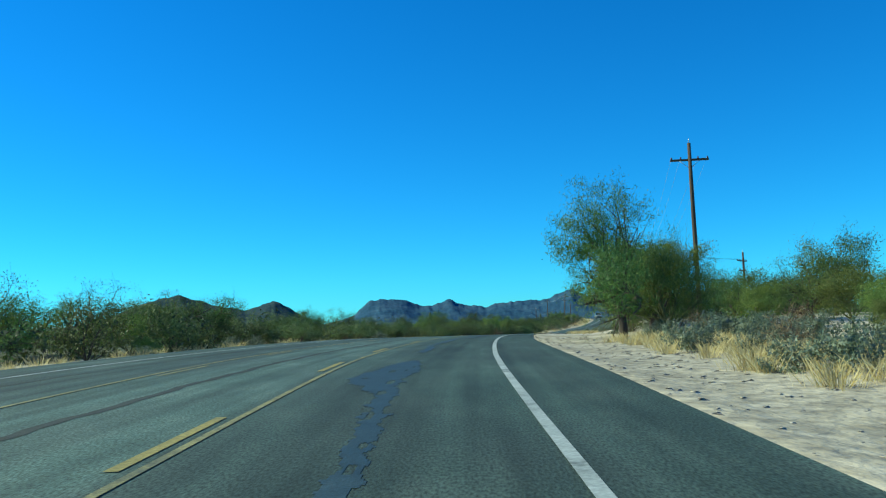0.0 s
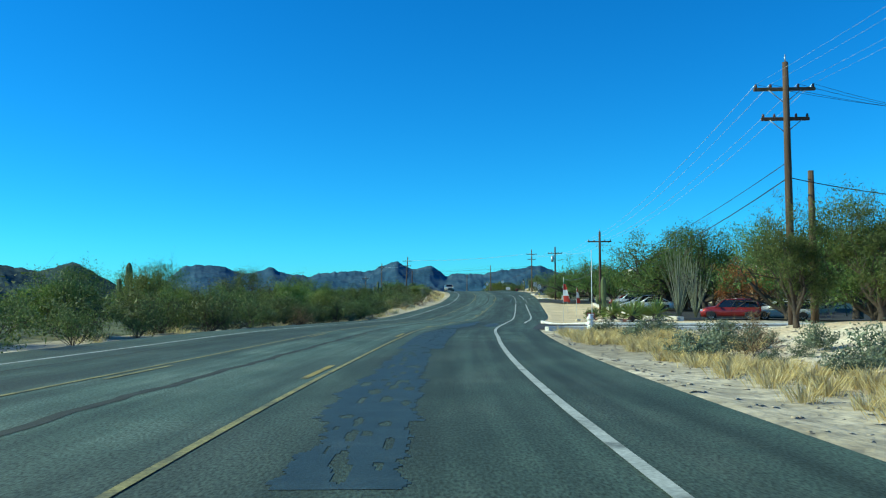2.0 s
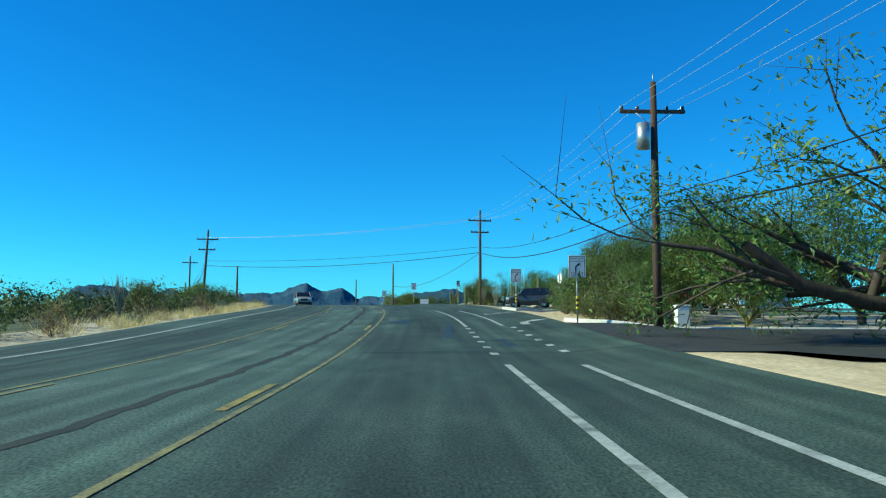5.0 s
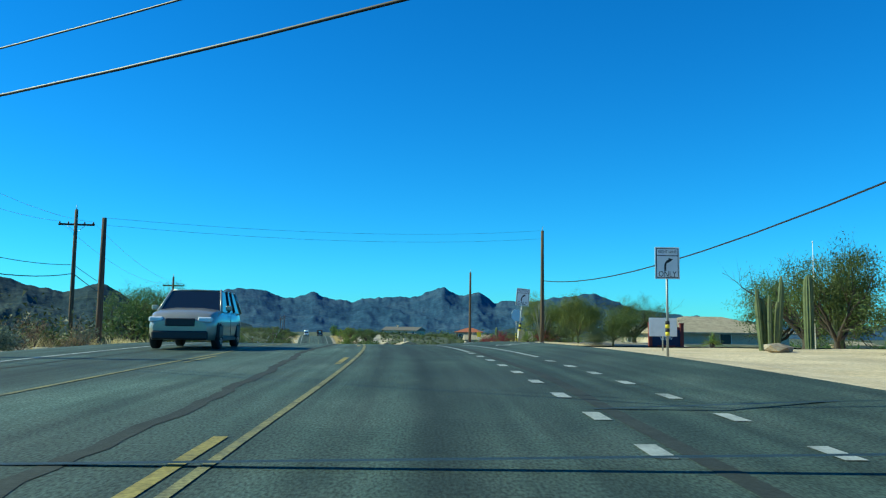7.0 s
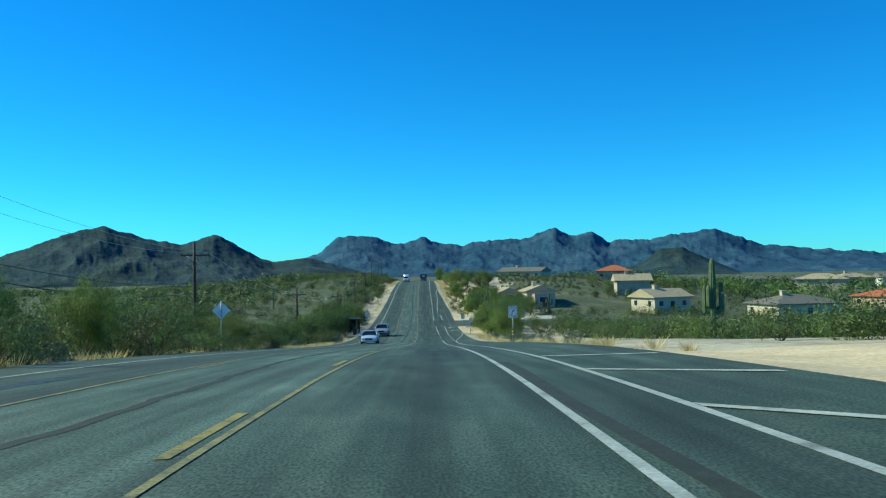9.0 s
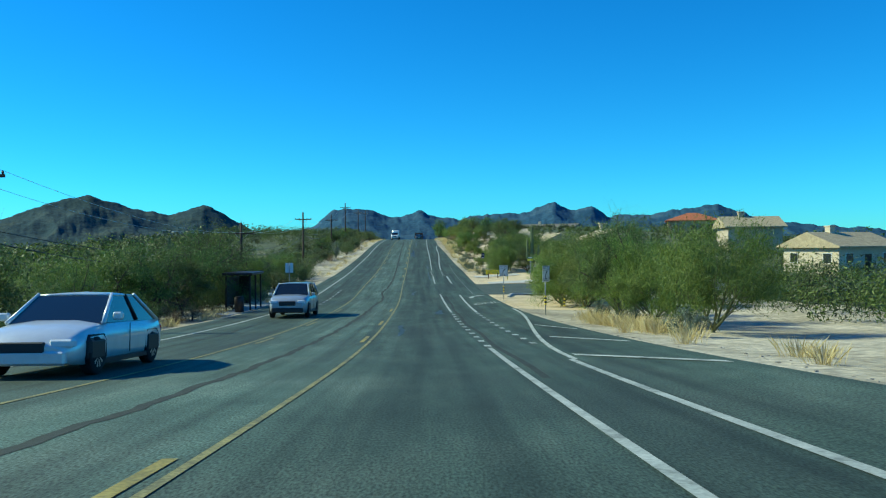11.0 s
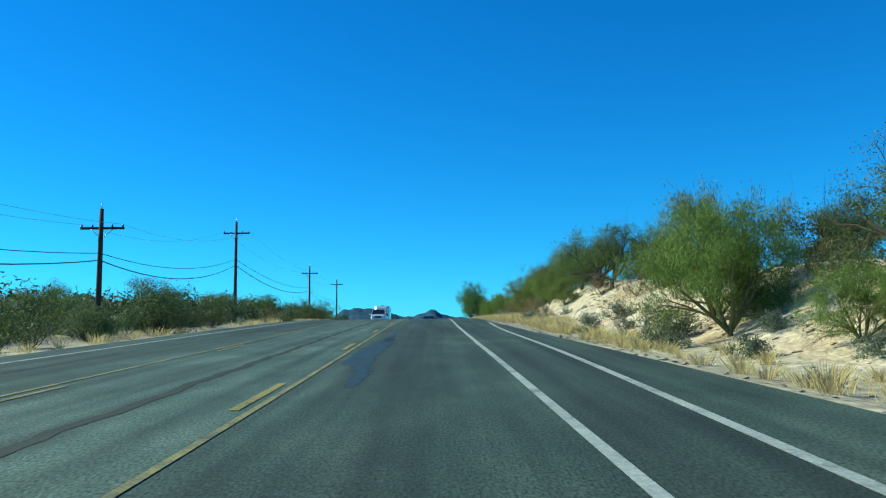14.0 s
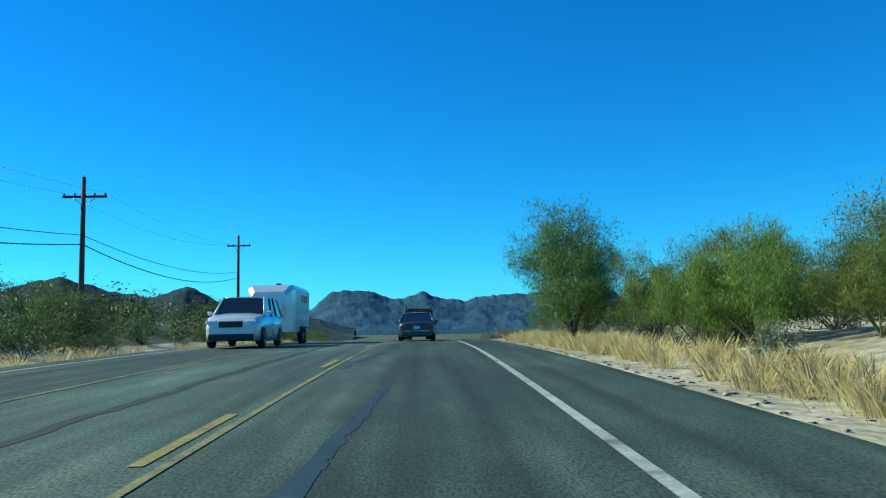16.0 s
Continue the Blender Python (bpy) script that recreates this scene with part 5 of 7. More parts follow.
apron("road_side_1", "dark fresh asphalt side street mouth", ((108.9, 4.9), (123, 5.2), (118.4, 8.6), (109, 8.6)), M_FRESH)
apron("road_side_1b", "dark fresh asphalt side street", ((109, 8.6), (118.4, 8.6), (116.3, 42), (109, 42)), M_FRESH)
apron("road_side_2", "dark asphalt driveway mouth", ((193, 6.6), (206, 6.7), (204.5, 34), (192, 34)), M_FRESH)
apron("road_side_3", "grey asphalt side street", ((229.8, 6.7), (245.5, 6.75), (244, 40), (231, 40)), M_AGED)
apron("road_side_4", "grey asphalt side street", ((296.5, 6.8), (309.8, 6.85), (309, 44), (298, 44)), M_AGED)
apron("road_side_5", "grey asphalt side street with pale edges", ((464.8, 6.6), (478.6, 6.7), (477, 46), (466, 46)), M_AGED)
apron("pavement_lot", "grey asphalt car park", ((127, 15.2), (190, 14.5), (190, 40), (126, 34)), M_FRESH, 24, 0.06)
apron("pavement_pad", "pale concrete bus stop pad", ((490.6, 7.6), (493.4, 7.6), (493.4, 12.5), (490.6, 12.5)), M_CONC, 6, 0.02)
apron("pavement_walk", "pale concrete walk along the side street", ((480, 8.2), (483.0, 8.2), (481.4, 26), (478.6, 26)), M_CONC, 8, 0.015)
apron("pavement_pad_left", "pale concrete bus shelter pad", ((450.5, -11.2), (450.5, -8.6), (461, -8.6), (461, -11.2)), M_CONC, 8, 0.10)

M_KERB = surface("white_painted_kerb", [(0.3, (0.55, 0.54, 0.50)), (0.6, (0.74, 0.73, 0.70))], 1.5, 0.8, fine=0.15)


def kerb(name, pts, label="white painted concrete kerb", w=0.22, h=0.16, material=None):
    """A kerb with a rounded top along plan points."""
    c = spline([(a, b, 0) for a, b in pts], 6)
    prof = ((-w / 2, -0.15), (-w / 2, h - 0.03), (-w / 2 + 0.03, h), (w / 2 - 0.03, h), (w / 2, h - 0.03), (w / 2, -0.15))
    vs, fs = [], []
    t = np.gradient(c[:, :2], axis=0)
    for (s, u, _), (ts, tu) in zip(c, t):
        k = math.hypot(ts, tu) or 1
        for o, z in prof:
            x, y = spot(s + tu / k * o, u - ts / k * o)
            vs.append((float(x), float(y), float(max(ground_z(s, u), flat(s, u) - 0.1 if abs(u - right_edge(s)) < 1 else -99)) + z + 0.02))
    n = len(prof)
    for i in range(len(c) - 1):
        for k in range(n - 1):
            fs.append((i * n + k, i * n + k + 1, (i + 1) * n + k + 1, (i + 1) * n + k))
    fs += [tuple(range(n)), tuple((len(c) - 1) * n + k for k in range(n))[::-1]]
    return tagged(shown(name, mesh(name, vs, fs), material or M_KERB), label, "kerb", kind="structure")


kerb("kerb_1", [(125, 5.4), (122.8, 5.6), (120, 7), (118.5, 8.5), (117.8, 12), (117, 20), (116, 40)])
kerb("kerb_2", [(107.6, 5.5), (108.3, 6.2), (108.7, 9), (109, 20), (109, 40)])
kerb("kerb_3", [(207.9, 7.1), (206.9, 7.3), (205.7, 8.6), (205.1, 12), (204.8, 18), (204.6, 32)], w=0.3, h=0.1)
kerb("kerb_4", [(222.8, 7.4), (223.3, 6.9), (224.4, 6.95), (226.1, 7.8), (227.9, 9.8), (229, 13), (229.6, 18)], w=0.3, h=0.13)
kerb("kerb_5", [(128, 14.6), (145, 14.5), (165, 14.2), (188, 14.0)], "low pale concrete wall edge of the car park", 0.3, 0.3, M_CONC)
kerb("kerb_6", [(462.5, 8.0), (464.6, 8.7), (465.4, 11), (465.6, 24)], "low concrete kerb of the side street", 0.2, 0.12, M_CONC)

# sealer in the driven lane: ragged films over the cracks, with windows of bare asphalt left between the strokes
def sealer(rows, ragged=0.1, windows=0.0, seed=1):
    """A film of tar along rows of (s, u on its left, u on its right); windows: how far the strokes leave gaps."""
    q = np.array(rows, float)
    ds, du = 0.07, 0.025
    ss = np.arange(q[0, 0], q[-1, 0], ds)
    lo, hi = np.interp(ss, q[:, 0], q[:, 1]), np.interp(ss, q[:, 0], q[:, 2])
    uu = np.arange(q[:, 1].min() - 0.25, q[:, 2].max() + 0.25, du)
    S_, U_ = np.meshgrid(ss, uu, indexing="ij")
    rough = ragged * (wave(S_ * 1.6, U_ * 5, 2.2, seed) + 0.7 * wave(S_ * 5, U_ * 9, 3.0, seed + 1))
    comb = 0.5 * ragged * np.clip(np.sin(S_ * 6.1 + 3 * wave(S_, U_ * 0, 1.1, seed + 5)) * 2 - 0.9, 0, 1)      # short strokes across
    inside = np.minimum(U_ - lo[:, None], hi[:, None] - U_) + rough + comb > 0
    pick = np.random.RandomState(seed)
    for _ in range(int(windows * 5.5 * ((hi - lo) * ds).sum())):
        a = pick.uniform(ss[0] + 0.4, ss[-1] - 0.4)
        b = np.interp(a, ss, lo) + pick.uniform(0.12, 0.88) * np.interp(a, ss, hi - lo)
        la, lb = pick.uniform(0.08, 0.34), pick.uniform(0.02, 0.075)
        bend = 0.3 * wave(S_ * 3, U_ * 8, 2.0, seed + 2)
        inside &= ~((np.abs((S_ - a) / la) ** 3 + np.abs((U_ - b) / lb) ** 3) < 1 + bend * 2)
    r, c = np.nonzero(inside)
    n1 = len(uu) + 1
    gs, gu = np.meshgrid(np.append(ss, ss[-1] + ds), np.append(uu, uu[-1] + du), indexing="ij")
    x, y = spot(gs, gu)
    vs = np.stack([x, y, flat(gs, gu) + 0.0035], -1).reshape(-1, 3)
    fs = np.stack([r * n1 + c, r * n1 + c + 1, (r + 1) * n1 + c + 1, (r + 1) * n1 + c], 1)
    used, back = np.unique(fs, return_inverse=True)
    shown("tar_patch", mesh("tar_patch", vs[used], back.reshape(-1, 4)), M_TAR, road)


for k, (rows_, rag, win) in enumerate((
        (((5, 1.42, 1.62), (10, 1.28, 1.46), (12, 0.9, 1.35), (13, 0.45, 1.4), (15.5, 0.7, 1.5), (18, 1.15, 1.3)), 0.1, 0.3),
        (((22, 0.95, 1.15), (25.5, 0.95, 1.15), (27.2, 0.68, 0.9), (29, 0.8, 0.95), (31.5, 0.86, 1.05), (36, 0.85, 1.05), (41.4, 0.85, 1.0)), 0.05, 0),
        (((40.5, 1.22, 1.5), (43.5, 1.3, 1.55), (46, 1.36, 1.56), (54.5, 1.42, 1.65)), 0.07, 0),
        (((58.5, 1.15, 1.62), (61, 1.1, 1.6), (62.3, 0.95, 1.55), (65, 0.85, 1.5), (69.5, 0.82, 1.5), (74, 0.9, 1.4)), 0.12, 0.15),
        (((76.3, 0.85, 1.6), (78, 0.9, 1.6), (81.4, 0.62, 1.62), (85, 0.75, 1.55), (90, 0.75, 1.5), (92.5, 0.8, 1.4)), 0.1, 0.9),
        (((92.8, 0.55, 1.7), (95.3, 0.6, 1.72), (99, 0.5, 1.72), (103.5, 0.5, 1.75), (107, 0.7, 1.6), (109.5, 0.8, 1.4)), 0.08, 0.7),
        (((110.8, 0.65, 1.3), (113, 0.55, 1.45), (115.3, 0.32, 1.5), (118, 0.42, 1.5), (121, 0.6, 1.45), (124.5, 0.7, 1.2), (130, 0.8, 1.05)), 0.1, 0.15),
        (((114.2, 2.5, 2.98), (116.3, 2.4, 2.95), (117.2, 2.15, 2.9), (121.7, 2.12, 2.8), (123.2, 2.2, 2.6)), 0.08, 0.25),
        (((200.8, 2.2, 2.5), (203.7, 2.3, 2.56), (206, 2.45, 2.62), (208.8, 2.58, 2.7)), 0.04, 0),
        (((208.6, 0.35, 0.6), (210.2, 0.25, 0.95), (211.4, 0.7, 1.0)), 0.12, 0.5),
        (((197.4, 3.7, 4.0), (200.4, 3.75, 3.95)), 0.05, 0),
        (((208, 0.85, 1.1), (212, 0.9, 1.15)), 0.1, 0),
        (((225, 0.55, 0.75), (227, 0.5, 0.7)), 0.14, 0.3),
        (((286, -5.3, -4.8), (298, -5.1, -4.6), (308, -4.9, -4.5), (318, -4.9, -4.6)), 0.12, 0.2),
        (((338.5, -5.6, -5.1), (342.5, -5.4, -5.0)), 0.15, 0.2),
        (((429, 0.72, 0.82), (432.5, 0.76, 0.94), (434, 0.62, 0.8), (436, 0.64, 0.78)), 0.05, 0),
        (((445.4, 2.35, 2.8), (446.6, 2.2, 2.75), (447.4, 2.4, 2.7), (449.5, 2.58, 2.7)), 0.09, 0.1),
        (((466.3, 0.78, 1.02), (468.6, 0.88, 1.0), (469.6, 1.05, 1.14), (471, 1.32, 1.42)), 0.05, 0),
        (((486, 2.6, 2.72), (490, 2.56, 2.66), (500, 2.62, 2.7)), 0.04, 0),
        (((505.5, 2.68, 2.8), (508, 2.6, 2.78), (510, 2.58, 2.74), (511.5, 2.6, 2.7)), 0.05, 0),
        (((529.2, 0.72, 0.86), (531.5, 0.6, 0.8), (534, 0.15, 0.66), (538, 0.16, 0.7), (541, 0.3, 0.75), (544.5, 0.5, 0.66)), 0.1, 0.1),
        (((542, 0.4, 0.66), (546, 0.44, 0.62), (550, 0.46, 0.54)), 0.04, 0),
        (((561.5, 1.05, 1.2), (564, 1.0, 1.16), (566, 0.74, 1.02), (569, 0.86, 0.98), (574.5, 0.8, 0.9)), 0.06, 0),
        (((581, 0.18, 0.34), (583, 0.3, 0.4), (585, 0.44, 0.52)), 0.05, 0),
        (((582.6, 0.9, 1.02), (585, 0.95, 1.08), (590, 0.95, 1.1)), 0.06, 0),
        (((598.8, 0.8, 1.0), (601.2, 0.92, 1.05), (603.2, 1.05, 1.15), (606, 1.12, 1.22)), 0.04, 0),
        (((610, 0.1, 0.25), (612, 0.06, 0.2), (613.5, 0.3, 0.5), (616, 0.4, 0.5)), 0.08, 0.2))):
    sealer(rows_, rag, win, 20 + 7 * k)
for s, u0, u1 in ((44.5, 0.1, 1.3), (47.5, 0.1, 1.2), (63, 0.1, 1.3), (69, 0.2, 1.0), (195.2, 0.2, 7.4), (199.6, 3.2, 5.2), (258.5, -1.5, 8), (262, 3.2, 8), (449.5, 3.3, 7.4), (487, 3.2, 7), (118, 0.1, 1), (500, 4.4, 6.6), (213, 5, 8), (225.5, -0.2, 0.9)):
    ribbon("tar_line", s, s + 0.09, u0, u1, M_TAR, lift=0.0045)


# ---- writing ----
def words(text, size, name="letters"):
    """The outline of a text as a flat mesh, centred, in the built-in font."""
    cu = bpy.data.curves.new(name, "FONT")
    cu.body, cu.size, cu.align_x, cu.align_y = text, size, "CENTER", "CENTER"
    cu.resolution_u = 2
    ob = bpy.data.objects.new(name, cu)
    scene.collection.objects.link(ob)
    me = bpy.data.meshes.new_from_object(ob.evaluated_get(bpy.context.evaluated_depsgraph_get()))
    bpy.data.objects.remove(ob)
    me.name = name
    me.materials.clear()
    return me


def strip(pts, w):
    """A flat bent bar in the xz plane along pts."""
    p = [np.array(q, float) for q in pts]
    vs, fs = [], []
    for i, q in enumerate(p):
        t = p[min(i + 1, len(p) - 1)] - p[max(i - 1, 0)]
        t /= np.linalg.norm(t)
        n = np.array((-t[1], t[0])) * w / 2
        vs += [(q[0] + n[0], q[1] + n[1]), (q[0] - n[0], q[1] - n[1])]
    for i in range(len(p) - 1):
        fs.append((2 * i, 2 * i + 1, 2 * i + 3, 2 * i + 2))
    return vs, fs


def turn_arrow(w):
    """A right-turn arrow, about w high, in a plane."""
    k = w / 1.0
    vs, fs = strip([(-0.22, -0.5), (-0.22, -0.12), (-0.17, 0.06), (-0.05, 0.2), (0.08, 0.26)], 0.15)
    o = len(vs)
    vs += [(0.03, 0.45), (0.0, 0.08), (0.36, 0.33)]
    fs.append((o, o + 1, o + 2))
    return [(a * k, b * k) for a, b in vs], fs


M_PLATE = glossy("white_reflective_sheet", (0.78, 0.79, 0.78), 0.4)
M_BLACKP = glossy("black_sign_paint", (0.012, 0.012, 0.012), 0.5)
M_YELP = glossy("yellow_reflector", (0.75, 0.58, 0.03), 0.4)
M_BACK = glossy("bare_aluminium_plate", (0.82, 0.82, 0.8), 0.6, 0.0)
M_POST = glossy("grey_steel_post", (0.30, 0.31, 0.30), 0.5, 0.6)
M_BLUEP = glossy("dark_blue_paint", (0.012, 0.02, 0.06), 0.5)
M_GREENP = glossy("green_sign_paint", (0.01, 0.12, 0.05), 0.45)
M_REDP = glossy("dark_red_paint", (0.22, 0.03, 0.02), 0.5)
M_BRIGHTRED = glossy("bright_red_cloth", (0.42, 0.035, 0.025), 0.8)
ONLY, LANE_TXT = words("ONLY", 0.26), words("RIGHT LANE", 0.125)
for q in (ONLY, LANE_TXT):
    q.materials.append(M_BLACKP)


def flat_part(name, vs, fs, material, parent, y, label=""):
    return shown(name, mesh(name, [(a, y, b) for a, b in vs], fs), material, parent, label)


def banded(ob, h0=0.5, n=5, r=0.053):
    for k in range(n):
        tube("band", [(0, 0, h0 + k * 0.09), (0, 0, h0 + k * 0.09 + 0.088)], [r, r], M_YELP if k % 2 == 0 else M_BLACKP, ob, 10)


def lane_sign(s, u, lean=0.0, bands=5, turn=0, h=1.62, k=0.79):
    """A post with the right-lane sign, facing traffic."""
    ob = thing("traffic_sign", "white lane control sign with a turn arrow on a banded post", "traffic sign", place(s, u), heading(s) + turn, group="lane control signs")
    ob.matrix_basis = ob.matrix_basis @ pose(0, 0, 0, 0, lean, 0)
    w, t = 0.385 * k, 0.98 * k
    tube("post", [(0, 0, -0.3), (0, 0, h + t - 0.05)], [0.03, 0.03], M_POST, ob, 8)
    plate = part("plate", boxed(-w, w, -0.045, -0.035, h, h + t, 0.004), M_PLATE, ob)
    e = 0.018
    for a, b, c, d in ((-w + 0.03, w - 0.03, h + 0.03, h + 0.03 + e), (-w + 0.03, w - 0.03, h + t - 0.03 - e, h + t - 0.03), (-w + 0.03, -w + 0.03 + e, h + 0.03, h + t - 0.03), (w - 0.03 - e, w - 0.03, h + 0.03, h + t - 0.03), (-w + 0.03, w - 0.03, h + t * 0.72, h + t * 0.72 + e)):
        flat_part("border", [(a, c), (b, c), (b, d), (a, d)], [(0, 1, 2, 3)], M_BLACKP, plate, -0.049)
    vs, fs = turn_arrow(0.42 * k)
    flat_part("arrow", [(a + 0.02, b + h + t * 0.47) for a, b in vs], fs, M_BLACKP, plate, -0.049)
    for me, z in ((ONLY, h + t * 0.15), (LANE_TXT, h + t * 0.85)):
        o = shown("letters", me, None, plate)
        o.matrix_basis = pose(0, -0.049, z, 90, 0, 0)
        o.scale = (0.8 * k, 0.95 * k, k)
    if bands:
        banded(ob, n=bands)
    return ob


for row in ((205.7, 7.05, 0, 5), (223.2, 7.4, 0, 5), (272.3, 7.42, 0, 4, 0, 1.86), (289.0, 6.95, 5, 4), (380, 7.2, 0, 4), (441.8, 7.6, 0, 5, 48), (459.6, 7.35, 0, 5)):
    lane_sign(*row)


def board_sign(name, label, s, u, h, w, t, material, turn=0.0, shape="rect", bands=0, bars=(), post=M_POST, group=""):
    """A plate on a post: rect, diamond or octagon; bars are (z0, z1, half width, material)."""
    ob = thing(name, label, "sign", place(s, u), heading(s) + turn, group=group)
    tube("post", [(0, 0, -0.3), (0, 0, h + t)], [0.028, 0.028], post, ob, 8)
    bm = bmesh.new()
    if shape == "rect":
        box(bm, -w, w, -0.045, -0.035, h, h + t, 0.004)
    else:
        n = 8 if shape == "oct" else 4
        bmesh.ops.create_cone(bm, cap_ends=True, segments=n, radius1=t / 2 * (1.08 if n == 8 else 1.0), radius2=t / 2 * (1.08 if n == 8 else 1.0), depth=0.01,
                              matrix=Matrix.Translation((0, -0.04, h + t / 2)) @ Matrix.Rotation(radians(90), 4, "X") @ Matrix.Rotation(radians(22.5 if n == 8 else 0), 4, "Z"))
    plate = part("plate", bm, material, ob)
    for z0, z1, bw, m in bars:
        flat_part("bar", [(-bw, z0), (bw, z0), (bw, z1), (-bw, z1)], [(0, 1, 2, 3)], m, plate, -0.05)
    if bands:
        banded(ob, n=bands)
    return ob


board_sign("bus_stop_sign", "dark blue bus stop sign on a banded post", 266, 11.2, 2.2, 0.17, 0.62, M_BLUEP, bands=5, bars=((2.28, 2.4, 0.13, M_PLATE), (2.62, 2.66, 0.12, M_PLATE)))
board_sign("bus_stop_sign", "dark blue bus stop sign on a black steel post", 493.4, 8.7, 2.0, 0.17, 0.6, M_BLUEP, bars=((2.06, 2.1, 0.13, M_PLATE), (2.34, 2.38, 0.12, M_PLATE)), post=M_BLACKP)
board_sign("stop_sign", "back of an octagonal stop sign on a steel post", 236.4, 13.2, 1.9, 0.4, 0.8, M_BACK, turn=100, shape="oct")
board_sign("stop_sign", "back of an octagonal stop sign on a banded post", 307.0, 11.2, 1.75, 0.4, 0.8, M_BACK, turn=15, shape="oct", bands=5)
board_sign("warning_sign", "bare metal back of a diamond warning sign", 373.5, -10.2, 2.0, 0.4, 1.05, M_BACK, turn=180, shape="dia", bands=4)
board_sign("road_sign", "bare metal back of a tall rectangular road sign", 466, -8.6, 1.9, 0.3, 0.75, M_BACK, turn=180, bands=4)
board_sign("marker_sign", "small yellow square marker sign on a white post", 315.8, 10.4, 0.85, 0.16, 0.36, M_YELP)
board_sign("notice_board", "white blank notice board on two posts", 283.2, 11.3, 0.55, 0.55, 0.7, M_PLATE)
sn = board_sign("street_sign", "green and yellow street name blades on a post", 483.5, 12.6, 2.1, 0.34, 0.16, M_GREENP, bars=((2.15, 2.2, 0.2, M_PLATE),))
part("blade", boxed(-0.28, 0.28, -0.03, -0.02, 1.86, 2.02, 0.004), M_YELP, sn, "yellow lower blade")
for s, u in ((448.0, 9.6), (482.5, 10.2)):
    banded(tagged(thing("marker_post", "short post with yellow and black bands", "post", place(s, u), 0), group="marker posts"), 0.2, 5, 0.05)

# words and arrows on the asphalt, laid on its crossfall
def painted(name, pts, faces, s, u):
    vs = []
    for a, b in pts:
        x, y = spot(s + b, u + a)
        vs.append((float(x), float(y), float(flat(s + b, u + a)) + 0.012))
    return shown(name, mesh(name, vs, faces), M_WHITE, road)


TURN_V, TURN_F = turn_arrow(1.0)
for s, u in ((208.4, 5.9), (296, 6.1), (463.2, 5.7)):
    painted("turn_arrow", [(a * 2.0, b * 2.6) for a, b in TURN_V], TURN_F, s, u)
PAINT = words("ONLY", 1.0)
for s, u in ((218.4, 6.05), (284.6, 6.2), (454.9, 6.0)):
    painted("road_letters", [(v.co.x * 0.8, v.co.y * 2.6) for v in PAINT.vertices], [tuple(p.vertices) for p in PAINT.polygons], s, u)


# ---- furniture of the verges ----
def subdivision_sign(s, u):
    ob = thing("entrance_sign", "dark blue entrance sign between red posts", "sign", place(s, u), heading(s) - 8)
    ob.scale = (0.76, 0.76, 0.76)
    for x in (-1.45, 1.45):
        part("post", boxed(x - 0.16, x + 0.16, -0.16, 0.16, -0.2, 2.25, 0.02), M_REDP, ob)
        part("cap", boxed(x - 0.2, x + 0.2, -0.2, 0.2, 2.25, 2.38, 0.02), M_REDP, ob)
    part("panel", boxed(-1.29, 1.29, -0.07, 0.07, 0.05, 1.75, 0.01), M_BLUEP, ob)
    bm = bmesh.new()
    pts = [(-1.3, 1.75), (1.3, 1.75), (1.3, 1.95), (0.7, 2.1), (0, 2.15), (-0.7, 2.1), (-1.3, 1.95)]
    f = bm.faces.new([bm.verts.new((a, -0.1, b)) for a, b in pts])
    r = bmesh.ops.extrude_face_region(bm, geom=[f])
    bmesh.ops.translate(bm, vec=(0, 0.2, 0), verts=[v for v in r["geom"] if isinstance(v, bmesh.types.BMVert)])
    part("header", bm, M_REDP, ob)
    me = words("VIEW", 0.5)
    me.materials.append(M_PLATE)
    o = shown("letters", me, None, ob)
    o.matrix_basis = pose(0, -0.075, 0.95, 90, 0, 0)
    flat_part("bar", [(-0.7, 1.45), (0.9, 1.45), (0.9, 1.58), (-0.7, 1.6)], [(0, 1, 2, 3)], M_BACK, ob, -0.076)
    flat_part("bar", [(-0.8, 0.2), (0.8, 0.2), (0.8, 0.32), (-0.8, 0.32)], [(0, 1, 2, 3)], M_REDP, ob, -0.076)


subdivision_sign(307.4, 22.0)


def banner_bench(s, u):
    ob = thing("banner_sign", "low yellow banner on two wooden legs", "sign", place(s, u), heading(s) - 4)
    for x in (-0.5, 0.5):
        part("leg", boxed(x - 0.05, x + 0.05, -0.05, 0.05, -0.15, 0.5, 0.01), M_DARKWOOD, ob)
    p = part("panel", boxed(-0.78, 0.78, -0.03, 0.03, 0.42, 0.86, 0.01), M_YELP, ob)
    for k, w in enumerate((0.5, 0.62, 0.4)):
        for j in range(3):
            flat_part("bar", [(-w + j * 0.44, 0.5 + k * 0.12), (-w + j * 0.44 + 0.3, 0.5 + k * 0.12), (-w + j * 0.44 + 0.3, 0.55 + k * 0.12), (-w + j * 0.44, 0.55 + k * 0.12)], [(0, 1, 2, 3)], M_GREENP, p, -0.034)


banner_bench(488.9, 9.4)


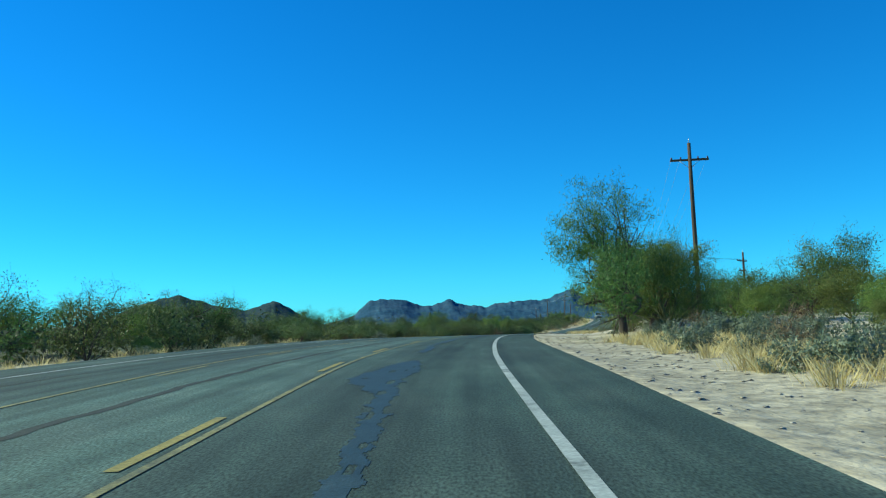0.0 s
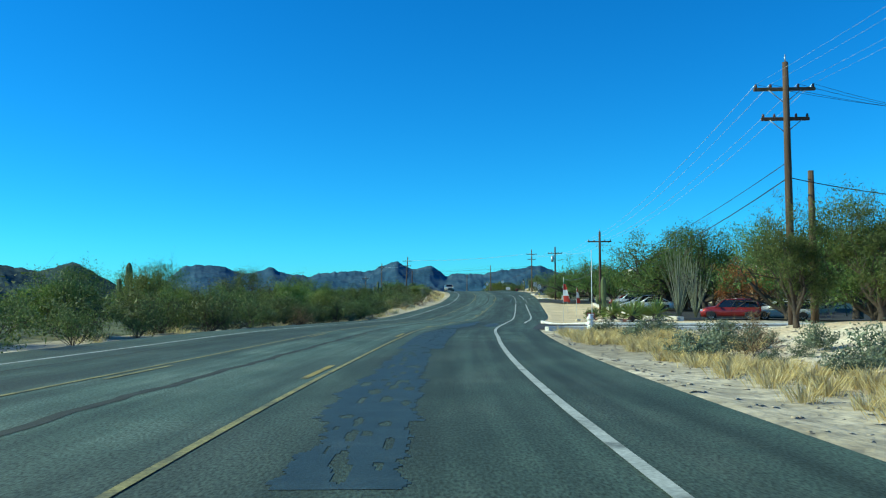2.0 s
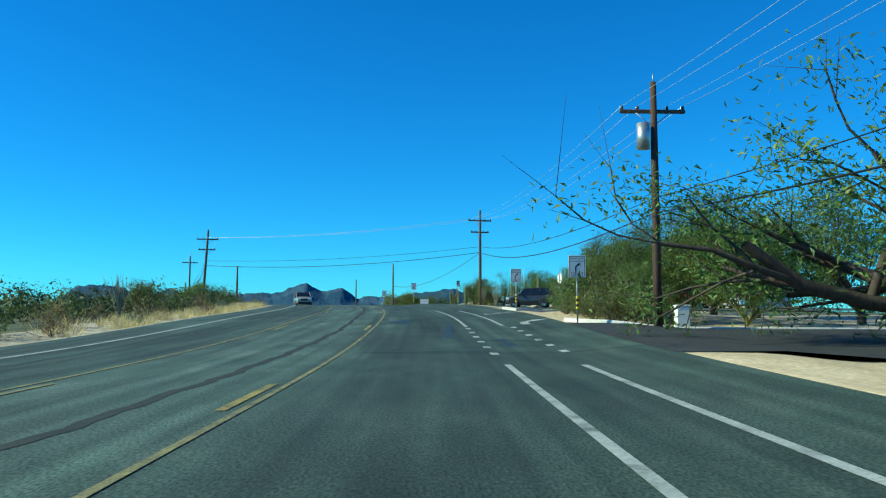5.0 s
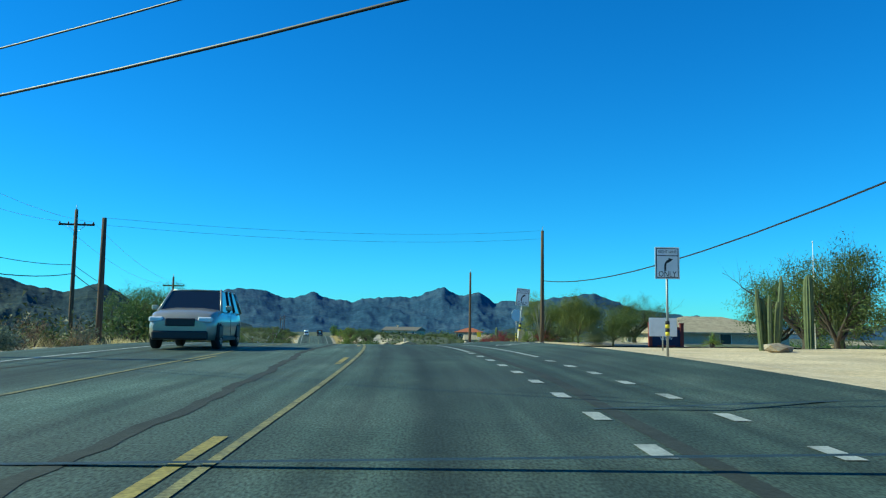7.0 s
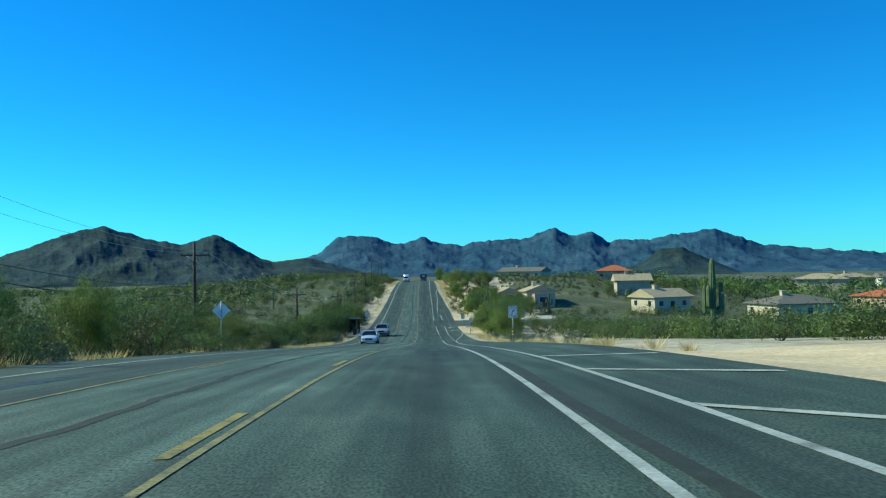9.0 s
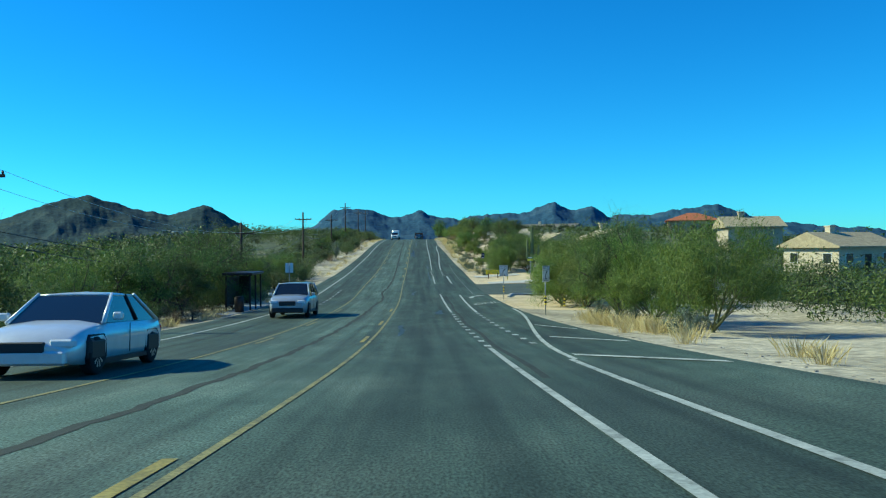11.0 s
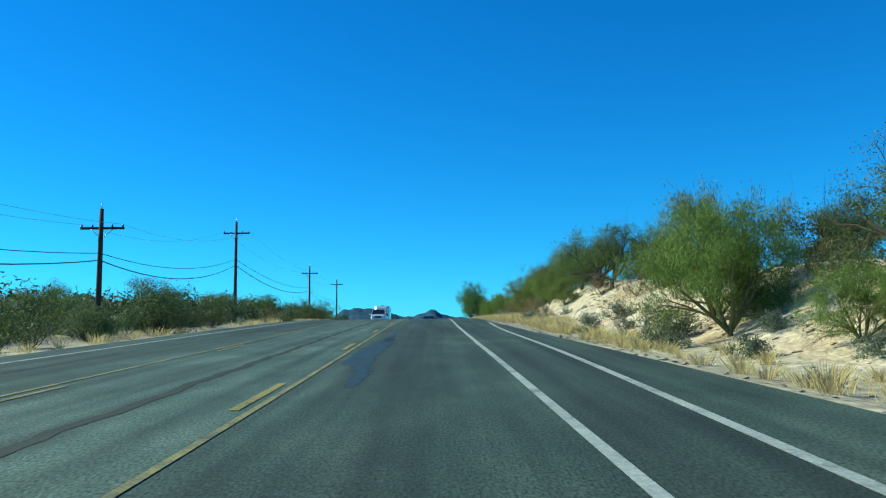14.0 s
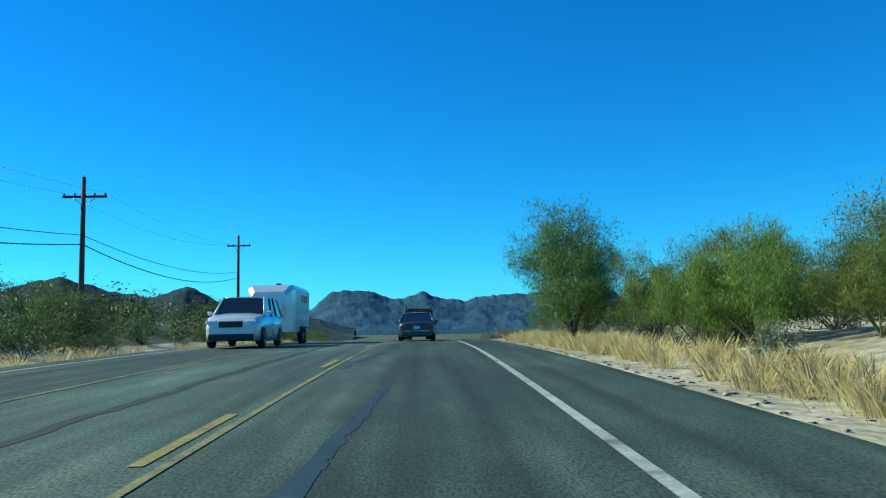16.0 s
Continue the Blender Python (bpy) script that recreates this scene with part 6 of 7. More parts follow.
def bus_shelter(s, u):
    ob = thing("bus_shelter", "dark brown mesh bus shelter on a concrete pad", "bus shelter", place(s, u, 0.08), heading(s))
    m = glossy("dark_brown_steel", (0.035, 0.024, 0.02), 0.5, 0.3)
    for x in (-0.75, 0.75):
        for y in (-1.7, 0, 1.7):
            part("post", boxed(x - 0.05, x + 0.05, y - 0.05, y + 0.05, -0.1, 2.25, 0.008), m, ob)
    part("roof", boxed(-0.95, 0.95, -1.95, 1.95, 2.25, 2.4, 0.03), m, ob)
    for y0, y1 in ((-1.65, -0.05), (0.05, 1.65)):
        p = part("back_panel", boxed(-0.73, -0.70, y0, y1, 0.25, 2.1, 0.004), m, ob)
    part("side_panel", boxed(-0.68, 0.1, 1.68, 1.71, 0.25, 2.1, 0.004), m, ob)
    part("bench", boxed(-0.6, -0.15, -1.4, 1.2, 0.42, 0.48, 0.01), m, ob)
    b = thing("litter_bin", "dark round litter bin by the bus shelter", "bin", place(s - 3.2, u + 0.4, 0.08), 0)
    tube("drum", [(0, 0, 0), (0, 0, 0.85), (0, 0, 0.9)], [0.28, 0.3, 0.27], m, b, 14)
    tube("lid", [(0, 0, 0.9), (0, 0, 0.97)], [0.3, 0.12], m, b, 14)


bus_shelter(456, -10.0)


def hydrant(s, u):
    ob = thing("fire_hydrant", "white fire hydrant beside the kerb", "fire hydrant", place(s, u), heading(s) + 20)
    tube("barrel", [(0, 0, -0.1), (0, 0, 0.05), (0, 0, 0.06), (0, 0, 0.55)], [0.16, 0.16, 0.11, 0.11], M_PLATE, ob, 12)
    tube("bonnet", [(0, 0, 0.55), (0, 0, 0.6), (0, 0, 0.68), (0, 0, 0.74), (0, 0, 0.79)], [0.15, 0.145, 0.1, 0.05, 0.03], M_PLATE, ob, 12)
    for a in (0, 120, 240):
        c, d = math.cos(radians(a)), math.sin(radians(a))
        tube("outlet", [(c * 0.08, d * 0.08, 0.38), (c * 0.2, d * 0.2, 0.38)], [0.065, 0.06], M_PLATE, ob, 8)


hydrant(107.0, 7.3)


def cabinet(s, u, w, d, h, m, label):
    ob = thing("utility_box", label, "utility box", place(s, u), heading(s))
    part("body", boxed(-w / 2, w / 2, -d / 2, d / 2, -0.1, h, 0.02), m, ob)
    part("lid", boxed(-w / 2 - 0.02, w / 2 + 0.02, -d / 2 - 0.02, d / 2 + 0.02, h, h + 0.05, 0.015), m, ob)


cabinet(206.2, 10.9, 0.45, 0.4, 0.8, M_PLATE, "pale steel utility box on the kerb")
cabinet(317.5, 14.2, 0.5, 0.4, 1.0, M_CONC, "pale concrete pillar in the rock bed")
cabinet(318.8, 15.3, 0.4, 0.4, 0.95, M_CONC, "pale concrete pillar in the rock bed")


def feather_flag(s, u, h, cols, turn=0):
    ob = thing("feather_flag", "red and green feather flag on a thin pole", "flag", place(s, u), heading(s) + turn, group="feather flags by the car park")
    tube("pole", [(0, 0, -0.2), (0, 0, h * 0.8), (0.05, 0, h)], [0.02, 0.015, 0.008], M_PLATE, ob, 6)
    z0, z1 = h * 0.46, h * 0.98
    for k, m in enumerate(cols):
        a, b = z0 + (z1 - z0) * k / len(cols), z0 + (z1 - z0) * (k + 1) / len(cols)
        vs, fs = [], []
        for i in range(5):
            z = a + (b - a) * i / 4
            w = 0.13 * h * max(0.08, 1 - 0.9 * ((z - z0) / (z1 - z0)) ** 1.3)
            for j in range(4):
                vs.append((0.02 + w * j / 3, 0.05 * math.sin(j * 1.3 + z * 2), z))
        for i in range(4):
            for j in range(3):
                fs.append((i * 4 + j, i * 4 + j + 1, (i + 1) * 4 + j + 1, (i + 1) * 4 + j))
        shown("cloth", mesh("cloth", vs, fs, True), m, ob)


feather_flag(134.1, 7.0, 3.4, (M_BRIGHTRED, M_PLATE, M_BRIGHTRED, M_GREENP), -20)
feather_flag(150, 8.9, 2.9, (M_BRIGHTRED, M_PLATE, M_BRIGHTRED), 15)
feather_flag(162, 8.8, 2.4, (M_BRIGHTRED, M_PLATE, M_BRIGHTRED), 25)


def bare_pole(s, u, h, r=0.024, label="tall thin white flagpole standing bare", m=None):
    ob = thing("flagpole", label, "flagpole", place(s, u), 0, group="flagpoles")
    tube("shaft", [(0, 0, -0.2), (0, 0, h * 0.5), (0, 0, h)], [r, r * 0.85, r * 0.6], m or M_PLATE, ob, 8)
    tube("finial", [(0, 0, h), (0, 0, h + 0.05), (0, 0, h + 0.1)], [r * 0.7, r * 1.1, r * 0.3], m or M_PLATE, ob, 8)


for s, u, h in ((119.3, 8.2, 4.2), (262, 17.5, 4.2), (285, 18.5, 4.4), (276, 24, 4.2)):
    bare_pole(s, u, h)
y = thing("yard_sign", "small dark red yard sign on two stakes", "sign", place(140, 9.4), heading(140))
for x in (-0.25, 0.25):
    tube("stake", [(x, 0, -0.1), (x, 0, 0.6)], [0.015, 0.015], M_STEEL, y, 5)
p = part("panel", boxed(-0.32, 0.32, -0.012, 0.012, 0.25, 0.7, 0.003), M_REDP, y)
for z, w in ((0.52, 0.24), (0.38, 0.26)):
    flat_part("bar", [(-w, z), (w, z), (w, z + 0.07), (-w, z + 0.07)], [(0, 1, 2, 3)], M_PLATE, p, -0.016)


# ---- cacti and garden plants ----
def ribbed(pts, radii, ribs=12, depth=0.16):
    """A ribbed column along pts with a domed end."""
    pts = [Vector(p) for p in pts]
    n, m = len(pts), ribs * 2
    vs, fs = [], []
    for i, p in enumerate(pts):
        d = (pts[min(i + 1, n - 1)] - pts[max(i - 1, 0)]).normalized()
        a = d.cross(Vector((0.2, 0.95, 0.1)))
        a.normalize()
        b = d.cross(a)
        for k in range(m):
            w = 2 * math.pi * k / m
            r = radii[i] * (1 if k % 2 == 0 else 1 - depth)
            vs.append(p + (a * math.cos(w) + b * math.sin(w)) * r)
    for i in range(n - 1):
        for k in range(m):
            k2 = (k + 1) % m
            fs.append((i * m + k, i * m + k2, (i + 1) * m + k2, (i + 1) * m + k))
    fs.append(tuple((n - 1) * m + k for k in range(m)))
    return vs, fs


def column(h, r):
    ks = (0, 0.15, 0.5, 0.8, 0.93, 0.98, 1.0)
    rs = (0.8, 0.92, 1.0, 0.98, 0.8, 0.5, 0.15)
    return [(0, 0, h * k - 0.1 * (k == 0)) for k in ks], [r * q for q in rs]


def saguaro(s, u, h, r=0.24, arms=(), label="tall green saguaro cactus with upturned arms"):
    """arms: (turn, start height, reach, rise)."""
    ob = thing("saguaro_cactus", label, "cactus", place(s, u), heading(s), group="saguaro cacti")
    shown("trunk", mesh("trunk", *ribbed(*column(h, r)), smooth=False), M_CACTUS, ob)
    for a, z, out, up in arms:
        c, d = math.cos(radians(a)), math.sin(radians(a))
        pts = [(c * r * 0.5, d * r * 0.5, z), (c * out * 0.6, d * out * 0.6, z + 0.02), (c * out * 0.95, d * out * 0.95, z + 0.2), (c * out, d * out, z + 0.5), (c * out, d * out, z + up * 0.9), (c * out, d * out, z + up * 0.97), (c * out, d * out, z + up)]
        q = r * 0.68
        shown("arm", mesh("arm", *ribbed(pts, [q * 0.8, q * 0.9, q, q, q * 0.85, q * 0.55, q * 0.15], 9), smooth=False), M_CACTUS, ob)
    return ob


saguaro(149.8, 11.4, 3.7, 0.26, ((180, 1.2, 0.6, 0.7),), "green saguaro cactus with one short arm")
for s, u, h in ((265.3, 20.3, 3.5), (272.8, 22.5, 3.6), (282.6, 16.8, 2.8), (284.2, 19.0, 3.1), (260, 17, 2.6)):
    saguaro(s, u, h, 0.2, (), "straight single-stemmed saguaro cactus")
saguaro(423.9, 35.7, 9.5, 0.4, ((0, 3.4, 1.0, 3.2), (160, 2.8, 0.9, 3.4), (210, 3.6, 0.7, 2.6), (330, 3.0, 1.1, 2.4)), "huge saguaro cactus with several upturned arms")
saguaro(493.5, 14.2, 5.3, 0.19, ((0, 1.9, 0.75, 1.3), (180, 2.3, 0.5, 1.5), (200, 1.6, 0.6, 1.2)))
for s, u, h in ((430, -30, 4), (520, -34, 4.5), (380, -48, 5), (118, -19, 3.8), (488, 26, 4.0), (210, -20, 3.5)):
    saguaro(s, u, h, 0.22, ((0, h * 0.45, 0.6, h * 0.3), (190, h * 0.5, 0.55, h * 0.25)))


def organ_pipe(s, u, label="clump of upright organ pipe cactus stems in a stone bed"):
    ob = thing("organ_pipe_cactus", label, "cactus", place(s, u), 0)
    rnd = random.Random(int(s))
    for k in range(11):
        a, d = rnd.uniform(0, 6.28), rnd.uniform(0.1, 0.6)
        pts, rad = column(rnd.uniform(1.3, 2.8), 0.085)
        pts = [(x + math.cos(a) * d * (0.6 + 0.4 * z / 2.5), y + math.sin(a) * d * (0.6 + 0.4 * z / 2.5), z) for x, y, z in pts]
        shown("stem", mesh("stem", *ribbed(pts, rad, 7)), M_CACTUS, ob)


organ_pipe(282.2, 15.0)
organ_pipe(268, 18)


M_OCO = surface("grey_green_stem", [(0.3, (0.13, 0.15, 0.10)), (0.7, (0.27, 0.28, 0.20))], 5.0, 0.85, coords="object")


def ocotillo(s, u, h, n=34):
    ob = thing("ocotillo", "grey leafless ocotillo with many whip-like stems", "shrub", place(s, u), 0, group="ocotillos")
    rnd = random.Random(int(s * 3))
    for k in range(n):
        a, t = rnd.uniform(0, 6.28), rnd.uniform(0.03, 0.36)
        l = h * rnd.uniform(0.7, 1.05)
        pts = [(math.cos(a) * math.sin(t) * l * q * (1 + 0.2 * math.sin(q * 4 + a)), math.sin(a) * math.sin(t) * l * q, l * q * math.cos(t)) for q in (0, 0.25, 0.5, 0.75, 1)]
        tube("stem", pts, [0.03, 0.026, 0.022, 0.016, 0.006], M_OCO, ob, 5)


for s, u, h in ((144, 17.2, 6.9), (146, 19, 5.2), (151, 13.0, 1.8), (532, -11.6, 2.9), (218, -13, 2.2), (314, 14.8, 3.0), (210.5, 10.4, 2.2), (262.5, 14.5, 2.6), (271.5, 15.5, 2.5)):
    ocotillo(s, u, h)


def rosette(s, u, size, n=120, label="spiky green yucca rosette", trunk=0.35):
    ob = thing("yucca", label, "plant", place(s, u), 0, group="yuccas in the stone beds")
    rnd = random.Random(int(s * 11 + u * 5))
    tube("trunk", [(0, 0, -0.1), (0, 0, trunk * size)], [0.16 * size, 0.2 * size], M_BARK, ob, 9)
    for k in range(n):
        a, e = rnd.uniform(0, 6.28), rnd.uniform(-0.25, 1.45)
        l = size * rnd.uniform(0.7, 1.05)
        d = Vector((math.cos(a) * math.cos(e), math.sin(a) * math.cos(e), math.sin(e)))
        w = Vector((-math.sin(a), math.cos(a), 0)) * 0.027 * size
        b = Vector((0, 0, trunk * size))
        m = b + d * l * 0.55
        t = b + d * l - Vector((0, 0, 0.12 * l * math.cos(e)))
        v = [b - w * 0.6, b + w * 0.6, m + w, t, m - w, m - Vector((0, 0, 0.03 * size))]
        shown("blade", mesh("blade", v, [(0, 1, 5), (1, 2, 5), (2, 3, 5), (3, 4, 5), (4, 0, 5), (0, 4, 3, 2, 1)]), M_AGAVE, ob)


for s, u, k in ((129.7, 10.3, 1.35), (129.0, 11.8, 1.3), (128.2, 13.0, 1.4), (131.5, 12.3, 1.2), (126.8, 11.2, 1.25), (311.8, 13.2, 0.8), (226, 12.2, 0.7), (288, 15.5, 0.6)):
    rosette(s, u, k)

BARREL = []
for i in range(2):
    rs = [0.12, 0.19, 0.235, 0.245, 0.21, 0.13, 0.03]
    zs = [-0.03, 0.06, 0.16, 0.26, 0.36, 0.43, 0.45]
    me = mesh("barrel", *ribbed([(0, 0, z) for z in zs], rs, 14, 0.14))
    me.materials.append(M_BARREL)
    BARREL.append(me)
rnd = random.Random(3)
for k in range(30):
    s = rnd.uniform(313, 337) if k < 26 else rnd.uniform(254, 262)
    u = float(right_edge(s)) + (rnd.uniform(3.6, 6.6) if k < 26 else rnd.uniform(3.8, 5.5))
    ob = tagged(new("barrel_cactus", BARREL[k % 2]), "round golden barrel cactus among the stones", "cactus", "barrel cacti in the rock bed")
    ob.matrix_basis = pose(*place(s, u, 0.1), 0, 0, rnd.uniform(0, 360)) @ Matrix.Diagonal((*(rnd.uniform(0.4, 0.75),) * 3, 1))

# stones of the beds: the nearest ones are pieces, the rest is one mesh
bed = tagged(new("rock_bed"), "bed of pale angular stones by the junction", "rock bed")
bed.matrix_basis = pose(*place(322, 11.5))
inv = bed.matrix_basis.inverted()
for k in range(290):
    s = rnd.uniform(310.5, 338.5)
    u = float(right_edge(s)) + rnd.uniform(3.4, 7.2)
    o = shown("stone", STONES[k % 5], None, bed)
    o.matrix_basis = inv @ pose(*place(s, u, 0.04), rnd.uniform(-30, 30), rnd.uniform(-30, 30), rnd.uniform(0, 360)) @ Matrix.Diagonal((*(rnd.uniform(0.14, 0.38),) * 3, 1))
# the smaller stones between them
rs = np.random.RandomState(21)
n = 1500
s_ = rs.uniform(310.5, 338.5, n)
c_ = places(s_, right_edge(s_) + rs.uniform(3.2, 7.4, n)) + np.array((0, 0, 0.02))
k_, a_ = rs.uniform(0.05, 0.15, n), rs.uniform(0, 6.28, n)
o_ = FORM[None] * k_[:, None, None] * rs.uniform(0.7, 1.3, (n, 6, 3)) * np.array((1, 1, 1.6))
o_ = np.stack([o_[..., 0] * np.cos(a_)[:, None] - o_[..., 1] * np.sin(a_)[:, None], o_[..., 0] * np.sin(a_)[:, None] + o_[..., 1] * np.cos(a_)[:, None], o_[..., 2]], -1) + c_[:, None]
tagged(shown("bed_gravel", mesh("bed_gravel", o_.reshape(-1, 3), (np.arange(n)[:, None, None] * 6 + tri[None]).reshape(-1, 3)), M_BED), "small brown stones between the rocks of the bed", "stones", kind="stuff")
PALE = [m.copy() for m in STONES]
for m in PALE:
    m.materials[0] = M_ROCK
bed2 = tagged(new("rock_border"), "border of pale rocks round a gravel bed", "rock bed")
bed2.matrix_basis = pose(*place(130, 9.3))
inv = bed2.matrix_basis.inverted()
for k in range(90):
    w = k / 90
    s, u = (125.5 + 20 * w, 9.3 + 1.2 * math.sin(w * 6)) if k < 60 else (126 + rnd.uniform(0, 3), 9.5 + (k - 60) * 0.15)
    o = shown("rock", PALE[k % 5], None, bed2)
    o.matrix_basis = inv @ pose(*place(s + rnd.uniform(-0.3, 0.3), u + rnd.uniform(-0.3, 0.3), 0.06), rnd.uniform(-30, 30), rnd.uniform(-30, 30), rnd.uniform(0, 360)) @ Matrix.Diagonal((*(rnd.uniform(0.18, 0.42),) * 3, 1))
M_REDGRAVEL = surface("red_lava_gravel", [(0.3, (0.12, 0.045, 0.035)), (0.7, (0.26, 0.10, 0.075))], 6.0, 0.95, bump=0.03, fine=0.4)
apron("gravel_bed", "dark red crushed rock bed", ((126, 9.6), (144, 9.6), (144, 14.2), (126, 14.2)), M_REDGRAVEL, 10, 0.05)
for s, u, k in ((279, 13.6, 1.5), (262, 15.8, 1.5), (258, 16, 1.2), (241.5, 12.6, 1.3), (240, 14, 1.2), (543, 8.0, 0.5), (585, 7.4, 0.4)):
    ob = tagged(new("boulder", STONES[int(k * 10) % 5]), "large reddish boulder resting on the sand", "boulder", "boulders")
    ob.matrix_basis = pose(*place(s, u, 0.08 * k), 5, 0, 40 * k) @ Matrix.Diagonal((k, k * 0.7, k * 0.34, 1))
for k in range(12):
    s = 316 + k * 2.4
    plant("red", s, 15.5 + 1.6 * math.sin(k * 1.7), 0.75 + 0.2 * math.sin(k * 2.3), rnd=rnd)
for k in range(14):
    plant("creosote", 311 + k * 2.5, 16.8 + 1.2 * math.cos(k * 2.1), 1.0, rnd=rnd)
for s, u in ((142, 9.6), (143.5, 10.0), (147, 10.4), (150.5, 10.2), (152, 10.6), (146, 11.0)):
    plant("mesquite", s, u, 0.24, rnd=rnd)


# ---- vehicles ----
M_GLASS = bpy.data.materials.new("tinted_glass")
M_GLASS.use_nodes = True
g = M_GLASS.node_tree.nodes["Principled BSDF"].inputs
g["Base Color"].default_value, g["Roughness"].default_value, g["Coat Weight"].default_value = (0.012, 0.014, 0.016, 1), 0.06, 0.6
M_RUBBER = glossy("black_rubber", (0.015, 0.015, 0.015), 0.85)
M_RIM = glossy("alloy_rim", (0.55, 0.56, 0.58), 0.3, 0.8)
M_TRIM = glossy("black_trim", (0.02, 0.02, 0.022), 0.5)
M_LAMP = glossy("clear_lamp", (0.8, 0.82, 0.85), 0.1)
M_TAIL = glossy("red_lamp", (0.35, 0.012, 0.012), 0.15)
M_CHROME = glossy("chrome", (0.7, 0.71, 0.72), 0.12, 1.0)
PAINTS = {k: glossy("car_paint_" + k, c, 0.32, 0.35, 0.7) for k, c in dict(slate=(0.045, 0.065, 0.085), black=(0.012, 0.013, 0.015), white=(0.75, 0.76, 0.76), silver=(0.42, 0.45, 0.48), red=(0.30, 0.025, 0.02), graphite=(0.06, 0.065, 0.07), tan=(0.40, 0.36, 0.28)).items()}


def loft(sections):
    """Closed sections of equal count joined along y, both ends capped; sections: (y, [(x, z), ...])."""
    vs, fs = [], []
    n = len(sections[0][1])
    for y, pts in sections:
        vs += [(x, y, z) for x, z in pts]
    for i in range(len(sections) - 1):
        for k in range(n):
            k2 = (k + 1) % n
            fs.append((i * n + k, (i + 1) * n + k, (i + 1) * n + k2, i * n + k2))
    fs.append(tuple(range(n)))
    fs.append(tuple((len(sections) - 1) * n + k for k in range(n))[::-1])
    return vs, fs


def shell(w, z0, z1, crown=0.05, tuck=0.06, shoulder=0.62):
    """One body section: sills tucked in, a shoulder line, a slightly crowned top."""
    zs = z0 + (z1 - z0) * shoulder
    half = [(w - tuck, z0), (w - 0.01, z0 + (z1 - z0) * 0.25), (w, zs), (w - 0.05, z1 - 0.03), (w - 0.16, z1), (w * 0.4, z1 + crown)]
    return half + [(-x, z) for x, z in reversed(half)]


def wheel(parent, x, y, r, w, side):
    ob = shown("wheel", mesh("wheel", *tube_data([(x - w * 0.45, y, r), (x + w * 0.45, y, r)], [r * 0.62, r * 0.62], 16)), M_TRIM, parent)
    tyre = [(x - w / 2, r * 0.9), (x - w / 2 + 0.03, r), (x + w / 2 - 0.03, r), (x + w / 2, r * 0.9)]
    shown("tyre", mesh("tyre", *tube_data([(q, y, r) for q, _ in tyre], [k for _, k in tyre], 20), smooth=True), M_RUBBER, ob)
    o = x + side * (w / 2 + 0.005)
    vs, fs = [], []
    for k in range(10):
        a = 2 * math.pi * k / 10
        for d in (-0.16, 0.16):
            vs.append((o, y + math.cos(a + d * 0.5) * r * 0.16, r + math.sin(a + d * 0.5) * r * 0.16))
        for d in (0.14, -0.14):
            vs.append((o, y + math.cos(a + d) * r * 0.62, r + math.sin(a + d) * r * 0.62))
        fs.append((k * 4, k * 4 + 1, k * 4 + 2, k * 4 + 3))
    shown("rim", mesh("rim", vs, fs), M_RIM, ob)
    return ob


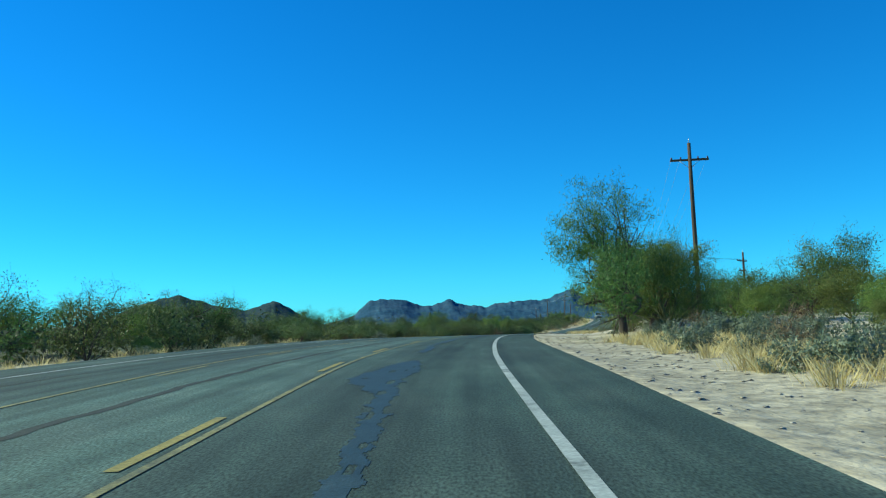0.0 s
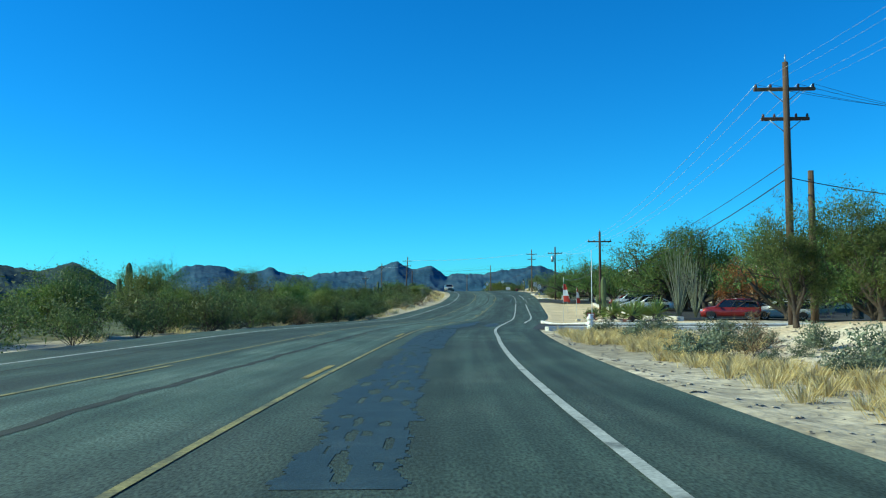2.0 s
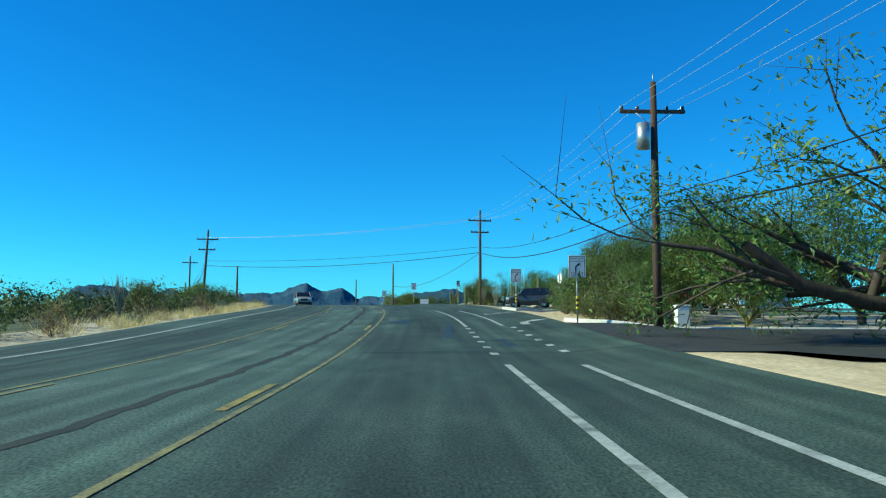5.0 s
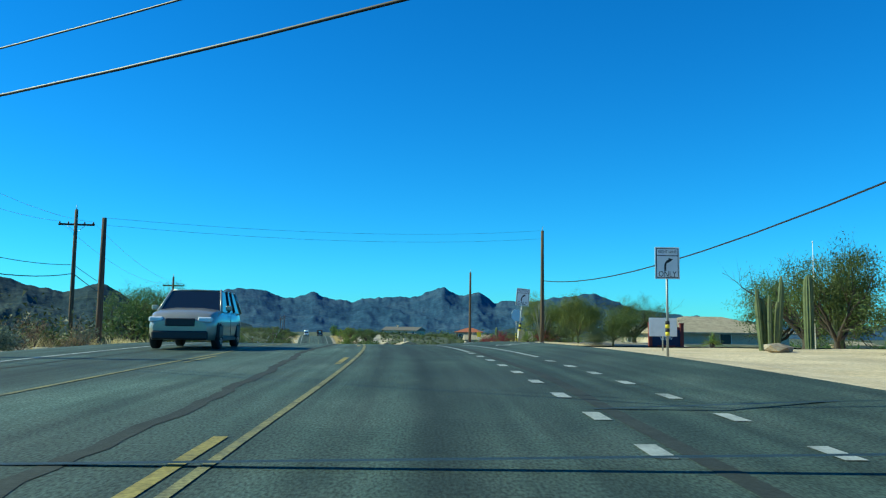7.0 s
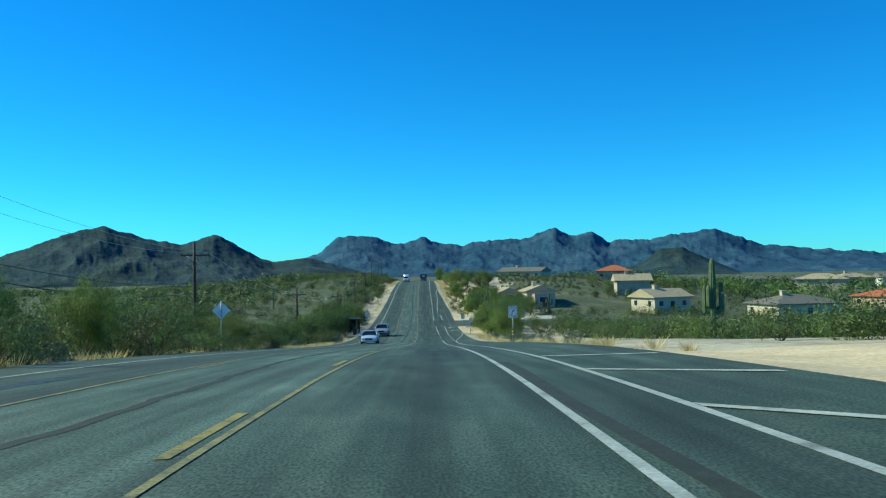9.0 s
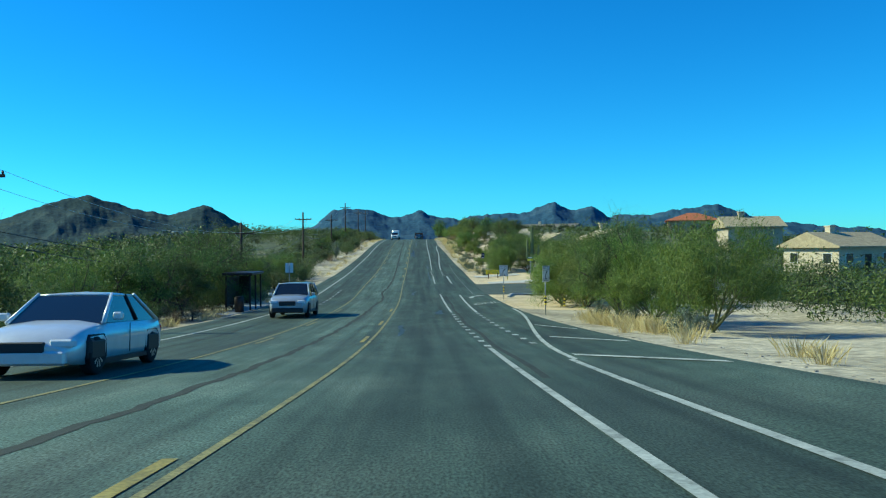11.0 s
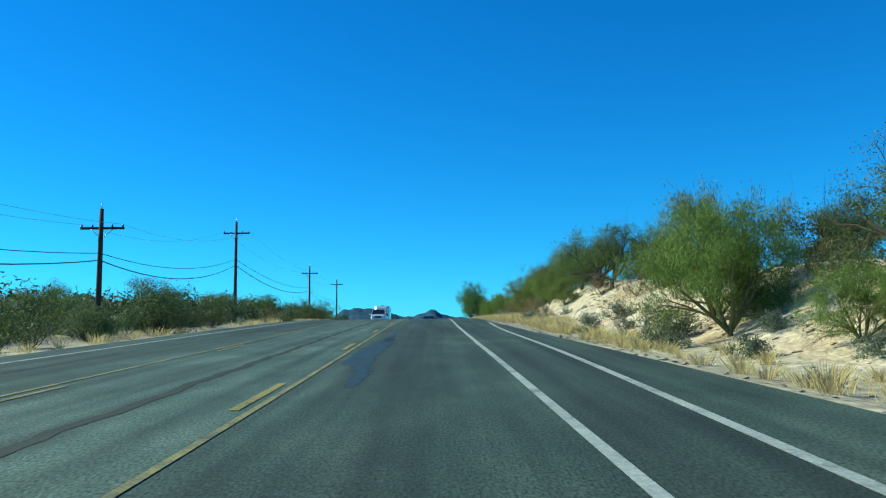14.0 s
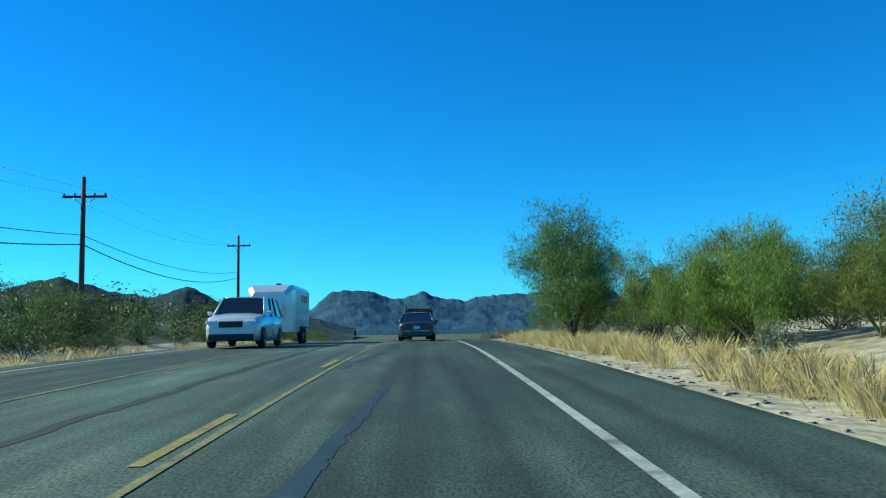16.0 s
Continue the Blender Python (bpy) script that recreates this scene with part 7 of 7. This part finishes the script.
def car(name, label, at, turn, paint, L=4.6, W=1.82, H=1.46, style="sedan", group="", category="car"):
    """A car facing +y of its own axes: body, cabin glass, roof, pillars, wheels, lamps, bumpers, mirrors, plate."""
    ob = thing(name, label, category, at, turn, group)
    w, h2 = W / 2, L / 2
    z0 = 0.2 if style == "sedan" else 0.26
    belt = H * (0.62 if style == "sedan" else 0.61)
    hood = belt - (0.10 if style == "sedan" else 0.02)
    boxy = style != "sedan"
    secs = [(-h2, w * 0.80, z0 + 0.12, belt - 0.12), (-h2 + 0.06, w * 0.90, z0 + 0.05, belt - 0.03), (-h2 + 0.35, w * 0.985, z0, belt + 0.01), (-h2 * 0.45, w, z0, belt), (0, w, z0, belt), (h2 * 0.38, w, z0, belt - 0.01),
            (h2 * 0.52, w * 0.99, z0, hood + 0.06), (h2 - 0.5, w * 0.96, z0, hood - 0.03), (h2 - 0.14, w * 0.90, z0 + 0.04, hood - 0.16), (h2, w * 0.76, z0 + 0.14, hood - 0.30)]
    body = shown("body", mesh("body", *loft([(y, shell(a, b, c)) for y, a, b, c in secs]), smooth=True), paint, ob)
    body.data.polygons.foreach_set("use_smooth", [len(p.vertices) == 4 for p in body.data.polygons])
    r0, r1 = (-h2 * 0.80, -h2 * 0.40) if not boxy else (-h2 * 0.96, -h2 * 0.84)
    f1, f0 = (h2 * 0.10, h2 * 0.46) if not boxy else (h2 * 0.16, h2 * 0.50)
    wt = w * 0.74
    quad = lambda a, z: [(a, z - 0.02), (a, z), (a * 0.97, z + 0.01), (-a * 0.97, z + 0.01), (-a, z), (-a, z - 0.02)]

    def ring(a, b, y0, y1):
        # from the belt to the roof
        return [(-a, y0, belt - 0.02), (a, y0, belt - 0.02), (a, y1, belt - 0.02), (-a, y1, belt - 0.02)]

    lo, up = ring(w * 0.93, 0, r0, f0), [(-wt, r1, H - 0.05), (wt, r1, H - 0.05), (wt, f1, H - 0.05), (-wt, f1, H - 0.05)]
    shown("cabin_glass", mesh("cabin_glass", lo + up, [(0, 1, 5, 4), (1, 2, 6, 5), (2, 3, 7, 6), (3, 0, 4, 7), (4, 5, 6, 7)]), M_GLASS, ob, "dark tinted windows")
    rv = []
    ys = np.linspace(r1 - 0.04, f1 + 0.04, 6)
    for i, y in enumerate(ys):
        e = 1 - abs(i - 2.5) / 2.5
        for x in (-1, -0.6, 0, 0.6, 1):
            rv.append((x * wt * 1.02, y, H - 0.06 + 0.06 * (1 - x * x) * (0.4 + 0.6 * e) + 0.015 * e))
    rf = [(i * 5 + k, i * 5 + k + 1, (i + 1) * 5 + k + 1, (i + 1) * 5 + k) for i in range(5) for k in range(4)]
    n = len(rv)
    rv += [(x, y, z - 0.04) for x, y, z in rv]
    rf += [tuple(n + q for q in reversed(f)) for f in rf[:20]]
    rim = [0, 1, 2, 3, 4, 9, 14, 19, 24, 29, 28, 27, 26, 25, 20, 15, 10, 5]
    rf += [(a, n + a, n + b, b) for a, b in zip(rim, rim[1:] + rim[:1])]
    shown("roof", mesh("roof", rv, rf, True), paint, ob)
    for sx in (-1, 1):
        k = 1.012
        for a, b in ((lo[0], up[0]), (lo[3], up[3])):
            p0, p1 = Vector((abs(a[0]) * sx * k, a[1], a[2])), Vector((abs(b[0]) * sx * k, b[1], b[2]))
            tube("pillar", [p0, p1], [0.045, 0.035], paint, ob, 6)
        for q in ((0.42,) if not boxy else (0.35, 0.62)):
            y0, y1 = r0 + (f0 - r0) * q, r1 + (f1 - r1) * q
            tube("pillar", [(w * 0.935 * sx, y0, belt), (wt * 1.01 * sx, y1, H - 0.05)], [0.035, 0.03], M_TRIM, ob, 5)
        part("door_seam", boxed(sx * w - 0.006, sx * w + 0.006, -0.12, -0.105, z0 + 0.12, belt - 0.05), M_TRIM, ob)
        part("sill", boxed(sx * (w - 0.03) - 0.02, sx * (w - 0.03) + 0.02, -h2 * 0.5, h2 * 0.5, z0 - 0.03, z0 + 0.07, 0.01), M_TRIM, ob)
        mir = part("mirror", boxed(sx * (w + 0.11) - 0.09, sx * (w + 0.11) + 0.09, f0 - 0.32, f0 - 0.2, belt + 0.02, belt + 0.17, 0.03), paint, ob)
        # lamps
        part("tail_lamp", boxed(sx * w * 0.70 - 0.17, sx * w * 0.70 + 0.17, -h2 - 0.012, -h2 + 0.16, belt - 0.28, belt - 0.13, 0.02) if not boxy else boxed(sx * w * 0.80 - 0.09, sx * w * 0.80 + 0.09, -h2 - 0.02, -h2 + 0.1, belt - 0.3, belt + 0.08, 0.02), M_TAIL, ob)
        part("headlamp", boxed(sx * w * 0.70 - 0.19, sx * w * 0.70 + 0.19, h2 - 0.22, h2 - 0.02, hood - 0.30, hood - 0.16, 0.03), M_LAMP, ob)
        for y in (-h2 + L * 0.19, h2 - L * 0.19):
            wheel(ob, sx * (w - 0.1), y, 0.33 if not boxy else 0.37, 0.22, sx)
            part("wheel_arch", boxed(sx * (w - 0.06) - 0.08, sx * (w - 0.06) + 0.062, y - 0.40, y + 0.40, z0 - 0.02, z0 + 0.50, 0.12), M_TRIM, ob)
    part("rear_bumper", boxed(-w * 0.84, w * 0.84, -h2 - 0.05, -h2 + 0.1, z0 + 0.04, z0 + 0.26, 0.04), M_TRIM if boxy else paint, ob)
    part("front_bumper", boxed(-w * 0.80, w * 0.80, h2 - 0.12, h2 + 0.04, z0 + 0.02, z0 + 0.26, 0.04), M_TRIM if boxy else paint, ob)
    part("grille", boxed(-w * 0.42, w * 0.42, h2 - 0.06, h2 + 0.03, hood - 0.42, hood - 0.20, 0.02), M_TRIM, ob)
    part("chrome_strip", boxed(-w * 0.7, w * 0.7, -h2 - 0.06, -h2 - 0.03, z0 + 0.28, z0 + 0.30), M_CHROME, ob)
    plate = part("number_plate", boxed(-0.15, 0.15, -h2 - 0.035, -h2 - 0.01, belt - 0.32, belt - 0.17, 0.004), M_PLATE, ob)
    return ob


def on_road(s, u, back=False):
    """Place and turn of a vehicle in a lane, tilted with the road."""
    x, y = spot(s, u)
    return (float(x), float(y), float(road_z(s)) + 0.01), heading(s) + (180 if back else 0)


def pitch(ob, s, back=False):
    g = math.atan((float(road_z(s + 2)) - float(road_z(s - 2))) / 4) * (-1 if back else 1)
    ob.matrix_basis = ob.matrix_basis @ Matrix.Rotation(g, 4, "X")
    return ob


# the three ahead in the lane, as they stand at the end of the drive
pitch(car("sedan", "dark slate blue sedan seen on the road ahead", *on_road(637.5, 1.4), PAINTS["slate"], 4.7, 1.85, 1.46), 637.5)
pitch(car("hatchback_suv", "black sport utility car on the road ahead", *on_road(652, 1.2), PAINTS["black"], 4.5, 1.85, 1.7, "suv"), 652)


def dump_truck(s, u):
    (at, turn) = on_road(s, u)
    ob = thing("dump_truck", "brown and yellow dump truck with a high steel bed", "truck", at, turn)
    brown = surface("rusty_brown_steel", [(0.3, (0.06, 0.022, 0.014)), (0.6, (0.13, 0.045, 0.025)), (0.8, (0.2, 0.08, 0.04))], 3.0, 0.6, coords="object", bump=0.01)
    gold = glossy("dull_yellow_paint", (0.30, 0.17, 0.03), 0.55)
    part("chassis", boxed(-0.45, 0.45, -3.6, 3.2, 0.55, 0.9, 0.03), M_TRIM, ob)
    bed = part("bed", boxed(-1.22, 1.22, -3.7, 1.0, 1.1, 1.3, 0.03), brown, ob)
    for sx in (-1, 1):
        part("bed_side", boxed(sx * 1.22 - 0.05, sx * 1.22 + 0.05, -3.7, 1.0, 1.2, 2.95, 0.02), brown, ob)
        for k in range(6):
            y = -3.5 + k * 0.85
            part("rib", boxed(sx * 1.27 - 0.05, sx * 1.27 + 0.05, y, y + 0.1, 1.2, 2.9, 0.01), brown, ob)
        part("bed_post", boxed(sx * 1.2 - 0.07, sx * 1.2 + 0.07, -3.82, -3.68, 1.1, 3.2, 0.015), brown, ob)
        part("tail_lamp", boxed(sx * 0.85 - 0.12, sx * 0.85 + 0.12, -3.86, -3.78, 0.95, 1.08, 0.01), M_TAIL, ob)
        part("mud_flap", boxed(sx * 0.95 - 0.28, sx * 0.95 + 0.28, -3.42, -3.39, 0.22, 0.85), M_RUBBER, ob)
        for y in (-2.7, -1.4, 2.35):
            wheel(ob, sx * 0.98, y, 0.52, 0.5 if y < 0 else 0.3, sx)
        part("mirror", boxed(sx * 1.42 - 0.1, sx * 1.42 + 0.1, 2.5, 2.6, 1.7, 2.2, 0.02), M_TRIM, ob)
    gate = part("tailgate", boxed(-1.12, 1.12, -3.78, -3.70, 1.15, 2.9, 0.02), brown, ob)
    part("panel", boxed(-1.0, 1.0, -3.82, -3.785, 1.3, 1.75, 0.01), gold, gate)
    part("panel", boxed(-0.55, 0.5, -3.82, -3.785, 2.0, 2.5, 0.01), M_BACK, gate)
    part("headboard", boxed(-1.2, 1.2, 0.9, 1.05, 1.2, 3.15, 0.02), brown, ob)
    part("tarp_roll", boxed(-1.1, 1.1, -3.6, 0.9, 2.93, 3.05, 0.05), M_TRIM, ob)
    part("cab", boxed(-1.1, 1.1, 1.3, 2.5, 0.9, 2.65, 0.12), PAINTS["red"], ob)
    part("cab_glass", boxed(-1.0, 1.0, 2.47, 2.52, 1.75, 2.45, 0.02), M_GLASS, ob)
    part("engine_hood", boxed(-0.85, 0.85, 2.4, 3.7, 0.8, 1.75, 0.15), PAINTS["red"], ob)
    part("bumper", boxed(-1.15, 1.15, -3.85, -3.7, 0.6, 0.8, 0.03), M_TRIM, ob)
    return ob


pitch(dump_truck(676, 1.35), 676)
# oncoming
pitch(car("suv", "silver sport utility car coming the other way", *on_road(278.5, -5.0, True), PAINTS["tan"], 4.8, 1.9, 1.78, "suv", "oncoming cars"), 278.5, True)
pitch(car("suv", "silver grey sport utility car coming the other way", *on_road(445, -5.0, True), PAINTS["silver"], 4.8, 1.95, 1.75, "suv", "oncoming cars"), 445, True)
pitch(car("sedan", "white sedan coming up the hill", *on_road(418, -5.0, True), PAINTS["white"], 4.6, 1.82, 1.46, "sedan", "oncoming cars"), 418, True)
pitch(car("suv", "large white sport utility car towing a trailer", *on_road(626.2, -5.1, True), PAINTS["white"], 5.2, 2.02, 1.95, "suv", "oncoming cars"), 626.2, True)


def box_trailer(s, u):
    at, turn = on_road(s, u, True)
    ob = thing("trailer", "tall white enclosed horse trailer behind a car", "trailer", at, turn)
    n = 10
    prof = [(-1.02, 0.55), (-1.05, 2.5), (-0.9, 2.68), (0.9, 2.68), (1.05, 2.5), (1.02, 0.55)]
    secs = [(-2.6, prof), (1.9, prof), (2.4, [(x * 0.93, z if z < 1 else z - 0.08) for x, z in prof]), (2.75, [(x * 0.72, z if z < 1 else z - 0.35) for x, z in prof])]
    shown("box", mesh("box", *loft(secs)), PAINTS["white"], ob)
    for sx in (-1, 1):
        for y in (-0.8, 0.05):
            wheel(ob, sx * 1.0, y, 0.36, 0.22, sx)
        part("fender", boxed(sx * 1.05 - 0.12, sx * 1.05 + 0.12, -1.25, 0.5, 0.72, 0.8, 0.03), M_TRIM, ob)
        for y in (-1.9, -1.2, -0.5):
            part("window", boxed(sx * 1.052 - 0.012, sx * 1.052 + 0.012, y, y + 0.5, 1.95, 2.3, 0.01), M_GLASS, ob)
    for z in (2.1, 2.3):
        part("rear_slot", boxed(-0.7, 0.7, -2.63, -2.6, z, z + 0.12, 0.01), M_GLASS, ob)
    tube("drawbar", [(0, 2.6, 0.5), (0, 3.9, 0.45)], [0.06, 0.05], M_TRIM, ob, 6)
    tube("roof_vent", [(0, 0.4, 2.66), (0, 0.4, 2.78), (0, 0.4, 2.84)], [0.18, 0.18, 0.1], M_TRIM, ob, 10)
    return ob


pitch(box_trailer(633.6, -5.1), 633.6, True)
# waiting at the side street, and in the car park
car("hatchback", "dark grey boxy hatchback waiting at the side street", place(239.0, 11.6, 0.05), heading(238) + 72, PAINTS["graphite"], 3.6, 1.75, 1.55, "suv")
for k, (s, u, a, c, st, h) in enumerate(((141, 24.8, 80, "white", "suv", 1.6), (147, 27, 95, "white", "suv", 1.72), (150.5, 24.5, 90, "silver", "sedan", 1.45), (172.5, 21.5, 85, "black", "suv", 1.75), (169, 22, 80, "graphite", "sedan", 1.45),
                                        (160, 17.4, 85, "white", "sedan", 1.45), (164, 17.6, 85, "silver", "suv", 1.7), (168, 17.3, 85, "white", "sedan", 1.45), (173, 17.6, 85, "black", "sedan", 1.45), (178, 17.8, 85, "white", "suv", 1.7), (184, 18, 85, "red", "sedan", 1.45), (140, 20.5, 75, "red", "suv", 1.75), (241, 24, 20, "red", "suv", 1.7), (238, 27, 15, "white", "sedan", 1.45), (284, 26.5, 80, "graphite", "suv", 1.75))):
    car("parked_suv" if st == "suv" else "parked_sedan", "%s %s parked on the lot" % ({"suv": c + " sport utility car", "sedan": c + " sedan car"}[st], "standing"), place(s, u, 0.08), heading(s) + a, PAINTS[c], 4.6, 1.82, h, st, "parked cars")


# ---- buildings ----
M_PANE = glossy("dark_window_pane", (0.015, 0.017, 0.018), 0.35)


def stucco(name, rgb):
    return surface(name, [(0.3, tuple(c * 0.85 for c in rgb)), (0.7, tuple(min(0.9, c * 1.08) for c in rgb))], 0.8, 0.92, bump=0.01, bump_scale=25, fine=0.1)


WALLS = {k: stucco("stucco_" + k, c) for k, c in dict(cream=(0.56, 0.48, 0.36), peach=(0.52, 0.37, 0.26), white=(0.74, 0.72, 0.68), sand=(0.46, 0.38, 0.29)).items()}
ROOFS = {k: surface("roof_" + k, [(0.3, tuple(q * 0.7 for q in c)), (0.7, tuple(q * 1.2 for q in c))], 2.0, 0.9, bump=0.03, bump_scale=6, fine=0.25) for k, c in dict(grey=(0.17, 0.155, 0.13), tan=(0.42, 0.34, 0.22), terracotta=(0.42, 0.13, 0.06)).items()}


def house(at, turn, w, d, h, wall, roof, style="hip", rise=1.5, chimney=False, storeys=1, label="", group="houses in the valley", windows=True):
    """A house: walls with thickness, roof with eaves, windows with frames, a door, a chimney."""
    ob = thing("house", label or "%s stucco house with a %s roof" % (wall, roof), "house", at, turn, group)
    a, b = w / 2, d / 2
    W_ = WALLS[wall]
    for x0, x1, y0, y1 in ((-a, a, -b, -b + 0.25), (-a, a, b - 0.25, b), (-a, -a + 0.25, -b + 0.25, b - 0.25), (a - 0.25, a, -b + 0.25, b - 0.25)):
        part("wall", boxed(x0, x1, y0, y1, -2.0, h), W_, ob)
    if style == "flat":
        part("roof", boxed(-a + 0.2, a - 0.2, -b + 0.2, b - 0.2, h - 0.3, h - 0.1), ROOFS["tan"], ob)
        for x0, x1, y0, y1 in ((-a - 0.04, a + 0.04, -b - 0.04, -b + 0.28), (-a - 0.04, a + 0.04, b - 0.28, b + 0.04)):
            part("parapet", boxed(x0, x1, y0, y1, h, h + 0.35, 0.03), W_, ob)
    else:
        e = 0.6
        k = min(a, b) * (1.0 if style == "hip" else 0.0)
        lo = [(-a - e, -b - e), (a + e, -b - e), (a + e, b + e), (-a - e, b + e)]
        rid = [(-a + k, 0), (a - k, 0)] if w >= d else [(0, -b + k), (0, b - k)]
        if style == "gable":
            rid = [(-a - e, 0), (a + e, 0)] if w >= d else [(0, -b - e), (0, b + e)]
        vs = [(x, y, h - 0.05) for x, y in lo] + [(x, y, h + rise) for x, y in rid] + [(x, y, h - 0.22) for x, y in lo]
        fs = ([(0, 1, 5, 4), (2, 3, 4, 5), (1, 2, 5), (3, 0, 4)] if w >= d else [(0, 1, 4), (2, 3, 5), (1, 2, 5, 4), (3, 0, 4, 5)]) + [(0, 6, 7, 1), (1, 7, 8, 2), (2, 8, 9, 3), (3, 9, 6, 0), (9, 8, 7, 6)]
        shown("roof", mesh("roof", vs, fs), ROOFS[roof], ob)
    if chimney:
        ch = part("chimney", boxed(-a * 0.4, -a * 0.4 + 0.8, -0.4, 0.4, h, h + rise + 0.6, 0.03), W_, ob)
        part("chimney_cap", boxed(-a * 0.4 - 0.08, -a * 0.4 + 0.88, -0.48, 0.48, h + rise + 0.6, h + rise + 0.75, 0.02), W_, ob)
    if windows:
        for st in range(storeys):
            z = 1.0 + st * 2.9
            for x in np.linspace(-a + 1.6, a - 1.6, max(2, int(w / 3.6))):
                win = part("window", boxed(x - 0.6, x + 0.6, -b - 0.03, -b + 0.02, z, z + 1.2, 0.01), M_PLATE, ob)
                part("pane", boxed(x - 0.53, x + 0.53, -b - 0.045, -b - 0.032, z + 0.06, z + 1.14), M_PANE, win)
            for y in np.linspace(-b + 1.6, b - 1.6, max(1, int(d / 4))):
                win = part("window", boxed(-a - 0.03, -a + 0.02, y - 0.6, y + 0.6, z, z + 1.2, 0.01), M_PLATE, ob)
                part("pane", boxed(-a - 0.045, -a - 0.032, y - 0.53, y + 0.53, z + 0.06, z + 1.14), M_PANE, win)
        part("door", boxed(-0.5, 0.5, -b - 0.04, -b + 0.02, 0, 2.05, 0.01), M_DARKWOOD, ob)
    return ob


# on the rise behind the side street
def on_rise(s, u, over):
    x, y = spot(s, u)
    return (float(x), float(y), float(road_z(s)) + over)


house(on_rise(512, 27.2, 0.45), heading(512) + 4, 6.4, 7, 3.0, "cream", "tan", "gable", 1.3, True, label="cream stucco house with a tan tile roof on the rise", group="houses on the rise")
house(on_rise(506.5, 27.6, 0.3), heading(512) + 4, 4.4, 3.4, 2.7, "peach", "tan", "flat", label="peach stucco house wing with a flat parapet", group="houses on the rise")
house(on_rise(517, 20.6, 0.1), heading(512) + 4, 3.8, 7, 2.8, "cream", "tan", "gable", 1.1, label="small cream stucco annex with a tan gable roof", group="houses on the rise")
# by the car park
house(place(262, 41), heading(200) + 5, 11, 9, 5.6, "white", "tan", "flat", storeys=2, label="two-storey white stucco building with small windows", group="buildings by the car park")
house(place(196, 36), heading(180), 9, 8, 5.2, "cream", "tan", "flat", storeys=2, label="two-storey cream stucco block with balconies", group="buildings by the car park")
house(place(157.5, 31), heading(165), 6, 6, 3.0, "peach", "terracotta", "hip", 1.0, label="low building with a red tile roof", group="buildings by the car park")
house(place(170, 37), heading(165) + 8, 10, 9, 5.2, "cream", "tan", "flat", storeys=2, label="two-storey tan stucco block with small dark windows", group="buildings by the car park")
house(place(257, 31), heading(250) + 6, 10, 7, 2.6, "white", "grey", "gable", 1.0, label="low white house behind the row of trees", group="houses by the junction")
house(place(290, 38), heading(285), 14, 10, 2.4, "peach", "tan", "hip", 1.4, label="low house with a wide tan roof below the road", group="houses by the junction")
house(place(330, 36, -0.3), heading(320), 13, 9, 2.2, "cream", "tan", "hip", 1.5, label="low cream house with a tan roof below the road", group="houses by the junction")
# in the valley
for k, (s, u, w, d, wl_, rf, st) in enumerate(((656, 42, 18, 11, "cream", "grey", "gable"), (799, 96, 26, 12, "cream", "grey", "hip"), (575, 59, 10, 8, "peach", "terracotta", "hip"), (498, 51, 9, 8, "cream", "tan", "gable"), (719, 157, 18, 13, "sand", "grey", "hip"), (754, 195, 20, 12, "white", "grey", "gable"), (492, 75, 14, 10, "cream", "grey", "hip"), (655, 183, 14, 10, "white", "grey", "gable"),
                                             (525, 111, 14, 10, "peach", "terracotta", "hip"), (663, 170, 13, 9, "sand", "tan", "hip"), (740, 52, 14, 9, "white", "grey", "gable"), (854, 177, 22, 12, "sand", "grey", "hip"), (530, 53, 8, 7, "sand", "tan", "gable"), (600, 130, 15, 10, "sand", "tan", "hip"), (560, 150, 14, 10, "cream", "terracotta", "hip"), (820, 260, 18, 12, "white", "grey", "hip"), (900, 140, 18, 12, "white", "tan", "hip"), (1000, 300, 26, 14, "white", "grey", "flat"), (1050, 200, 22, 14, "white", "grey", "flat"), (1150, 380, 34, 16, "white", "grey", "flat"), (620, 240, 16, 11, "peach", "tan", "hip"), (700, 300, 16, 11, "white", "tan", "hip"))):
    house(place(s, u, 0.4), heading(s) + (k * 37) % 60 - 30, w, d, 3.0, wl_, rf, st, 1.6, k % 3 == 0, windows=k < 12)
house(place(183, 39.5, 0.1), heading(183) + 8, 13, 9, 3.6, "sand", "terracotta", "hip", 1.4, label="sand stucco house with a terracotta tile roof behind the car park")
w = thing("block_wall", "long low tan block wall before the houses", "wall", place(262, 29), heading(262))
part("wall", boxed(-0.1, 0.1, -24, 28, -0.5, 1.1), WALLS["sand"], w)
